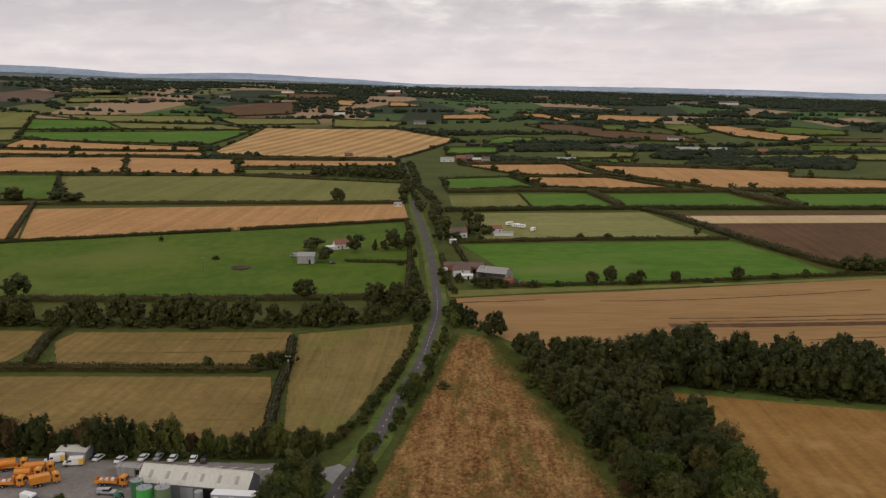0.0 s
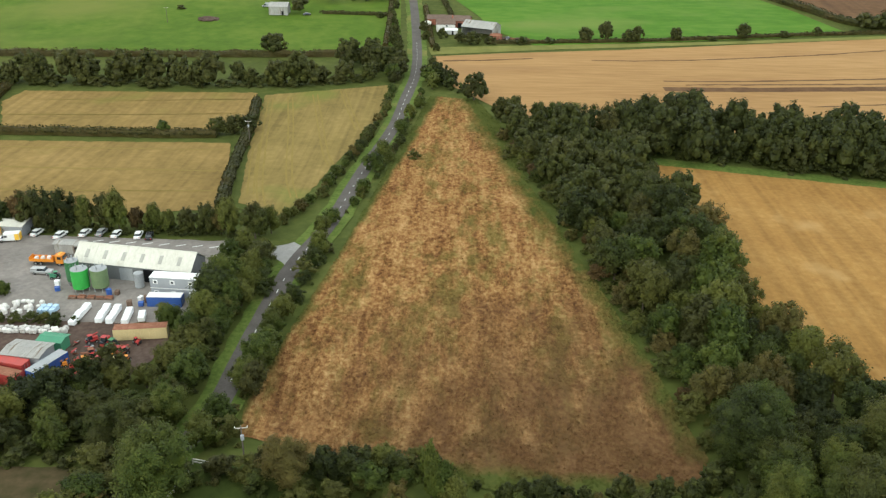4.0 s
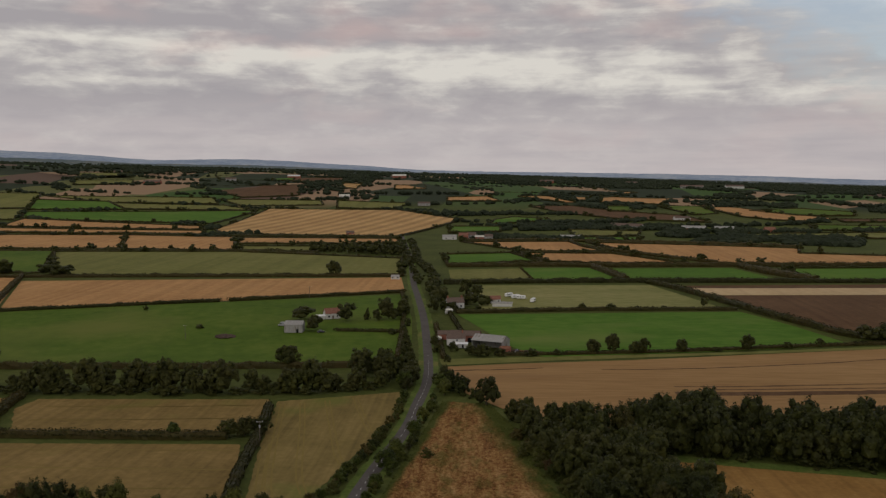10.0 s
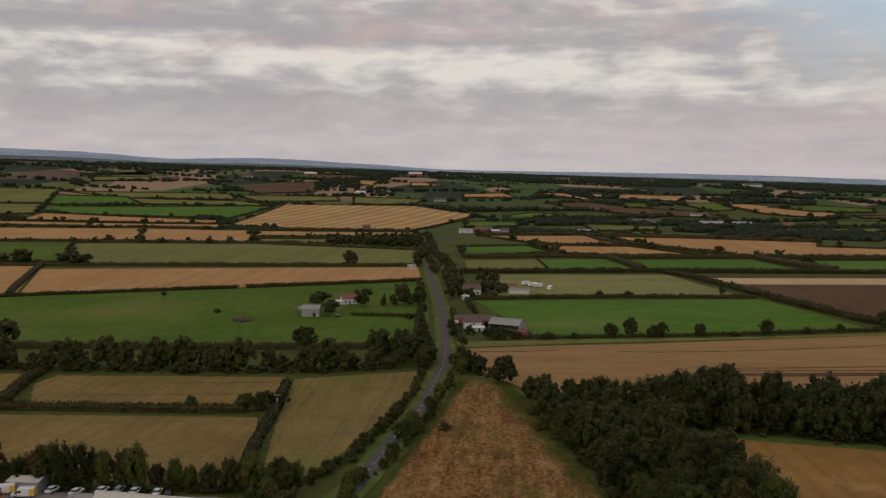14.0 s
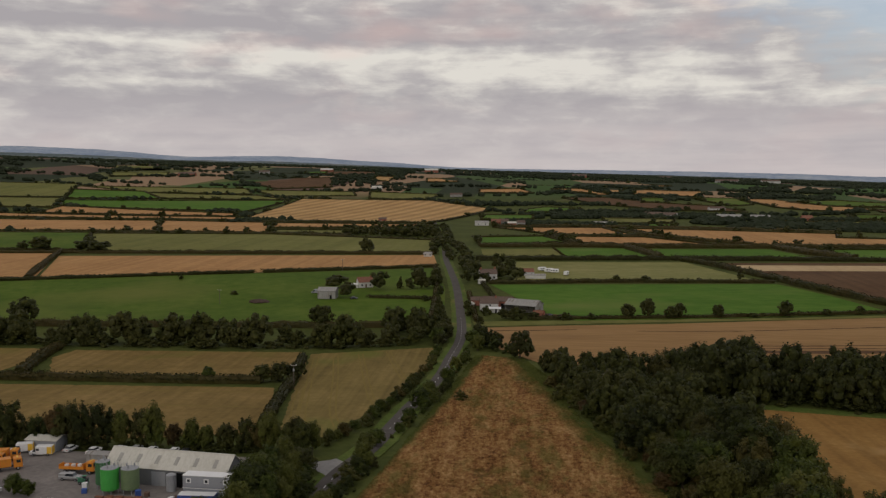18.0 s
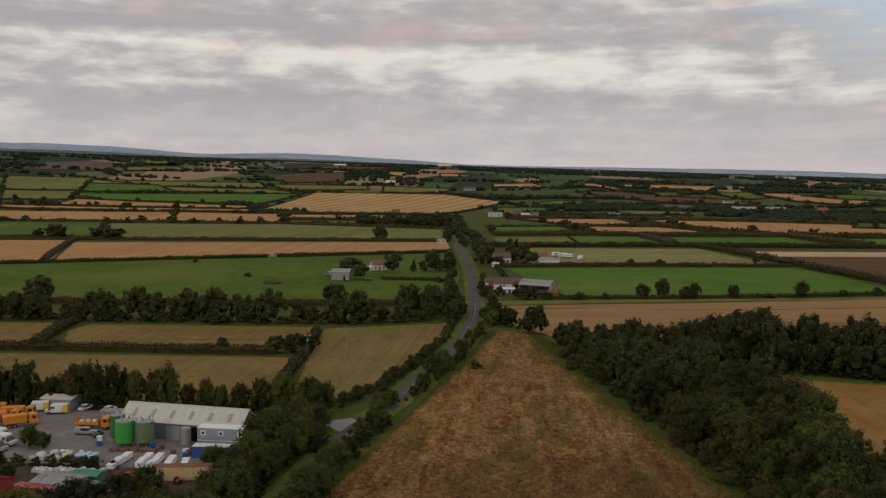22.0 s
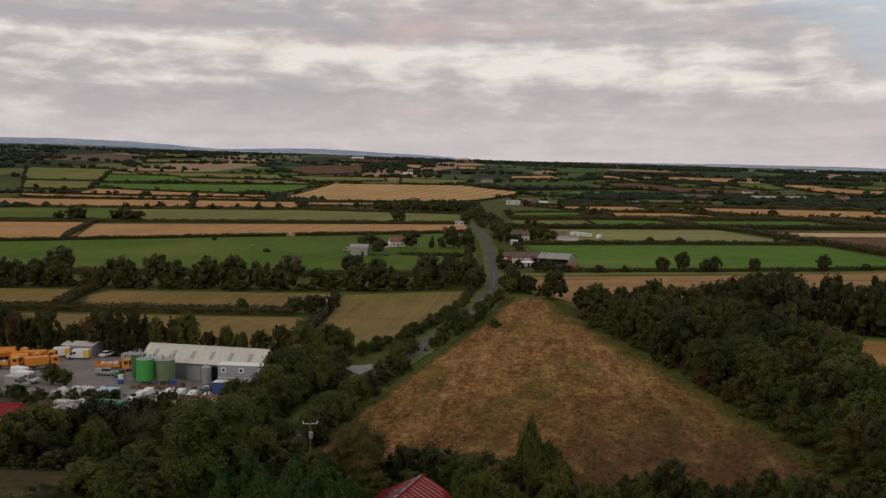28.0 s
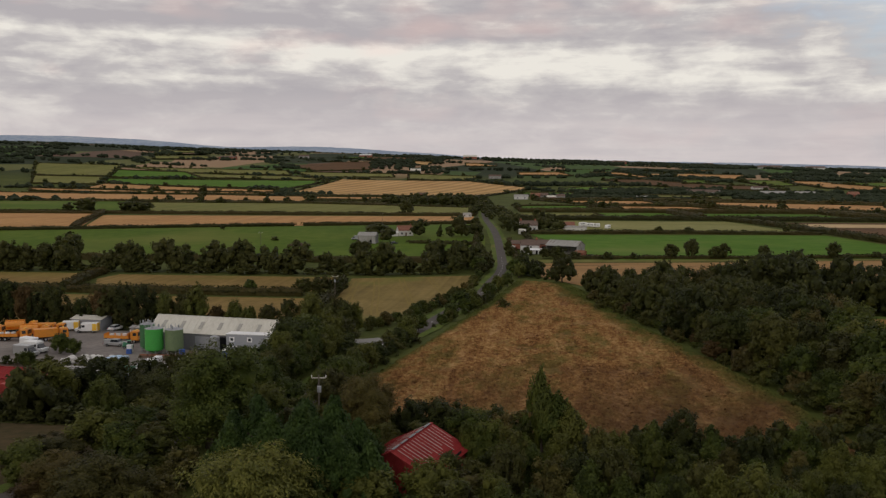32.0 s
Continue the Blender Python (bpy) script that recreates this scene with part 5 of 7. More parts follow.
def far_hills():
    """Low hills on the skyline, in two ranges, painted blue with distance haze."""
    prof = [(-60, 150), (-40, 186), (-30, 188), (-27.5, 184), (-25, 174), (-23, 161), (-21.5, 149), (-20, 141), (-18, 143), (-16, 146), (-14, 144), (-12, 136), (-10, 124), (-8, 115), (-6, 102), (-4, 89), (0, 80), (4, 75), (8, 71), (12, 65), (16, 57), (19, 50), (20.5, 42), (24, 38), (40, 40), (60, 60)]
    ranges = ((4560, 0.4, 5, "nearer_hills", "low wooded hills in dark colours tinted with distance haze", [(0.07, 0.1, 0.11), (0.11, 0.14, 0.14), (0.2, 0.2, 0.17)]), (4900, 1.0, 9, "distant_hills", "long line of hills painted blue-grey for haze on the skyline", [(0.22, 0.28, 0.37), (0.3, 0.36, 0.45), (0.42, 0.46, 0.5)]))
    for r, share, seed, name, label, cols in ranges:
        verts, faces, n = [], [], 420
        for k in range(n):
            a = -60 + 120 * k / (n - 1)
            for (a0, h0), (a1, h1) in zip(prof, prof[1:]):
                if a0 <= a <= a1:
                    h = h0 + (h1 - h0) * (a - a0) / (a1 - a0)
            x0, y0 = math.sin(radians(a)), math.cos(radians(a))
            low = terrain(x0 * r, y0 * r)
            h = low + (h - low) * share if share < 1 else h
            h += 2.5 * noise.noise((a * 0.5, seed, 0)) + 1.5 * noise.noise((a * 2.2, seed, 4)) + 1.0 * noise.noise((a * 7, seed, 8))
            for rr, f in ((r - 330, 0.0), (r - 220, 0.3), (r - 120, 0.66), (r - 40, 0.93), (r, 1.0), (r + 30, 0.6)):
                wob = 1 + 0.12 * noise.noise((a * 0.8, f * 3, seed))
                verts.append((x0 * rr, y0 * rr, low - 6 + (h - low + 6) * min(1, f * wob if f < 1 else f)))
        for k in range(n - 1):
            for j in range(5):
                p = k * 6 + j
                faces.append((p, p + 1, p + 7, p + 6))
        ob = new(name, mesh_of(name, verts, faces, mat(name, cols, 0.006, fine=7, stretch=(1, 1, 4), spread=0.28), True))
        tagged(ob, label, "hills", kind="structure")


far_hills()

# ---- surfaces of the yard and the drive ----
field("yard_surface", [(-175, 219), (-61, 216.5), (-63, 205), (-62.5, 190), (-65, 176), (-76, 174.5), (-107, 175), (-175, 180)], M_YARD, "grey concrete yard with stains and tyre marks", 0.07, "yard")
field("mud_yard", [(-175, 180), (-107, 175), (-76, 174.5), (-65, 172), (-66, 160), (-72, 150), (-84, 144), (-112, 141), (-175, 141)], M_MUD, "brown muddy machinery yard", 0.062, "yard")
field("drive", [(-62, 213.8), (-54, 213), (-47.6, 217), (-44.2, 214), (-45.4, 206), (-47.2, 203.2), (-51, 209), (-62, 210.2)], M_CONC, "pale concrete drive joining the road", 0.1, "drive")
field("garden_lawn", [(-50, 126), (-31, 124), (-24, 116), (-26, 108), (-47, 104)], M_GRASS, "green garden lawn beside the barn", 0.075, "lawn")
field("small_field", [(-170, 119), (-82, 122), (-64, 122), (-62, 110), (-66, 90), (-170, 84)], mat("worn_grass", [(0.036, 0.036, 0.0132), (0.066, 0.051, 0.0252), (0.096, 0.066, 0.036)], 0.06, fine=8), "worn brown paddock beside the trees", 0.07)
field("wood_margin", [(55, 286), (122, 269), (168, 255), (168, 249), (122, 263), (57, 279)], M_VERGE, "strip of green grass along the wood", 0.09, "grass strip")


def dashes():
    """White centre dashes, one part each."""
    bm_d = bmesh.new()
    bmesh.ops.create_cube(bm_d, size=1)
    bmesh.ops.scale(bm_d, vec=(0.16, 2.0, 0.012), verts=bm_d.verts)
    me = bpy.data.meshes.new("dash")
    bm_d.to_mesh(me)
    bm_d.free()
    me.materials.append(M_PAINT)
    run, last = 0.0, None
    for p, q in zip(ROAD_LINE, ROAD_LINE[1:]):
        if 134 < p.y < 460:
            while run < (q - p).length:
                c = p.lerp(q, run / (q - p).length)
                ob = new("centre_dash", me)
                ob.matrix_basis = Matrix.LocRotScale((c.x, c.y, terrain(c.x, c.y) + 0.142), Euler((0, 0, math.atan2(-(q - p).x, (q - p).y))), None)
                ob.parent = road
                run += 6.1
            run -= (q - p).length


dashes()
for s_line, s_wide in (([(50, 410), (90, 413), (150, 426), (190, 438)], 1.6), ([(76, 378), (110, 380), (160, 386), (300, 404)], 1.8), ([(74, 366), (100, 367), (150, 371), (290, 384)], 6.5), ([(84, 373), (140, 377), (290, 392)], 1.4), ([(125, 345), (170, 352), (280, 366)], 1.3), ([(-16, 405), (4, 408), (24, 412)], 1.6)):
    ribbon("bare_soil_strip", laid_line(s_line, 5), s_wide, M_PLOUGH, 0.09, "dark strip of bare soil across the stubble", 1.2)

M_TRACK = mat("wheel_track", [(0.175, 0.132, 0.037), (0.205, 0.15, 0.044), (0.235, 0.175, 0.052)], 0.3, fine=6)
for w_line in ([(-80, 344), (-73, 300), (-66, 260), (-61, 240)], [(-73, 346), (-66, 310), (-58, 265), (-53, 246)], [(-64, 350), (-58, 322), (-50, 285), (-46, 272)], [(-54, 356), (-49, 335), (-42, 308)], [(-74, 292), (-70, 268), (-66, 248)],
               [(-200, 284), (-150, 284), (-84, 285)], [(-200, 268), (-140, 266), (-80, 266)], [(-200, 250), (-130, 248), (-78, 250)], [(-170, 318), (-130, 320), (-88, 324)], [(-170, 337), (-130, 338), (-88, 342)]):
    for side in (-0.9, 0.9):
        ribbon("wheel_track", [p + Vector((side, side * 0.2, 0)) for p in laid_line(w_line, 3)], 0.55, M_TRACK, 0.09, "pale wheel track through the stubble", 0.25)


def pasture_tufts():
    """Tussocks of straw and dock standing out of the rough pasture."""
    rng = np.random.default_rng(3)
    poly = FIELDS[0][1]
    xs, ys = [p[0] for p in poly], [p[1] for p in poly]
    at = []
    while len(at) < 60000:
        x, y = rng.uniform(min(xs), max(xs)), rng.uniform(min(ys), max(ys))
        clump = noise.noise((x * 0.22, y * 0.09, 1)) + 0.6 * noise.noise((x * 0.7, y * 0.5, 2))
        if clump + rng.uniform(-0.5, 0.5) > 0.0 and inside(x, y, poly):
            x, y = lay(x, y)
            at.append((x, y, terrain(x, y) + 0.1 + 0.12 * rng.random()))
    at = np.array(at)
    out = np.tile((0.0, -0.3, 0.8), (len(at), 1))
    lv, lf = leaf_cards(rng, at, out, 0.5, 0.2, 1.2, 0.3)
    ob = new("pasture_tussocks", mesh_of("pasture_tussocks", lv, lf, M_ROUGH))
    tagged(ob, "dry straw and reddish dock tussocks in the pasture", "grass", kind="stuff")


pasture_tufts()

# ---- paints and metals ----
def paint(name, c, rough=0.4, dirt=0.25, spec=0.5, metal=0.0):
    d = tuple(v * (1 - dirt) + 0.05 * dirt for v in c)
    return mat(name, [d, c, tuple(min(1, v * 1.05) for v in c)], 0.5, rough=rough, fine=7, space="object", spec=spec, metal=metal)


M_ROOFW = mat("white_roof_sheet", [(0.5, 0.48, 0.41), (0.58, 0.56, 0.49), (0.63, 0.61, 0.54)], 0.25, fine=8, rough=0.6, space="object", stretch=(1, 0.25, 1), stain=(0.3, (0.45, 0.42, 0.34), 0.03))
M_CLAD = mat("grey_cladding", [(0.13, 0.135, 0.14), (0.17, 0.172, 0.176), (0.2, 0.2, 0.2)], 0.4, rough=0.6, space="object")
M_SKYL = mat("rooflight", [(0.3, 0.29, 0.26), (0.4, 0.39, 0.35)], 0.6, rough=0.35, space="object")
M_DARK = mat("dark_opening", [(0.012, 0.012, 0.013), (0.02, 0.02, 0.021)], 1.0, rough=0.8, space="object")
M_GLASS = mat("dark_glass", [(0.02, 0.024, 0.028), (0.035, 0.04, 0.045)], 1.0, rough=0.08, spec=0.8, space="object")
M_TYRE = mat("tyre_rubber", [(0.015, 0.015, 0.015), (0.03, 0.03, 0.029)], 2.0, rough=0.85, space="object")
M_RIM = paint("wheel_rim", (0.4, 0.4, 0.41), 0.35, 0.4, metal=0.6)
M_WHITE = paint("white_paint", (0.78, 0.78, 0.77), 0.35, 0.12)
M_SILVER = paint("silver_paint", (0.42, 0.42, 0.42), 0.3, 0.15, metal=0.4)
M_BLACK = paint("black_paint", (0.03, 0.03, 0.034), 0.25, 0.1)
M_ORANGE = paint("orange_paint", (0.66, 0.24, 0.022), 0.45, 0.25)
M_YELLOW = paint("yellow_paint", (0.82, 0.5, 0.05), 0.4, 0.15)
M_GREENP = paint("tank_green", (0.06, 0.36, 0.06), 0.45, 0.25)
M_GREEND = paint("tank_dark_green", (0.045, 0.15, 0.055), 0.5, 0.3)
M_GREENG = paint("tank_grey_green", (0.15, 0.21, 0.1), 0.55, 0.3)
M_BLUE = paint("container_blue", (0.035, 0.09, 0.32), 0.5, 0.25)
M_REDC = paint("container_red", (0.38, 0.05, 0.04), 0.6, 0.35)
M_REDM = paint("machine_red", (0.36, 0.026, 0.024), 0.5, 0.4)
M_REDT = paint("tractor_red", (0.42, 0.03, 0.027), 0.45, 0.35)
M_CREAM = paint("container_cream", (0.62, 0.5, 0.26), 0.6, 0.25)
M_RUST = mat("rusty_sheet", [(0.17, 0.075, 0.045), (0.24, 0.11, 0.07), (0.33, 0.18, 0.12)], 0.5, fine=6, rough=0.8, space="object")
M_GREYM = paint("grey_metal", (0.3, 0.31, 0.32), 0.5, 0.3)
M_CABIN = paint("cabin_grey", (0.3, 0.31, 0.33), 0.6, 0.15)
M_GREENS = paint("green_sheet", (0.07, 0.25, 0.14), 0.5, 0.25)
M_WRAP = mat("white_wrap", [(0.62, 0.63, 0.65), (0.78, 0.79, 0.8), (0.85, 0.85, 0.85)], 1.2, fine=5, rough=0.35, space="object", bump=0.03)
M_WRAPB = mat("blue_wrap", [(0.3, 0.43, 0.58), (0.42, 0.56, 0.7), (0.6, 0.7, 0.8)], 1.2, fine=5, rough=0.35, space="object", bump=0.03)
M_BAG = mat("woven_bag", [(0.4, 0.38, 0.36), (0.58, 0.56, 0.53), (0.72, 0.71, 0.68)], 1.0, fine=5, rough=0.8, space="object", bump=0.04, vary=0.3)
M_TIMBER = mat("stacked_timber", [(0.09, 0.06, 0.045), (0.15, 0.1, 0.075), (0.22, 0.16, 0.12)], 1.0, fine=6, space="object", stretch=(0.3, 2, 2))
M_BRICK = mat("red_brick", [(0.22, 0.085, 0.055), (0.3, 0.12, 0.08), (0.37, 0.18, 0.13)], 1.2, fine=6, space="object", bump=0.01)
M_TILE = mat("clay_tiles", [(0.17, 0.08, 0.055), (0.24, 0.115, 0.08), (0.3, 0.16, 0.115)], 0.8, fine=8, space="object", stretch=(1, 3, 1))
M_TILEB = mat("brown_tiles", [(0.1, 0.07, 0.056), (0.145, 0.105, 0.085), (0.2, 0.15, 0.125)], 0.8, fine=8, space="object", stretch=(1, 3, 1))
M_RENDER = mat("white_render", [(0.46, 0.45, 0.42), (0.58, 0.57, 0.54), (0.66, 0.65, 0.63)], 0.5, fine=6, space="object")
M_SHEET = mat("grey_sheet", [(0.24, 0.235, 0.22), (0.33, 0.32, 0.3), (0.42, 0.41, 0.385)], 0.5, fine=7, rough=0.7, space="object", stretch=(2.5, 0.4, 0.4), stain=(0.4, (0.17, 0.13, 0.1), 0.03))
M_REDROOF = mat("red_roof_sheet", [(0.16, 0.017, 0.017), (0.24, 0.026, 0.026), (0.3, 0.05, 0.044)], 0.5, fine=7, rough=0.65, space="object", stretch=(0.4, 2.0, 1))
M_STRIP = mat("bare_roof_strip", [(0.3, 0.2, 0.18), (0.5, 0.42, 0.39)], 1.4, rough=0.5, space="object")
M_POLE = mat("weathered_pole", [(0.1, 0.085, 0.07), (0.17, 0.145, 0.12)], 2.0, space="object", stretch=(1, 1, 0.2))
M_PALE = mat("pale_timber", [(0.42, 0.39, 0.34), (0.55, 0.52, 0.47)], 1.0, space="object")
M_LAMP = paint("lamp_lens", (0.7, 0.68, 0.62), 0.15, 0.05)
M_LAMPR = paint("tail_lens", (0.45, 0.02, 0.02), 0.2, 0.05)


# ---- shaping helpers ----
def box_bm(size, at=(0, 0, 0), bevel=0.0, bm=None, taper=(1, 1), shift=0.0):
    """A box on its base centre; taper narrows its top."""
    own = bm is None
    bm = bm or bmesh.new()
    made = bmesh.ops.create_cube(bm, size=1)["verts"]
    for v in made:
        up = v.co.z > 0
        v.co.x = v.co.x * size[0] * (taper[0] if up else 1) + at[0] + (shift if up else 0)
        v.co.y = v.co.y * size[1] * (taper[1] if up else 1) + at[1]
        v.co.z = (v.co.z + 0.5) * size[2] + at[2]
    if bevel:
        es = {e for v in made for e in v.link_edges}
        bmesh.ops.bevel(bm, geom=list(es), offset=bevel, segments=1, affect="EDGES")
    return bm


def cyl_bm(r, h, at=(0, 0, 0), seg=16, axis="z", r2=None, bm=None):
    bm = bm or bmesh.new()
    turn = {"z": Matrix(), "x": Matrix.Rotation(math.pi / 2, 4, "Y"), "y": Matrix.Rotation(math.pi / 2, 4, "X")}[axis]
    bmesh.ops.create_cone(bm, cap_ends=True, segments=seg, radius1=r, radius2=r if r2 is None else r2, depth=h, matrix=Matrix.Translation(at) @ turn)
    return bm


def thing(name, x, y, rot, label, category, group="", z=None):
    ob = new(name)
    ob.empty_display_size = 0.2
    x, y = lay(x, y)
    ob.matrix_basis = pose(x, y, terrain(x, y) + 0.075 + (z or 0), 0, 0, rot)
    return tagged(ob, label, category, group)


def gable_house(name, x, y, rot, L, W, eave, ridge, wall_m, roof_m, label, category, over=0.3, windows=(), doors=(), chimneys=(), ribs=0, rooflights=(), group="", open_front=False):
    """A gabled building along its own x axis: walls, two roof slopes, and what is set in them.
    windows, doors: (side, along, width, height, sill), side -1 is the front; rooflights: (side, along)."""
    ob = thing(name, x, y, rot, label, category, group)
    t = 0.22
    for s in (-1, 1):
        if not (open_front and s < 0):
            part("wall", box_bm((L, t, eave), (0, s * (W / 2 - t / 2), 0)), wall_m, ob)
    for s in (-1, 1):
        bm = bmesh.new()
        px = s * (L / 2 - t / 2)
        ring = [(-W / 2 + t, 0), (W / 2 - t, 0), (W / 2 - t, eave), (0, ridge - 0.12), (-W / 2 + t, eave)]
        a = [bm.verts.new((px - t / 2, u, v)) for u, v in ring]
        b = [bm.verts.new((px + t / 2, u, v)) for u, v in ring]
        bm.faces.new(a[::-1])
        bm.faces.new(b)
        for k in range(5):
            bm.faces.new((a[k], a[(k + 1) % 5], b[(k + 1) % 5], b[k]))
        bmesh.ops.recalc_face_normals(bm, faces=bm.faces[:])
        part("gable_wall", bm, wall_m, ob)
    slope = math.atan2(ridge - eave, W / 2)
    run = (W / 2) / math.cos(slope) + over
    for s in (-1, 1):
        m = Matrix.Translation((0, 0, ridge)) @ Matrix.Rotation(-s * slope, 4, "X")
        bm = bmesh.new()
        box_bm((L + 2 * over, run, 0.12), (0, s * run / 2, -0.06), 0, bm)
        bmesh.ops.transform(bm, matrix=m, verts=bm.verts)
        slope_ob = part("roof", bm, roof_m, ob)
        if ribs:
            bm = box_bm((0.09, run, 0.05), (0, s * run / 2, 0.055))
            bmesh.ops.transform(bm, matrix=m, verts=bm.verts)
            rib = part("roof_rib", bm, roof_m, slope_ob)
            rib.location.x = -L / 2 + L * 0.5 / ribs
            for k in range(1, ribs):
                more = new("roof_rib", rib.data)
                more.parent = slope_ob
                more.location.x = -L / 2 + L * (k + 0.5) / ribs
        for side, along in rooflights:
            if side == s:
                bm = box_bm((0.9, run * 0.42, 0.05), (along, s * run * 0.52, 0.075))
                bmesh.ops.transform(bm, matrix=m, verts=bm.verts)
                part("rooflight", bm, M_SKYL, slope_ob)
    bm = box_bm((L + 2 * over, 0.4, 0.1), (0, 0, ridge - 0.0))
    part("ridge_cap", bm, roof_m, ob)
    for side, along, w, h, sill in windows:
        fr = part("window", box_bm((w + 0.16, 0.1, h + 0.16), (along, side * (W / 2 + 0.02), sill - 0.08)), M_RENDER, ob)
        part("pane", box_bm((w, 0.06, h), (along, side * (W / 2 + 0.06), sill)), M_GLASS, fr)
    for side, along, w, h, m in doors:
        part("door", box_bm((w, 0.1, h), (along, side * (W / 2 + 0.03), 0)), m, ob)
    for along, w in chimneys:
        ch = part("chimney", box_bm((w, 0.7, 1.5), (along, 0, ridge - 0.4), 0.03), M_BRICK, ob)
        part("chimney_pot", cyl_bm(0.14, 0.4, (along, 0, ridge + 1.3), 10), M_TILE, ch)
    return ob


def add_wheel(ob, x, y, r, w):
    tyre = part("wheel", cyl_bm(r, w, (x, y, r), 14, "y"), M_TYRE, ob)
    part("rim", cyl_bm(r * 0.55, w + 0.03, (x, y, r), 10, "y"), M_RIM, tyre)


def car(x, y, rot, paint_m, label, length=4.4, high=1.45, pick=False, group="cars parked in the yard"):
    ob = thing("pickup" if pick else "car", x, y, rot, label, "car", group)
    L, W = length, 1.8
    bm = box_bm((L, W, high * 0.42), (0, 0, 0.32), 0.12)
    part("body", bm, paint_m, ob)
    cl, cx = (L * 0.42, 0.1) if pick else (L * 0.58, -0.15)
    part("cabin", box_bm((cl, W * 0.92, high * 0.36), (cx, 0, 0.3 + high * 0.4), 0.06, taper=(0.72, 0.86)), M_GLASS, ob)
    part("roof", box_bm((cl * 0.7, W * 0.8, 0.06), (cx, 0, 0.3 + high * 0.75), 0.02), paint_m, ob)
    if pick:
        part("load_cover", box_bm((L * 0.33, W * 0.86, high * 0.32), (-L * 0.32, 0, 0.3 + high * 0.4), 0.05), paint_m, ob)
    for s in (-1, 1):
        part("headlight", box_bm((0.06, 0.36, 0.16), (L / 2 - 0.01, s * 0.62, 0.62)), M_LAMP, ob)
        part("tail_light", box_bm((0.06, 0.28, 0.2), (-L / 2 + 0.01, s * 0.66, 0.66)), M_LAMPR, ob)
        for dx in (-0.3, 0.3):
            add_wheel(ob, dx * L, s * (W / 2 - 0.1), 0.33, 0.22)
    return ob


def van(x, y, rot, label, rear=None, body=None, length=5.6, group="vans parked in the yard"):
    ob = thing("van", x, y, rot, label, "van", group)
    body = body or M_WHITE
    part("body", box_bm((length * 0.72, 2.0, 2.1), (-length * 0.14, 0, 0.4), 0.14), body, ob)
    part("bonnet", box_bm((length * 0.26, 1.9, 0.75), (length * 0.36, 0, 0.4), 0.1), body, ob)
    part("windscreen", box_bm((length * 0.2, 1.78, 0.85), (length * 0.26, 0, 1.12), 0.04, taper=(0.3, 0.92), shift=-0.3), M_GLASS, ob)
    for s in (-1, 1):
        part("side_window", box_bm((0.8, 0.04, 0.55), (length * 0.12, s * 1.0, 1.4)), M_GLASS, ob)
        part("headlight", box_bm((0.06, 0.3, 0.24), (length / 2 - 0.03, s * 0.7, 0.75)), M_LAMP, ob)
        for dx in (-0.3, 0.32):
            add_wheel(ob, dx * length, s * 0.88, 0.35, 0.24)
    if rear:
        part("rear_marking", box_bm((0.05, 1.9, 1.9), (-length * 0.5 - 0.02, 0, 0.5)), rear, ob)
        for s in (-1, 1):
            part("side_marking", box_bm((length * 0.2, 0.03, 1.7), (-length * 0.38, s * 1.01, 0.6)), rear, ob)
    return ob


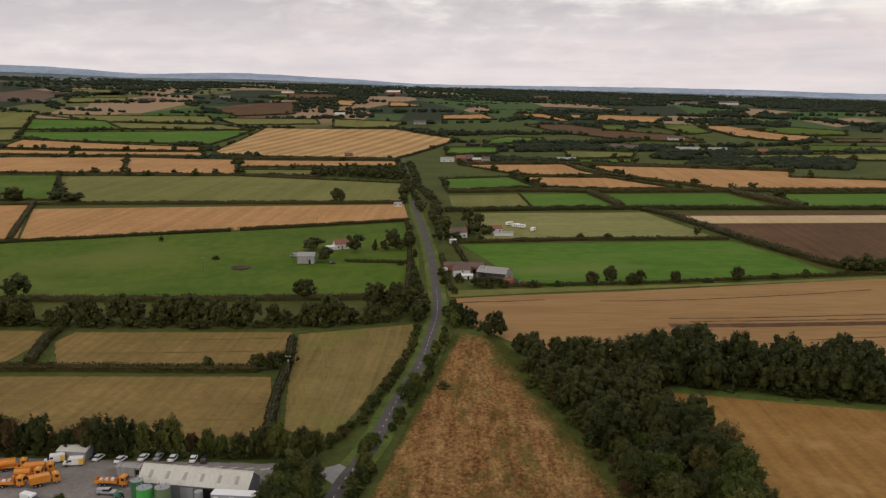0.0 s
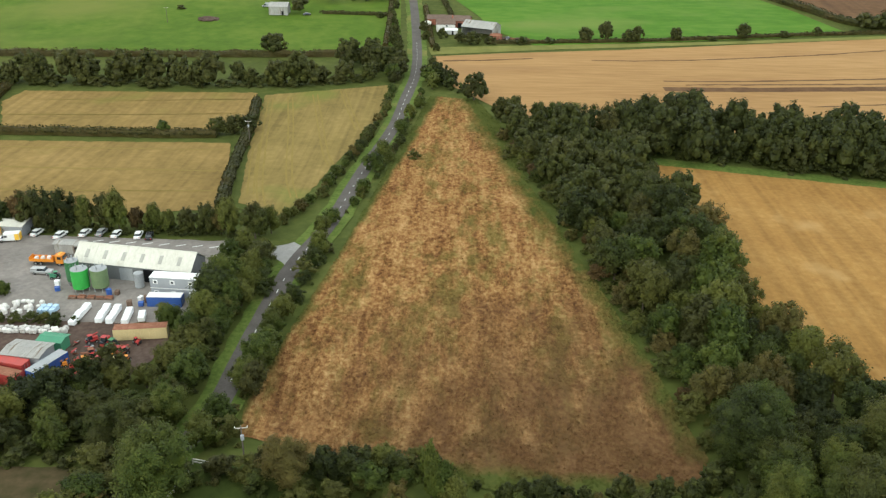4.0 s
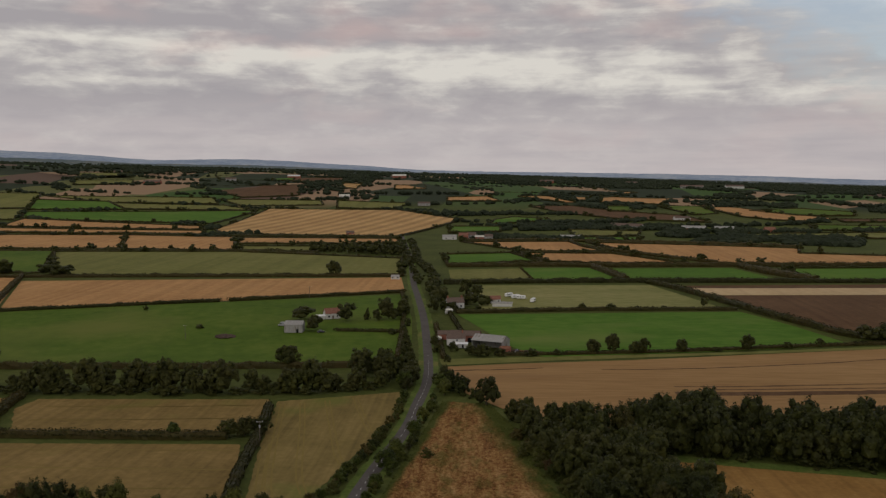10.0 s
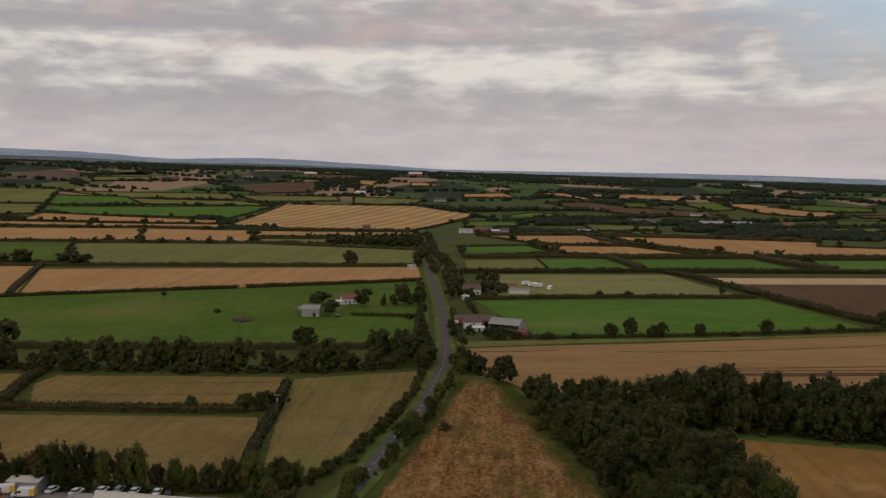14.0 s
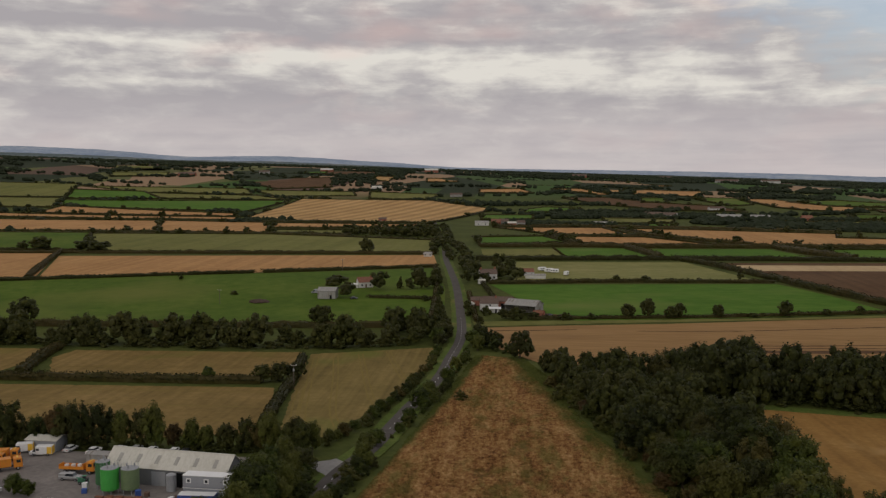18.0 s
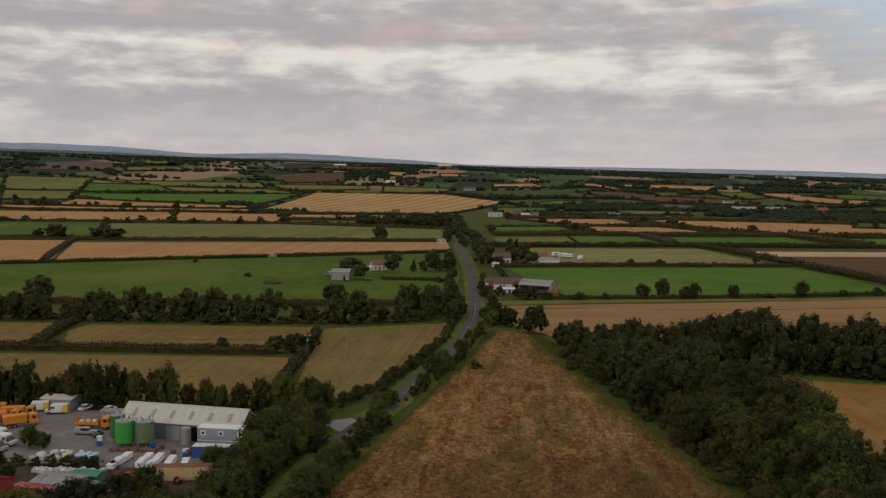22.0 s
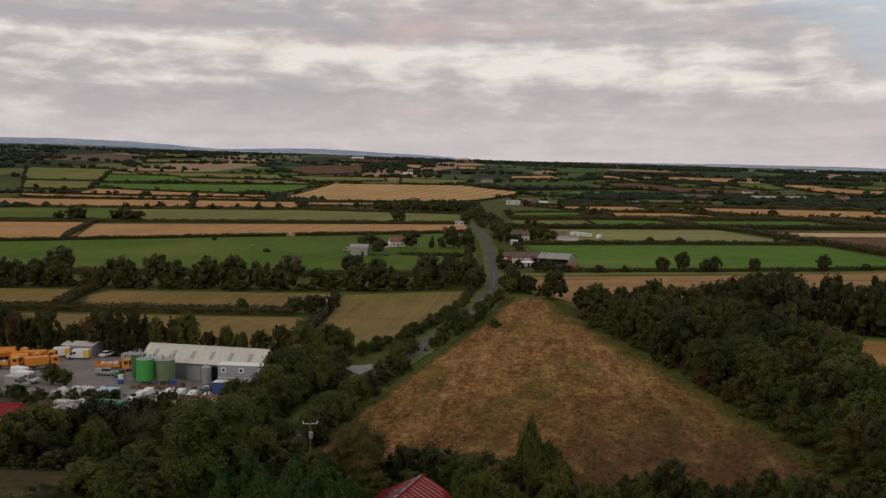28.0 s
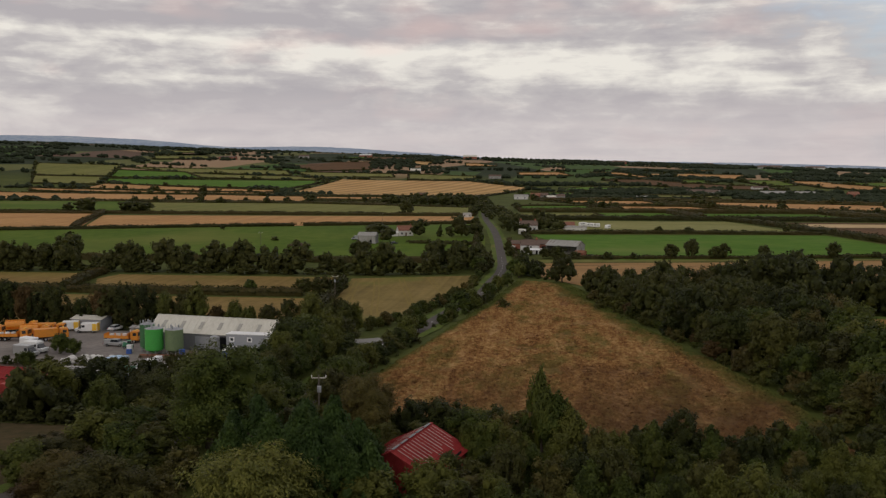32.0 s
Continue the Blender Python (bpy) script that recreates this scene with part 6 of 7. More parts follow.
def lorry(x, y, rot, label, kind="flat", length=8.6, group="orange lorries parked in the yard"):
    """A works lorry: cab in front, a dropside bed, a box or a tank behind."""
    ob = thing("lorry", x, y, rot, label, "lorry", group)
    W = 2.4
    part("chassis", box_bm((length, 0.9, 0.3), (0, 0, 0.75)), M_BLACK, ob)
    cab = part("cab", box_bm((2.0, W, 2.2), (length / 2 - 1.0, 0, 0.65), 0.12, taper=(0.9, 0.96), shift=-0.1), M_ORANGE, ob)
    part("windscreen", box_bm((0.08, W * 0.84, 0.85), (length / 2 - 0.09, 0, 1.75)), M_GLASS, cab)
    part("light_bar", box_bm((0.35, W * 0.7, 0.16), (length / 2 - 1.1, 0, 2.86), 0.03), M_YELLOW, cab)
    for s in (-1, 1):
        part("side_window", box_bm((0.9, 0.05, 0.7), (length / 2 - 0.95, s * W / 2 * 0.985, 1.8)), M_GLASS, cab)
        part("headlight", box_bm((0.06, 0.34, 0.22), (length / 2 + 0.01, s * 0.85, 0.95)), M_LAMP, cab)
        for dx in (length / 2 - 1.1, -length * 0.18, -length * 0.33):
            add_wheel(ob, dx, s * (W / 2 - 0.2), 0.48, 0.32)
    bl = length - 2.5
    bx = -length / 2 + bl / 2
    if kind == "flat":
        part("bed", box_bm((bl, W, 0.14), (bx, 0, 1.08)), M_ORANGE, ob)
        for s in (-1, 1):
            part("dropside", box_bm((bl, 0.07, 0.55), (bx, s * (W / 2 - 0.04), 1.22)), M_ORANGE, ob)
        part("tailboard", box_bm((0.08, W, 0.9), (bx - bl / 2 + 0.05, 0, 1.22)), M_ORANGE, ob)
        part("headboard", box_bm((0.1, W, 1.2), (bx + bl / 2 - 0.08, 0, 1.22)), M_ORANGE, ob)
        for k in range(3):
            part("load", box_bm((0.9, 0.9, 0.8), (bx - bl * 0.25 + k * bl * 0.24, 0.25 * (k - 1), 1.22), 0.12), M_BAG, ob)
    elif kind == "box":
        part("box_body", box_bm((bl, W, 1.9), (bx, 0, 1.05), 0.05), M_ORANGE, ob)
        for k in range(4):
            for s in (-1, 1):
                bm = box_bm((0.05, 0.3, 1.5), (0, 0, -0.75))
                bmesh.ops.transform(bm, matrix=Matrix.Translation((bx - bl / 2 - 0.02, s * (0.2 + 0.28 * k), 2.1)) @ Matrix.Rotation(s * 0.7, 4, "X") @ Matrix.Diagonal((1, 0.55, 0.55, 1)), verts=bm.verts)
                part("chevron", bm, M_REDM if k % 2 else M_ORANGE, ob)
    else:
        part("bed", box_bm((bl, W, 0.14), (bx, 0, 1.08)), M_ORANGE, ob)
        part("tank", cyl_bm(0.95, bl * 0.8, (bx, 0, 2.05), 16, "x"), M_ORANGE, ob)
        part("crane_arm", box_bm((bl * 0.8, 0.3, 0.3), (bx, 0.3, 3.0), 0.05), M_ORANGE, ob)
        part("locker", box_bm((bl * 0.4, W, 0.5), (bx - bl * 0.2, 0, 0.5)), M_BLACK, ob)
    return ob


def container(x, y, rot, m, label, L=6.06, H=2.6, roof_m=None, ribs=True):
    """A steel shipping container with corrugated sides and end doors."""
    ob = thing("shipping_container", x, y, rot, label, "container")
    W = 2.44
    part("body", box_bm((L - 0.1, W - 0.1, H - 0.1), (0, 0, 0.05)), m, ob)
    if ribs:
        n = int(L / 0.56)
        for s in (-1, 1):
            bm = bmesh.new()
            for k in range(n):
                box_bm((0.26, 0.07, H - 0.3), (-L / 2 + L * (k + 0.5) / n, s * (W / 2 - 0.04), 0.15), 0, bm)
            part("corrugation", bm, m, ob)
    for sx in (-1, 1):
        for sy in (-1, 1):
            part("corner_post", box_bm((0.16, 0.16, H), (sx * (L / 2 - 0.08), sy * (W / 2 - 0.08), 0)), m, ob)
    part("roof_sheet", box_bm((L - 0.02, W - 0.02, 0.05), (0, 0, H - 0.03)), roof_m or m, ob)
    for s in (-1, 1):
        d = part("door", box_bm((0.06, W / 2 - 0.12, H - 0.3), (L / 2 - 0.02, s * W / 4, 0.15)), m, ob)
        part("lock_bar", cyl_bm(0.03, H - 0.4, (L / 2 + 0.04, s * W / 6, H / 2), 8), M_GREYM, d)
    return ob


def silo(x, y, r, h, m, label, legs=True):
    """A round bulk tank on legs with a cone below and pipes on its lid."""
    ob = thing("storage_tank", x, y, 0, label, "tank", "green storage tanks in the yard")
    low = 1.1 if legs else 0.1
    bm = cyl_bm(r, h - low - 0.3, (0, 0, low + (h - low - 0.3) / 2), 28)
    part("shell", bm, m, ob, smooth=False)
    for k in range(3):
        part("hoop", cyl_bm(r + 0.03, 0.08, (0, 0, low + 0.4 + k * (h - low - 1) / 2), 28), m, ob)
    part("lid", cyl_bm(r, 0.35, (0, 0, h - 0.13), 28, r2=r * 0.35), M_GREYM, ob)
    if legs:
        part("cone", cyl_bm(0.4, low * 0.75, (0, 0, low - low * 0.37), 20, r2=r * 0.98), m, ob)
        for k in range(6):
            a = k * math.pi / 3
            part("leg", cyl_bm(0.08, low + 0.2, (r * 0.9 * math.cos(a), r * 0.9 * math.sin(a), (low + 0.2) / 2), 8), M_GREYM, ob)
        for k in range(3):
            a = k * 2.1 + x
            part("vent", cyl_bm(0.16, 0.7, (r * 0.5 * math.cos(a), r * 0.5 * math.sin(a), h + 0.25), 10), M_GREYM, ob)
        bm = bmesh.new()
        for k in range(14):
            a = 2 * math.pi * k / 14
            cyl_bm(0.025, 0.9, (r * 0.96 * math.cos(a), r * 0.96 * math.sin(a), h + 0.2), 6, bm=bm)
        part("handrail", bm, M_GREYM, ob)
    return ob


def machine(x, y, rot, m, label, big=1.0, arm=True):
    """A farm or building machine: chassis, cab, bonnet, four fat tyres, a lifting arm."""
    ob = thing("farm_machine", x, y, rot, label, "machine", "machines in the mud yard")
    b = big
    part("chassis", box_bm((3.2 * b, 1.1 * b, 0.6 * b), (0, 0, 0.5 * b), 0.06), m, ob)
    part("bonnet", box_bm((1.4 * b, 0.9 * b, 0.6 * b), (0.85 * b, 0, 1.1 * b), 0.08), m, ob)
    cab = part("cab", box_bm((1.1 * b, 1.1 * b, 1.2 * b), (-0.3 * b, 0, 1.1 * b), 0.06, taper=(0.9, 0.9)), M_GLASS, ob)
    part("cab_roof", box_bm((1.25 * b, 1.2 * b, 0.12 * b), (-0.3 * b, 0, 2.3 * b), 0.04), m, cab)
    part("seat_guard", box_bm((0.5 * b, 1.0 * b, 0.5 * b), (-1.25 * b, 0, 1.1 * b), 0.05), M_BLACK, ob)
    for s in (-1, 1):
        add_wheel(ob, 1.05 * b, s * 0.72 * b, 0.42 * b, 0.3 * b)
        add_wheel(ob, -0.95 * b, s * 0.75 * b, 0.6 * b, 0.4 * b)
    if arm:
        bm = box_bm((2.6 * b, 0.24 * b, 0.26 * b), (0, 0, 0))
        bmesh.ops.transform(bm, matrix=Matrix.Translation((0.7 * b, 0.62 * b, 1.7 * b)) @ Matrix.Rotation(-0.35, 4, "Y"), verts=bm.verts)
        part("lifting_arm", bm, m, ob)
        part("fork_carriage", box_bm((0.15 * b, 1.2 * b, 0.7 * b), (2.0 * b, 0.2 * b, 0.9 * b)), M_BLACK, ob)
    return ob


def bag_mesh(seed):
    rng = random.Random(seed)
    bm = box_bm((1.0, 1.0, 0.9), (0, 0, 0), 0.18, taper=(0.86, 0.9))
    bmesh.ops.subdivide_edges(bm, edges=bm.edges[:], cuts=1, use_grid_fill=True)
    for v in bm.verts:
        v.co += Vector((rng.uniform(-0.05, 0.05), rng.uniform(-0.05, 0.05), rng.uniform(-0.04, 0.04) if v.co.z > 0.1 else 0))
    me = bpy.data.meshes.new("bulk_bag")
    bm.to_mesh(me)
    bm.free()
    me.materials.append(M_BAG)
    return me


# ---- the works yard ----
gable_house("warehouse", -80.8, 197.8, -8.5, 29.6, 8.4, 4.0, 7.0, M_CLAD, M_ROOFW, "long warehouse with a white sheet roof and grey walls", "warehouse", ribs=15,
            rooflights=[(-1, -12 + 4.7 * k) for k in range(6)], doors=[(-1, 4.5, 3.0, 3.4, M_DARK), (-1, -1.5, 3.4, 3.3, M_GREYM), (-1, 9.5, 1.0, 2.1, M_DARK)], windows=[(-1, 12.5, 1.2, 1.0, 1.3)])
gable_house("store_shed", -122, 219.2, -4, 8.2, 5.4, 3.0, 3.5, M_CABIN, M_ROOFW, "pale grey store shed with a flat white roof", "shed", ribs=8, doors=[(-1, 1.5, 2.4, 2.3, M_GREYM)])
gable_house("store_shed", -102.3, 208.6, -5, 7.4, 2.8, 2.6, 2.85, M_SHEET, M_SHEET, "low grey corrugated sheet store with a dark door", "shed", ribs=12, doors=[(-1, 2.2, 1.0, 2.0, M_DARK)])


def site_cabin(x, y, z, rot, L, label):
    ob = thing("site_cabin", x, y, rot, label, "cabin", "stacked site cabins", z=z)
    part("body", box_bm((L, 3.0, 2.55), (0, 0, 0.05), 0.04), M_CABIN, ob)
    part("roof", box_bm((L + 0.12, 3.12, 0.12), (0, 0, 2.58)), M_WHITE, ob)
    for k in (-0.38, -0.02, 0.37):
        w = part("window", box_bm((1.1, 0.1, 1.0), (k * L, -1.52, 1.05)), M_WHITE, ob)
        part("pane", box_bm((0.6, 0.06, 0.6), (k * L, -1.57, 1.25)), M_GLASS, w)
    for k in range(6):
        part("panel_joint", box_bm((0.06, 0.04, 2.5), (-L / 2 + L * k / 5 if 0 < k < 5 else (-L / 2 + 0.05 if k == 0 else L / 2 - 0.05), -1.52, 0.05)), M_GREYM, ob)
    return ob


site_cabin(-68.8, 187.0, 0, -4, 11, "lower grey site cabin with white-framed windows")
site_cabin(-68.8, 187.0, 2.72, -4, 11, "upper grey site cabin with white-framed windows")
container(-70.2, 183.0, 1, M_BLUE, "blue steel container with a white roof", 7.8, 2.5, M_WHITE)
silo(-91.6, 188.6, 1.95, 6.0, M_GREENP, "bright green round storage tank on legs")
silo(-87.4, 189.4, 1.95, 5.8, M_GREENG, "weathered grey-green round storage tank on legs")
silo(-94.6, 191.8, 1.6, 6.4, M_GREEND, "dark green round storage tank on legs")
silo(-78.9, 191.0, 1.05, 4.0, M_GREYM, "grey upright round tank beside the warehouse", legs=False)
lorry(-105.0, 201.6, -2, "orange dropside lorry loaded with pale bags", "flat")
car(-104.4, 196.4, -4, M_SILVER, "silver pickup with a covered load bed", 5.2, 1.75, True)
machine(-100.3, 194.2, 200, M_GREENS, "small green forklift truck", 0.75)
for c_x, c_y, c_rot, c_m, c_label in ((-115.2, 218.0, 78, M_WHITE, "white estate car parked by the trees"), (-108.6, 216.8, 76, M_WHITE, "white car parked by the trees"), (-102.7, 218.4, 82, M_WHITE, "white car parked by the trees"), (-98.6, 219.0, 86, M_SILVER, "grey car parked by the trees"), (-94.2, 218.2, 82, M_WHITE, "white car parked by the trees"), (-88.4, 217.8, 96, M_WHITE, "white car parked by the trees"), (-85.4, 217.4, 100, M_BLACK, "black car parked by the trees"), (-121.5, 172.5, 15, M_BLACK, "dark car at the yard's edge")):
    car(c_x, c_y, c_rot, c_m, c_label)
for k in range(9):
    b_line = thing("bay_line", -98 + 4.4 * k, 215.0 - 0.3 * k, 24, "white painted parking bay line on the yard", "marking", "parking bay lines")
    part("paint_strip", box_bm((2.6, 0.35, 0.012), (0, 0, 0.012)), M_PAINT, b_line)
van(-120.5, 213.8, 190, "white van with yellow rear marking", M_YELLOW)
van(-126.6, 215.6, 200, "white van with yellow rear marking", M_YELLOW)
van(-118.0, 187.0, -16, "white panel van parked near shrubs", None, M_WHITE)
van(-121.5, 191.0, -20, "white panel van parked near shrubs", None, M_WHITE)
van(-117.6, 182.6, -12, "silver white panel van parked near shrubs", None, M_SILVER)
lorry(-127.5, 208.5, 15, "orange lorry with an orange box body", "box", 8.0)
lorry(-131.5, 200.0, 8, "orange dropside works lorry", "flat", 8.0)
lorry(-122.8, 201.5, 35, "orange lorry with a chevron-marked box body", "box", 7.6)
lorry(-136.0, 210.5, 20, "orange tanker lorry with a crane arm", "tank", 8.2)
lorry(-129.0, 205.0, 12, "orange tanker lorry with a crane arm", "tank", 7.6)
lorry(-140.0, 203.0, 10, "orange dropside works lorry", "flat", 8.0)
for k, (p_x, p_y, p_l) in enumerate(((-87.3, 176.7, 8.4), (-82.4, 177.4, 7.0), (-79.9, 177.0, 6.8), (-76.7, 176.5, 5.6), (-73.4, 176.4, 3.2))):
    w_stack = thing("wrapped_stack", p_x, p_y, 90 + (-4, 3, 2, 6, 12)[k], "long pallet stack wrapped in white plastic", "pallet stack", "white wrapped stacks")
    n_pack = max(2, round(p_l / 1.7))
    for j in range(n_pack):
        part("wrapped_pack", box_bm((p_l / n_pack - 0.06, 1.5, 1.05 + 0.12 * ((j * 7 + k) % 3)), (-p_l / 2 + p_l * (j + 0.5) / n_pack, 0, 0.14), 0.08), M_WRAP, w_stack)
        part("pallet", box_bm((p_l / n_pack - 0.1, 1.3, 0.13), (-p_l / 2 + p_l * (j + 0.5) / n_pack, 0, 0.0)), M_TIMBER, w_stack)
r_yard = random.Random(9)
for k in range(6):
    s_pal = thing("wrapped_pallet", -96.4 + 1.35 * (k % 3), 177.4 + 1.7 * (k // 3), r_yard.uniform(-12, 12), "pallet of goods wrapped in pale blue plastic", "pallet", "blue wrapped pallets")
    part("wrapped_pack", box_bm((1.1, 1.3, 1.15 + 0.25 * r_yard.random()), (0, 0, 0.14), 0.08), M_WRAPB, s_pal)
    part("pallet", box_bm((1.15, 1.2, 0.13)), M_TIMBER, s_pal)
BAGS = [bag_mesh(k) for k in range(5)]
for k in range(64):
    if k < 34:
        b_x, b_y = r_yard.uniform(-106.5, -98), r_yard.uniform(176.8, 182.5)
    else:
        b_x, b_y = -101.8 + (k - 34) % 15 * 0.98 + r_yard.uniform(-0.2, 0.2), 169.6 + (k - 34) // 15 * 1.2 + r_yard.uniform(-0.25, 0.25)
    s = r_yard.uniform(0.85, 1.2)
    b_ob = new("bulk_bag", BAGS[k % 5])
    b_x, b_y = lay(b_x, b_y)
    b_ob.matrix_basis = Matrix.LocRotScale((b_x, b_y, terrain(b_x, b_y) + 0.065), Euler((0, 0, r_yard.uniform(0, 3))), (s, s, s * r_yard.uniform(0.85, 1.15)))
    tagged(b_ob, "bulging pale woven bulk bag standing in the yard", "bag", "bulk bags in the yard")
for k in range(5):
    t_ob = thing("timber_stack", -92.3 + 2.1 * k, 184.9, r_yard.uniform(-5, 5), "low stack of dark brown timber and blocks", "timber stack", "timber stacks before the tanks")
    for j in range(4):
        part("plank", box_bm((1.9, 0.28, 0.22), (r_yard.uniform(-0.1, 0.1), -0.5 + 0.33 * j, 0.0), 0.01), M_TIMBER, t_ob)
        part("plank", box_bm((1.8, 0.28, 0.22), (r_yard.uniform(-0.1, 0.1), -0.5 + 0.33 * j, 0.222), 0.01), M_TIMBER, t_ob)
        if (j + k) % 3:
            part("plank", box_bm((1.7, 0.28, 0.2), (r_yard.uniform(-0.1, 0.1), -0.5 + 0.33 * j, 0.444), 0.01), M_RUST, t_ob)
for k, (d_x, d_y) in enumerate(((-75.6, 182.2), (-74.9, 184.1), (-76.5, 184.6), (-84.5, 186.6), (-82.8, 187.1), (-98.0, 190.2), (-97.2, 188.2), (-78.0, 181.6))):
    d_ob = thing("crate", d_x, d_y, r_yard.uniform(0, 90), ("dark blue stacked plastic crates", "dark wooden crate on the yard", "pale goods crate on the yard")[k % 3], "crate", "crates and boxes in the yard")
    part("crate_body", box_bm((1.1, 0.9, 0.9 + 0.6 * (k % 2)), (0, 0, 0), 0.03), (M_BLUE, M_TIMBER, M_WHITE)[k % 3], d_ob)
    part("crate_lid", box_bm((1.16, 0.96, 0.08), (0, 0, 0.92 + 0.6 * (k % 2))), (M_BLUE, M_TIMBER, M_WHITE)[k % 3], d_ob)
row([(-118, 174.8), (-104, 174.5), (-88, 174.3)], 3.2, ["bush"], 2.2, 3.4, 41, "shrubs between the two yards", 0.5)
for b_x, b_y, b_h in ((-112, 186.5, 4.5), (-108.5, 185.5, 3.6), (-111, 172.0, 3.4), (-104.5, 165.5, 3.0), (-67.6, 176, 4.5), (-66, 173, 5.5)):
    tree("ash", b_x, b_y, b_h, b_h * 1.2, r_yard, "shrubs between the two yards")

# ---- the machinery yard ----
gable_house("open_shed", -90.6, 158.9, -8, 8.2, 5.4, 2.8, 3.2, M_GREYM, M_SHEET, "grey sheet-roofed open shed", "shed", ribs=12)
gable_house("open_shed", -87.6, 164.0, -8, 5.2, 3.2, 2.4, 2.7, M_GREENS, M_GREENS, "small green sheet-metal shed", "shed", ribs=8)
gable_house("red_shed", -107, 155.5, -6, 14, 8, 2.9, 3.9, M_REDC, M_REDROOF, "low shed with a red sheet roof", "shed", ribs=16)
container(-93.2, 155.2, -14, M_REDC, "red steel shipping container with a faded roof", 9.0)
container(-92.0, 151.2, -16, M_REDC, "faded red steel shipping container", 7.4, 2.6, M_RUST)
container(-97.0, 148.0, -14, M_REDC, "red steel shipping container", 9.0)
container(-85.0, 155.0, 66, M_BLUE, "blue steel shipping container with a grey roof", 8.6, 2.6, M_GREYM)
container(-71.0, 169.0, 9, M_CREAM, "long cream container with a rusty roof", 11.0, 2.7, M_RUST)
for k, (m_x, m_y, m_m, m_l) in enumerate(((-80.6, 166.2, M_REDM, "red telehandler with a black cab"), (-77.4, 165.4, M_REDM, "dark red tractor with fat tyres"), (-76.4, 157.2, M_REDM, "red loader in the machinery yard"), (-78.6, 160.2, M_RUST, "rusty brown dumper in the mud"), (-80.2, 153.2, M_REDM, "red scrapped machine in the mud"), (-84.0, 158.8, M_ORANGE, "orange machine with a raised arm"), (-76.6, 152.0, M_ORANGE, "small orange loader in the mud"), (-73.6, 153.0, M_GREYM, "grey implement in the mud"), (-73.6, 162.0, M_REDM, "red loader in the machinery yard"), (-75.6, 164.0, M_GREEND, "dark green tractor in the mud"), (-81.8, 150.6, M_REDM, "red scrapped machine in the mud"), (-79.0, 155.6, M_REDM, "red tracked machine with lifted arm"))):
    machine(m_x, m_y, (35, 80, 150, 210, 20, 300, 60, 110, 170, 250, 330, 95)[k], m_m, m_l, 0.95 if k % 2 else 0.8, k % 3 != 1)
r_scrap = random.Random(23)
for k in range(20):
    if k < 13:
        m_x, m_y = r_scrap.uniform(-79.5, -70.5), r_scrap.uniform(154.5, 167)
    else:
        m_x, m_y = r_scrap.uniform(-84.5, -76), r_scrap.uniform(150, 157)
    m_m, m_l = ((M_REDT, "bright red farm implement in the mud yard"), (M_ORANGE, "orange compact loader among other machines"), (M_REDM, "dull red scrapped tractor in the mud yard"), (M_RUST, "rusty brown trailer chassis with old tyres"), (M_REDT, "red mower with a folded arm"))[k % 5]
    machine(m_x, m_y, r_scrap.uniform(0, 360), m_m, m_l, r_scrap.uniform(0.55, 0.85), k % 2 == 0)
t_roll = thing("pressure_tank", -72.2, 158.2, -25, "pale lying cylinder tank in the mud yard", "tank")
part("shell", cyl_bm(0.7, 3.0, (0, 0, 0.95), 18, "x"), M_CREAM, t_roll)
for s in (-1, 1):
    part("end_cap", cyl_bm(0.66, 0.3, (s * 1.6, 0, 0.95), 18, "x"), M_CREAM, t_roll)
    part("saddle", box_bm((0.25, 1.1, 0.5), (s * 0.9, 0, 0)), M_GREYM, t_roll)
for k in range(12):
    s_ob = thing("scrap_heap", r_yard.uniform(-84, -71), r_yard.uniform(151, 166), r_yard.uniform(0, 180), "small heap of rusty steel beams and scrap", "scrap", "scrap heaps in the mud yard")
    for j in range(5):
        bm = box_bm((r_yard.uniform(0.8, 2.2), r_yard.uniform(0.1, 0.4), r_yard.uniform(0.1, 0.3)), (0, 0, 0))
        bmesh.ops.transform(bm, matrix=pose(r_yard.uniform(-0.5, 0.5), r_yard.uniform(-0.5, 0.5), 0.02 + 0.16 * j, 0, 0, r_yard.uniform(0, 180)), verts=bm.verts)
        part("scrap_piece", bm, r_yard.choice([M_RUST, M_REDM, M_GREYM, M_TIMBER, M_BLACK]), s_ob)

# ---- the red barn below the pasture ----
barn = gable_house("red_barn", -21.8, 103.3, 76, 11.5, 9.5, 2.9, 5.3, M_REDROOF, M_REDROOF, "old barn with rusty red corrugated roof", "barn", 0.4, ribs=26, doors=[(-1, 2, 3, 3.2, M_DARK)])
for s in (-1, 1):
    b_slope = math.atan2(5.3 - 2.9, 4.75)
    for k in range(14):
        length_b = 2.0 + 0.45 * ((k * 5) % 4) + (0.8 if s < 0 else 0)
        bm = box_bm((0.07 + 0.03 * (k % 3), length_b, 0.04), (5.5 - k * 0.8, s * (0.35 + length_b / 2), 0.075))
        bmesh.ops.transform(bm, matrix=Matrix.Translation((0, 0, 5.3)) @ Matrix.Rotation(-s * b_slope, 4, "X"), verts=bm.verts)
        part("bare_sheet", bm, M_STRIP, barn, "pale bare metal roof strip")
for k in range(5):
    part("ridge_cap", box_bm((1.9, 0.34, 0.1), (-4.6 + 2.3 * k, 0, 5.36)), M_BLACK, barn, "dark broken ridge capping")


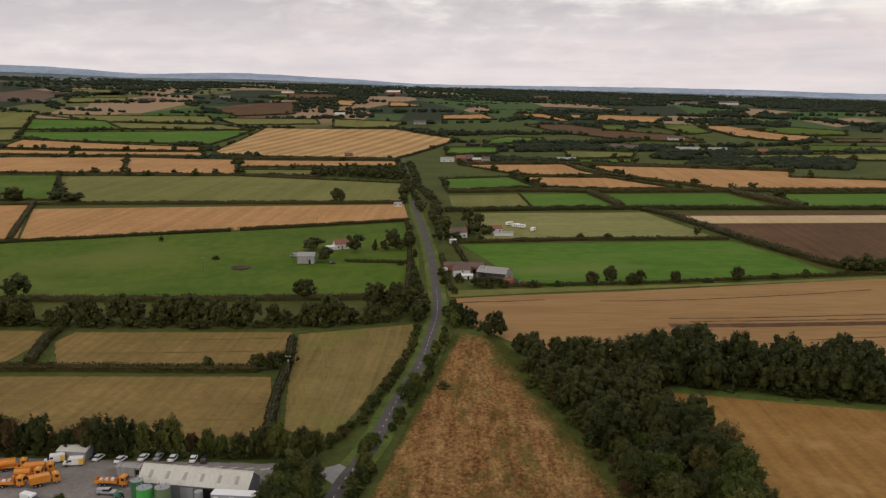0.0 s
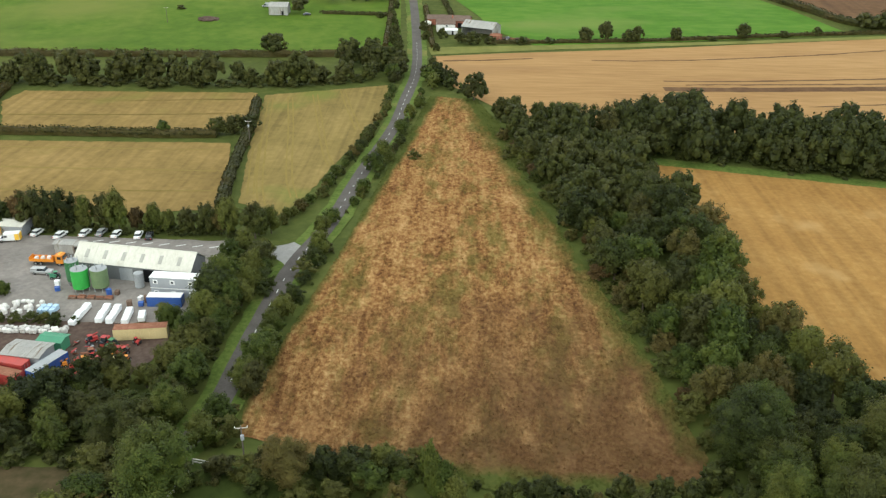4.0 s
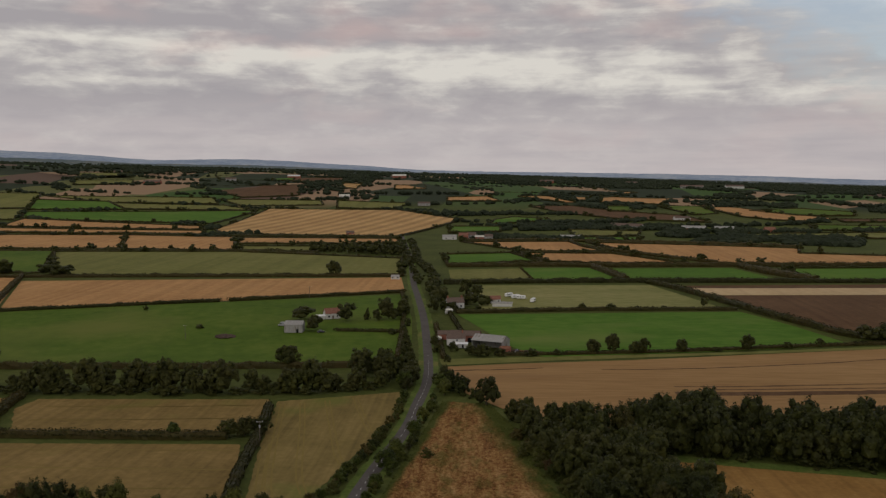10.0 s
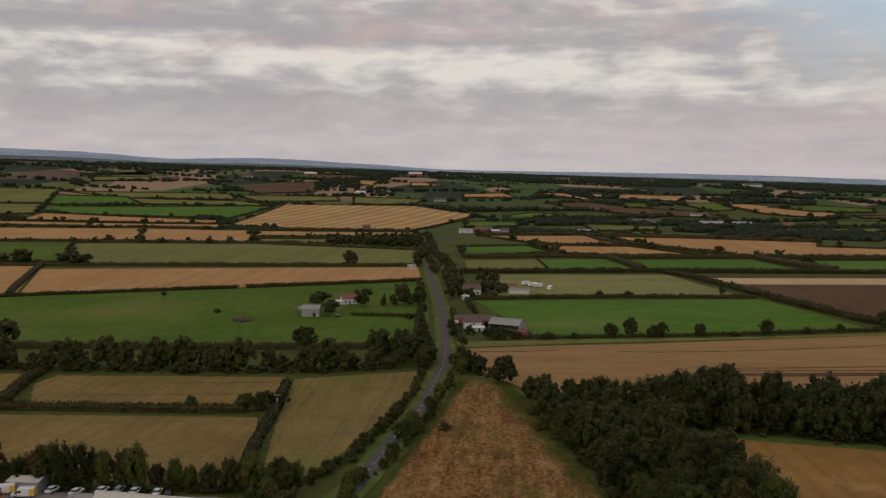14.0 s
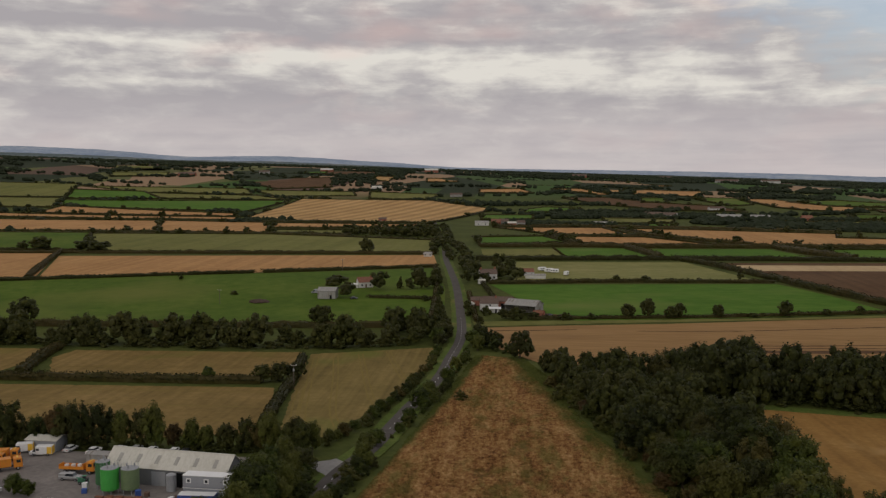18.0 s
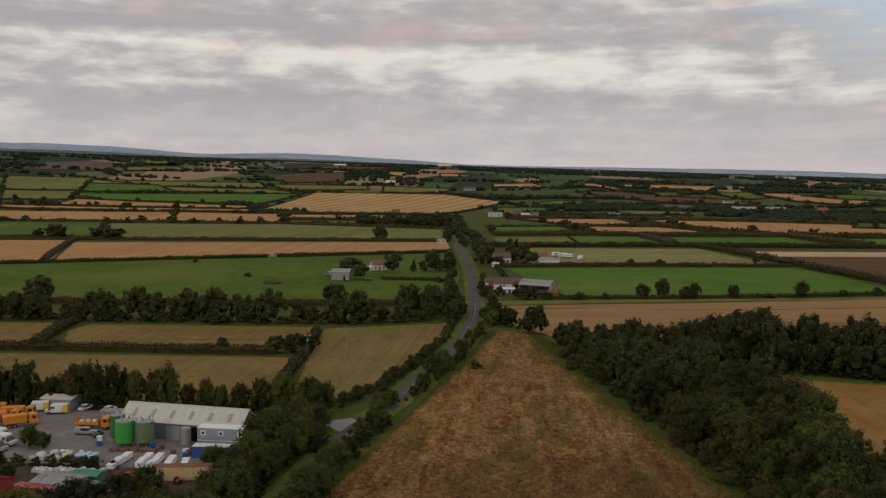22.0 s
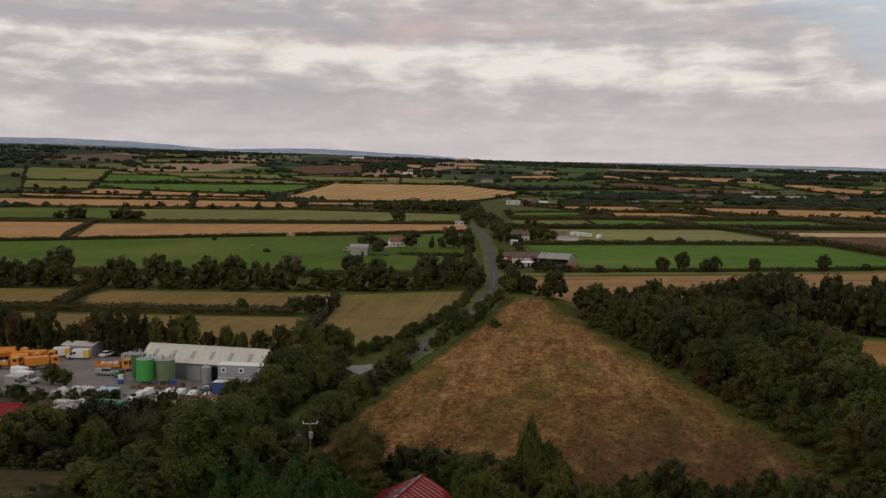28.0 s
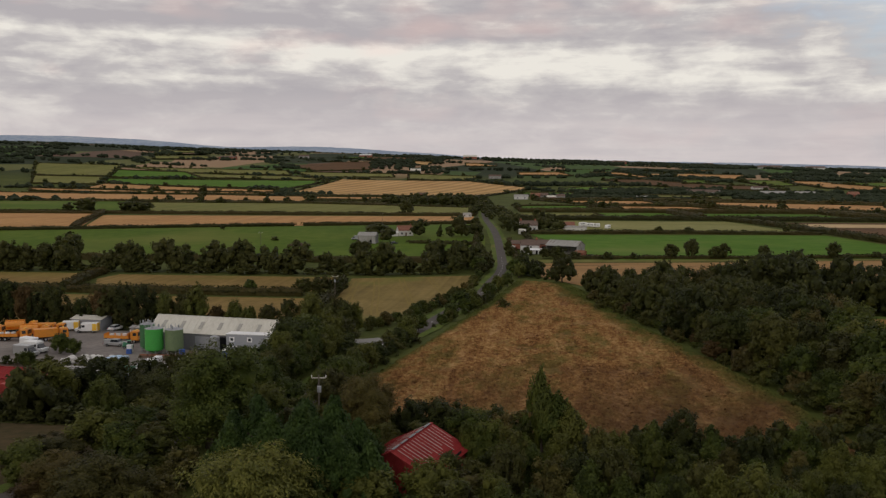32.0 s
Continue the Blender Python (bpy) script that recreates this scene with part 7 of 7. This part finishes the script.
def rail_fence(x0, y0, x1, y1, h, label):
    L = math.dist((x0, y0), (x1, y1))
    ob = thing("rail_fence", (x0 + x1) / 2, (y0 + y1) / 2, math.degrees(math.atan2(y1 - y0, x1 - x0)), label, "fence")
    for z in (h, h * 0.55):
        part("rail", box_bm((L, 0.16, 0.2), (0, 0, z - 0.2)), M_PALE, ob)
    n = max(2, int(L / 2))
    for k in range(n + 1):
        part("post", box_bm((0.14, 0.14, h), (-L / 2 + L * k / n, 0.02, 0)), M_PALE, ob)


rail_fence(-48, 114, -46.6, 121, 1.2, "pale painted rail fence on the lawn")
rail_fence(-47, 124.4, -43, 123.6, 1.2, "short pale rail fence beside the big tree")


def utility_pole(x, y, h, rot, transformer=False):
    ob = thing("utility_pole", x, y, rot, "wooden utility pole with a crossarm and insulators", "utility pole", "utility poles")
    part("pole", cyl_bm(0.15, h, (0, 0, h / 2), 10, r2=0.1), M_POLE, ob)
    part("crossarm", box_bm((2.0, 0.12, 0.13), (0, 0.12, h - 0.5)), M_PALE, ob)
    for k in (-1, 0, 1):
        part("insulator", cyl_bm(0.07, 0.3, (k * 1.0, 0.12, h - 0.2), 8), M_WHITE, ob)
    if transformer:
        part("transformer", cyl_bm(0.3, 0.85, (0.1, -0.45, h - 1.9), 14), M_CABIN, ob)
        part("bracket", box_bm((0.5, 0.3, 0.12), (0.05, -0.25, h - 2.2)), M_GREYM, ob)


utility_pole(-38.2, 124.1, 8.3, 10, True)
utility_pole(-76.5, 292.8, 8, 0, True)
utility_pole(-124, 630, 8.5, 10)
utility_pole(-161, 475, 8.0, 0)

# ---- farms and houses ----
gable_house("field_barn", -107.8, 501, 0, 10.2, 9, 4.6, 6.2, M_SHEET, M_SHEET, "weathered grey corrugated field barn", "barn", ribs=14, doors=[(-1, -2, 2.6, 3.2, M_SHEET), (-1, 2.4, 1.2, 2.2, M_DARK)])
gable_house("cottage", -94.5, 546, 25, 9, 6.5, 3.4, 6.2, M_RENDER, M_TILE, "white cottage with a red tiled roof", "house", windows=[(-1, -2.6, 1.0, 1.1, 1.0), (-1, 2.6, 1.0, 1.1, 1.0)], doors=[(-1, 0, 1.0, 2.0, M_TIMBER)], chimneys=[(3.8, 0.8)])
gable_house("lean_to", -100.8, 541.5, 25, 5.5, 3.2, 2.2, 2.8, M_RENDER, M_WHITE, "low white outbuilding beside the cottage", "shed")
van(-118, 517, 170, "grey van parked at the field barn", None, M_GREYM, group="vehicles at the field barn")
car(-92.6, 497.5, 10, M_BLACK, "black car parked on rough grass", group="vehicles at the field barn")
h_ob = thing("dung_heap", -142, 483, 0, "long low brown heap of dung on the pasture", "heap")
bm = bmesh.new()
bmesh.ops.create_icosphere(bm, subdivisions=4, radius=1)
for v in bm.verts:
    v.co = Vector((v.co.x * 5.6, v.co.y * 4.6, max(-0.05, v.co.z) * 1.5)) * (1 + 0.25 * noise.noise(v.co * 2.6))
part("mound", bm, M_MUD, h_ob)
gable_house("farm_barn", 0.6, 455, -24, 17, 11, 5.2, 7.6, M_SHEET, M_SHEET, "farm barn with a grey sheet roof and open side", "barn", ribs=18, open_front=True)
gable_house("farm_barn", -12.5, 477, -8, 16, 8, 3.6, 5.6, M_BRICK, M_TILEB, "long brick farm building with a brown roof", "barn", doors=[(-1, 3, 2.2, 2.4, M_DARK)])
gable_house("farmhouse", -17.2, 466, 6, 9.5, 7, 4.0, 6.6, M_RENDER, M_TILEB, "white rendered farmhouse with a brown tiled roof", "house", windows=[(-1, -2.8, 1.0, 1.0, 1.0), (-1, 2.8, 1.0, 1.0, 1.0), (-1, 0.4, 0.9, 0.9, 2.6)], doors=[(-1, 0.4, 1.0, 2.0, M_TIMBER)], chimneys=[(3.6, 0.8)])
gable_house("farm_shed", -23.5, 482, 4, 7.5, 5.5, 3.0, 4.6, M_BRICK, M_TILEB, "small brick farm shed with a brown roof", "shed")
gable_house("farm_shed", -14.5, 458.5, 4, 7, 3.2, 2.2, 2.8, M_RENDER, M_WHITE, "low white farm shed with a flat roof", "shed", doors=[(-1, 1, 1.0, 1.9, M_DARK)])
gable_house("farm_shed", -26.5, 474, 90, 5, 3, 2.2, 2.7, M_RENDER, M_ROOFW, "low white farm shed with a flat roof", "shed")
gable_house("farm_shed", 7.8, 446.5, -20, 5, 4, 2.6, 3.4, M_BRICK, M_RUST, "small brick farm shed with a rusty roof", "shed")
for k in range(7):
    h_ob = thing("manure_heap", 11 + 2.4 * k, 449 - 0.9 * k + 1.5 * (k % 2), 0, "dark heap of silage and tyres by the barn", "heap", "silage heaps by the farm")
    bm = bmesh.new()
    bmesh.ops.create_icosphere(bm, subdivisions=2, radius=1)
    for v in bm.verts:
        v.co = Vector((v.co.x * 2.0, v.co.y * 1.6, max(-0.05, v.co.z) * 1.3)) * (1 + 0.3 * noise.noise(v.co * 2.0 + Vector((k, 0, 0))))
    part("mound", bm, (M_MUD, M_BLACK, M_PLOUGH)[k % 3], h_ob)
gable_house("white_house", -21.5, 590, 14, 11, 7.5, 3.8, 6.6, M_RENDER, M_TILEB, "white rendered house with a brown tiled roof", "house", windows=[(-1, -3.4, 1.1, 1.2, 0.9), (-1, 3.4, 1.1, 1.2, 0.9), (-1, 0, 0.9, 0.9, 2.5)], doors=[(-1, 0, 1.0, 2.1, M_TIMBER)], chimneys=[(4.6, 0.9), (-4.6, 0.9)])
gable_house("bungalow", 4.8, 612, 10, 7, 5.5, 2.8, 4.8, M_RENDER, M_TILE, "small white bungalow with a red-brown roof", "house", windows=[(-1, -2, 1.0, 1.0, 1.0), (-1, 2, 1.0, 1.0, 1.0)])
gable_house("long_shed", 9.5, 597, -3, 13, 4, 2.3, 3.0, M_RENDER, M_SHEET, "long low white garden shed with a grey roof", "shed", ribs=10)
gable_house("garden_shed", -9, 655, 10, 4, 3, 2.4, 3.2, M_RENDER, M_ROOFW, "small white shed among the trees", "shed")
gable_house("road_shed", -24.5, 566, 20, 4, 3, 2.4, 3.0, M_RENDER, M_ROOFW, "small white shed beside the road", "shed")


def caravan(x, y, rot, label):
    ob = thing("caravan", x, y, rot, label, "caravan", "caravans in the meadow")
    part("body", box_bm((6.2, 2.3, 2.2), (0, 0, 0.45), 0.25), M_WHITE, ob)
    part("roof", box_bm((5.6, 1.9, 0.1), (0, 0, 2.66), 0.04), M_WHITE, ob)
    for k in (-1.8, 0, 1.8):
        part("window", box_bm((1.1, 0.05, 0.6), (k, -1.16, 1.5)), M_GLASS, ob)
    part("drawbar", box_bm((1.2, 0.2, 0.12), (3.6, 0, 0.45)), M_GREYM, ob)
    for s in (-1, 1):
        add_wheel(ob, 0, s * 1.0, 0.34, 0.2)


caravan(19.5, 634, 25, "white caravan standing in the dry meadow")
caravan(23.0, 630, -15, "white caravan with an awning frame nearby")
caravan(30.5, 616, 70, "white caravan standing alone in the meadow")
caravan(15.0, 642, 40, "white caravan beside a bush")
gable_house("roadside_bungalow", -74.8, 744, 0, 6.5, 5, 2.2, 3.6, M_RENDER, M_SHEET, "small white roadside building with a grey roof", "house", windows=[(-1, -2, 1, 1, 1), (-1, 2, 1, 1, 1)])
for k, (g_x, g_y, g_l, g_w, g_h, g_rot, g_roof) in enumerate(((-186, 1255, 11, 7, 5.5, 8, M_TILEB), (-46, 1176, 18, 8, 6, 3, M_SHEET), (-28, 1184, 12, 8, 8, -5, M_TILE), (-18, 1190, 12, 8, 8, 8, M_TILEB), (-5, 1180, 16, 7, 5, 0, M_ROOFW), (4, 1174, 10, 8, 7, 10, M_TILEB), (110, 1190, 26, 8, 5, -12, M_SHEET), (212, 1378, 52, 16, 8, -38, M_ROOFW), (300, 1330, 34, 14, 8, -12, M_SHEET), (340, 1318, 26, 12, 8, -10, M_SHEET), (395, 1290, 14, 10, 9, 0, M_TILE), (326, 1533, 26, 12, 7, 10, M_ROOFW), (-250, 2712, 40, 18, 12, 5, M_ROOFW), (-120, 1820, 24, 10, 8, 0, M_ROOFW), (-780, 2130, 40, 16, 9, 0, M_ROOFW), (-640, 2300, 26, 12, 9, 10, M_ROOFW), (-300, 1960, 22, 10, 8, 0, M_ROOFW), (560, 2500, 60, 20, 10, -20, M_ROOFW), (180, 2650, 40, 16, 10, 0, M_ROOFW), (430, 2700, 34, 16, 10, 8, M_ROOFW), (-520, 2500, 34, 14, 9, 0, M_RENDER), (700, 2600, 50, 18, 10, 0, M_ROOFW))):
    gable_house("far_farmhouse", g_x, g_y, g_rot, g_l, g_w, g_h * 0.6, g_h, M_RENDER if k % 5 == 1 else M_SHEET if k % 2 else M_BRICK, M_TILEB if g_roof is M_ROOFW and k % 4 else g_roof, ("distant white farm building among hedges", "distant farm shed with a pale roof", "distant house with a tiled roof")[k % 3], "building", windows=[(-1, -g_l * 0.25, 1.4, 1.4, 1), (-1, g_l * 0.25, 1.4, 1.4, 1)], group="far farm buildings")
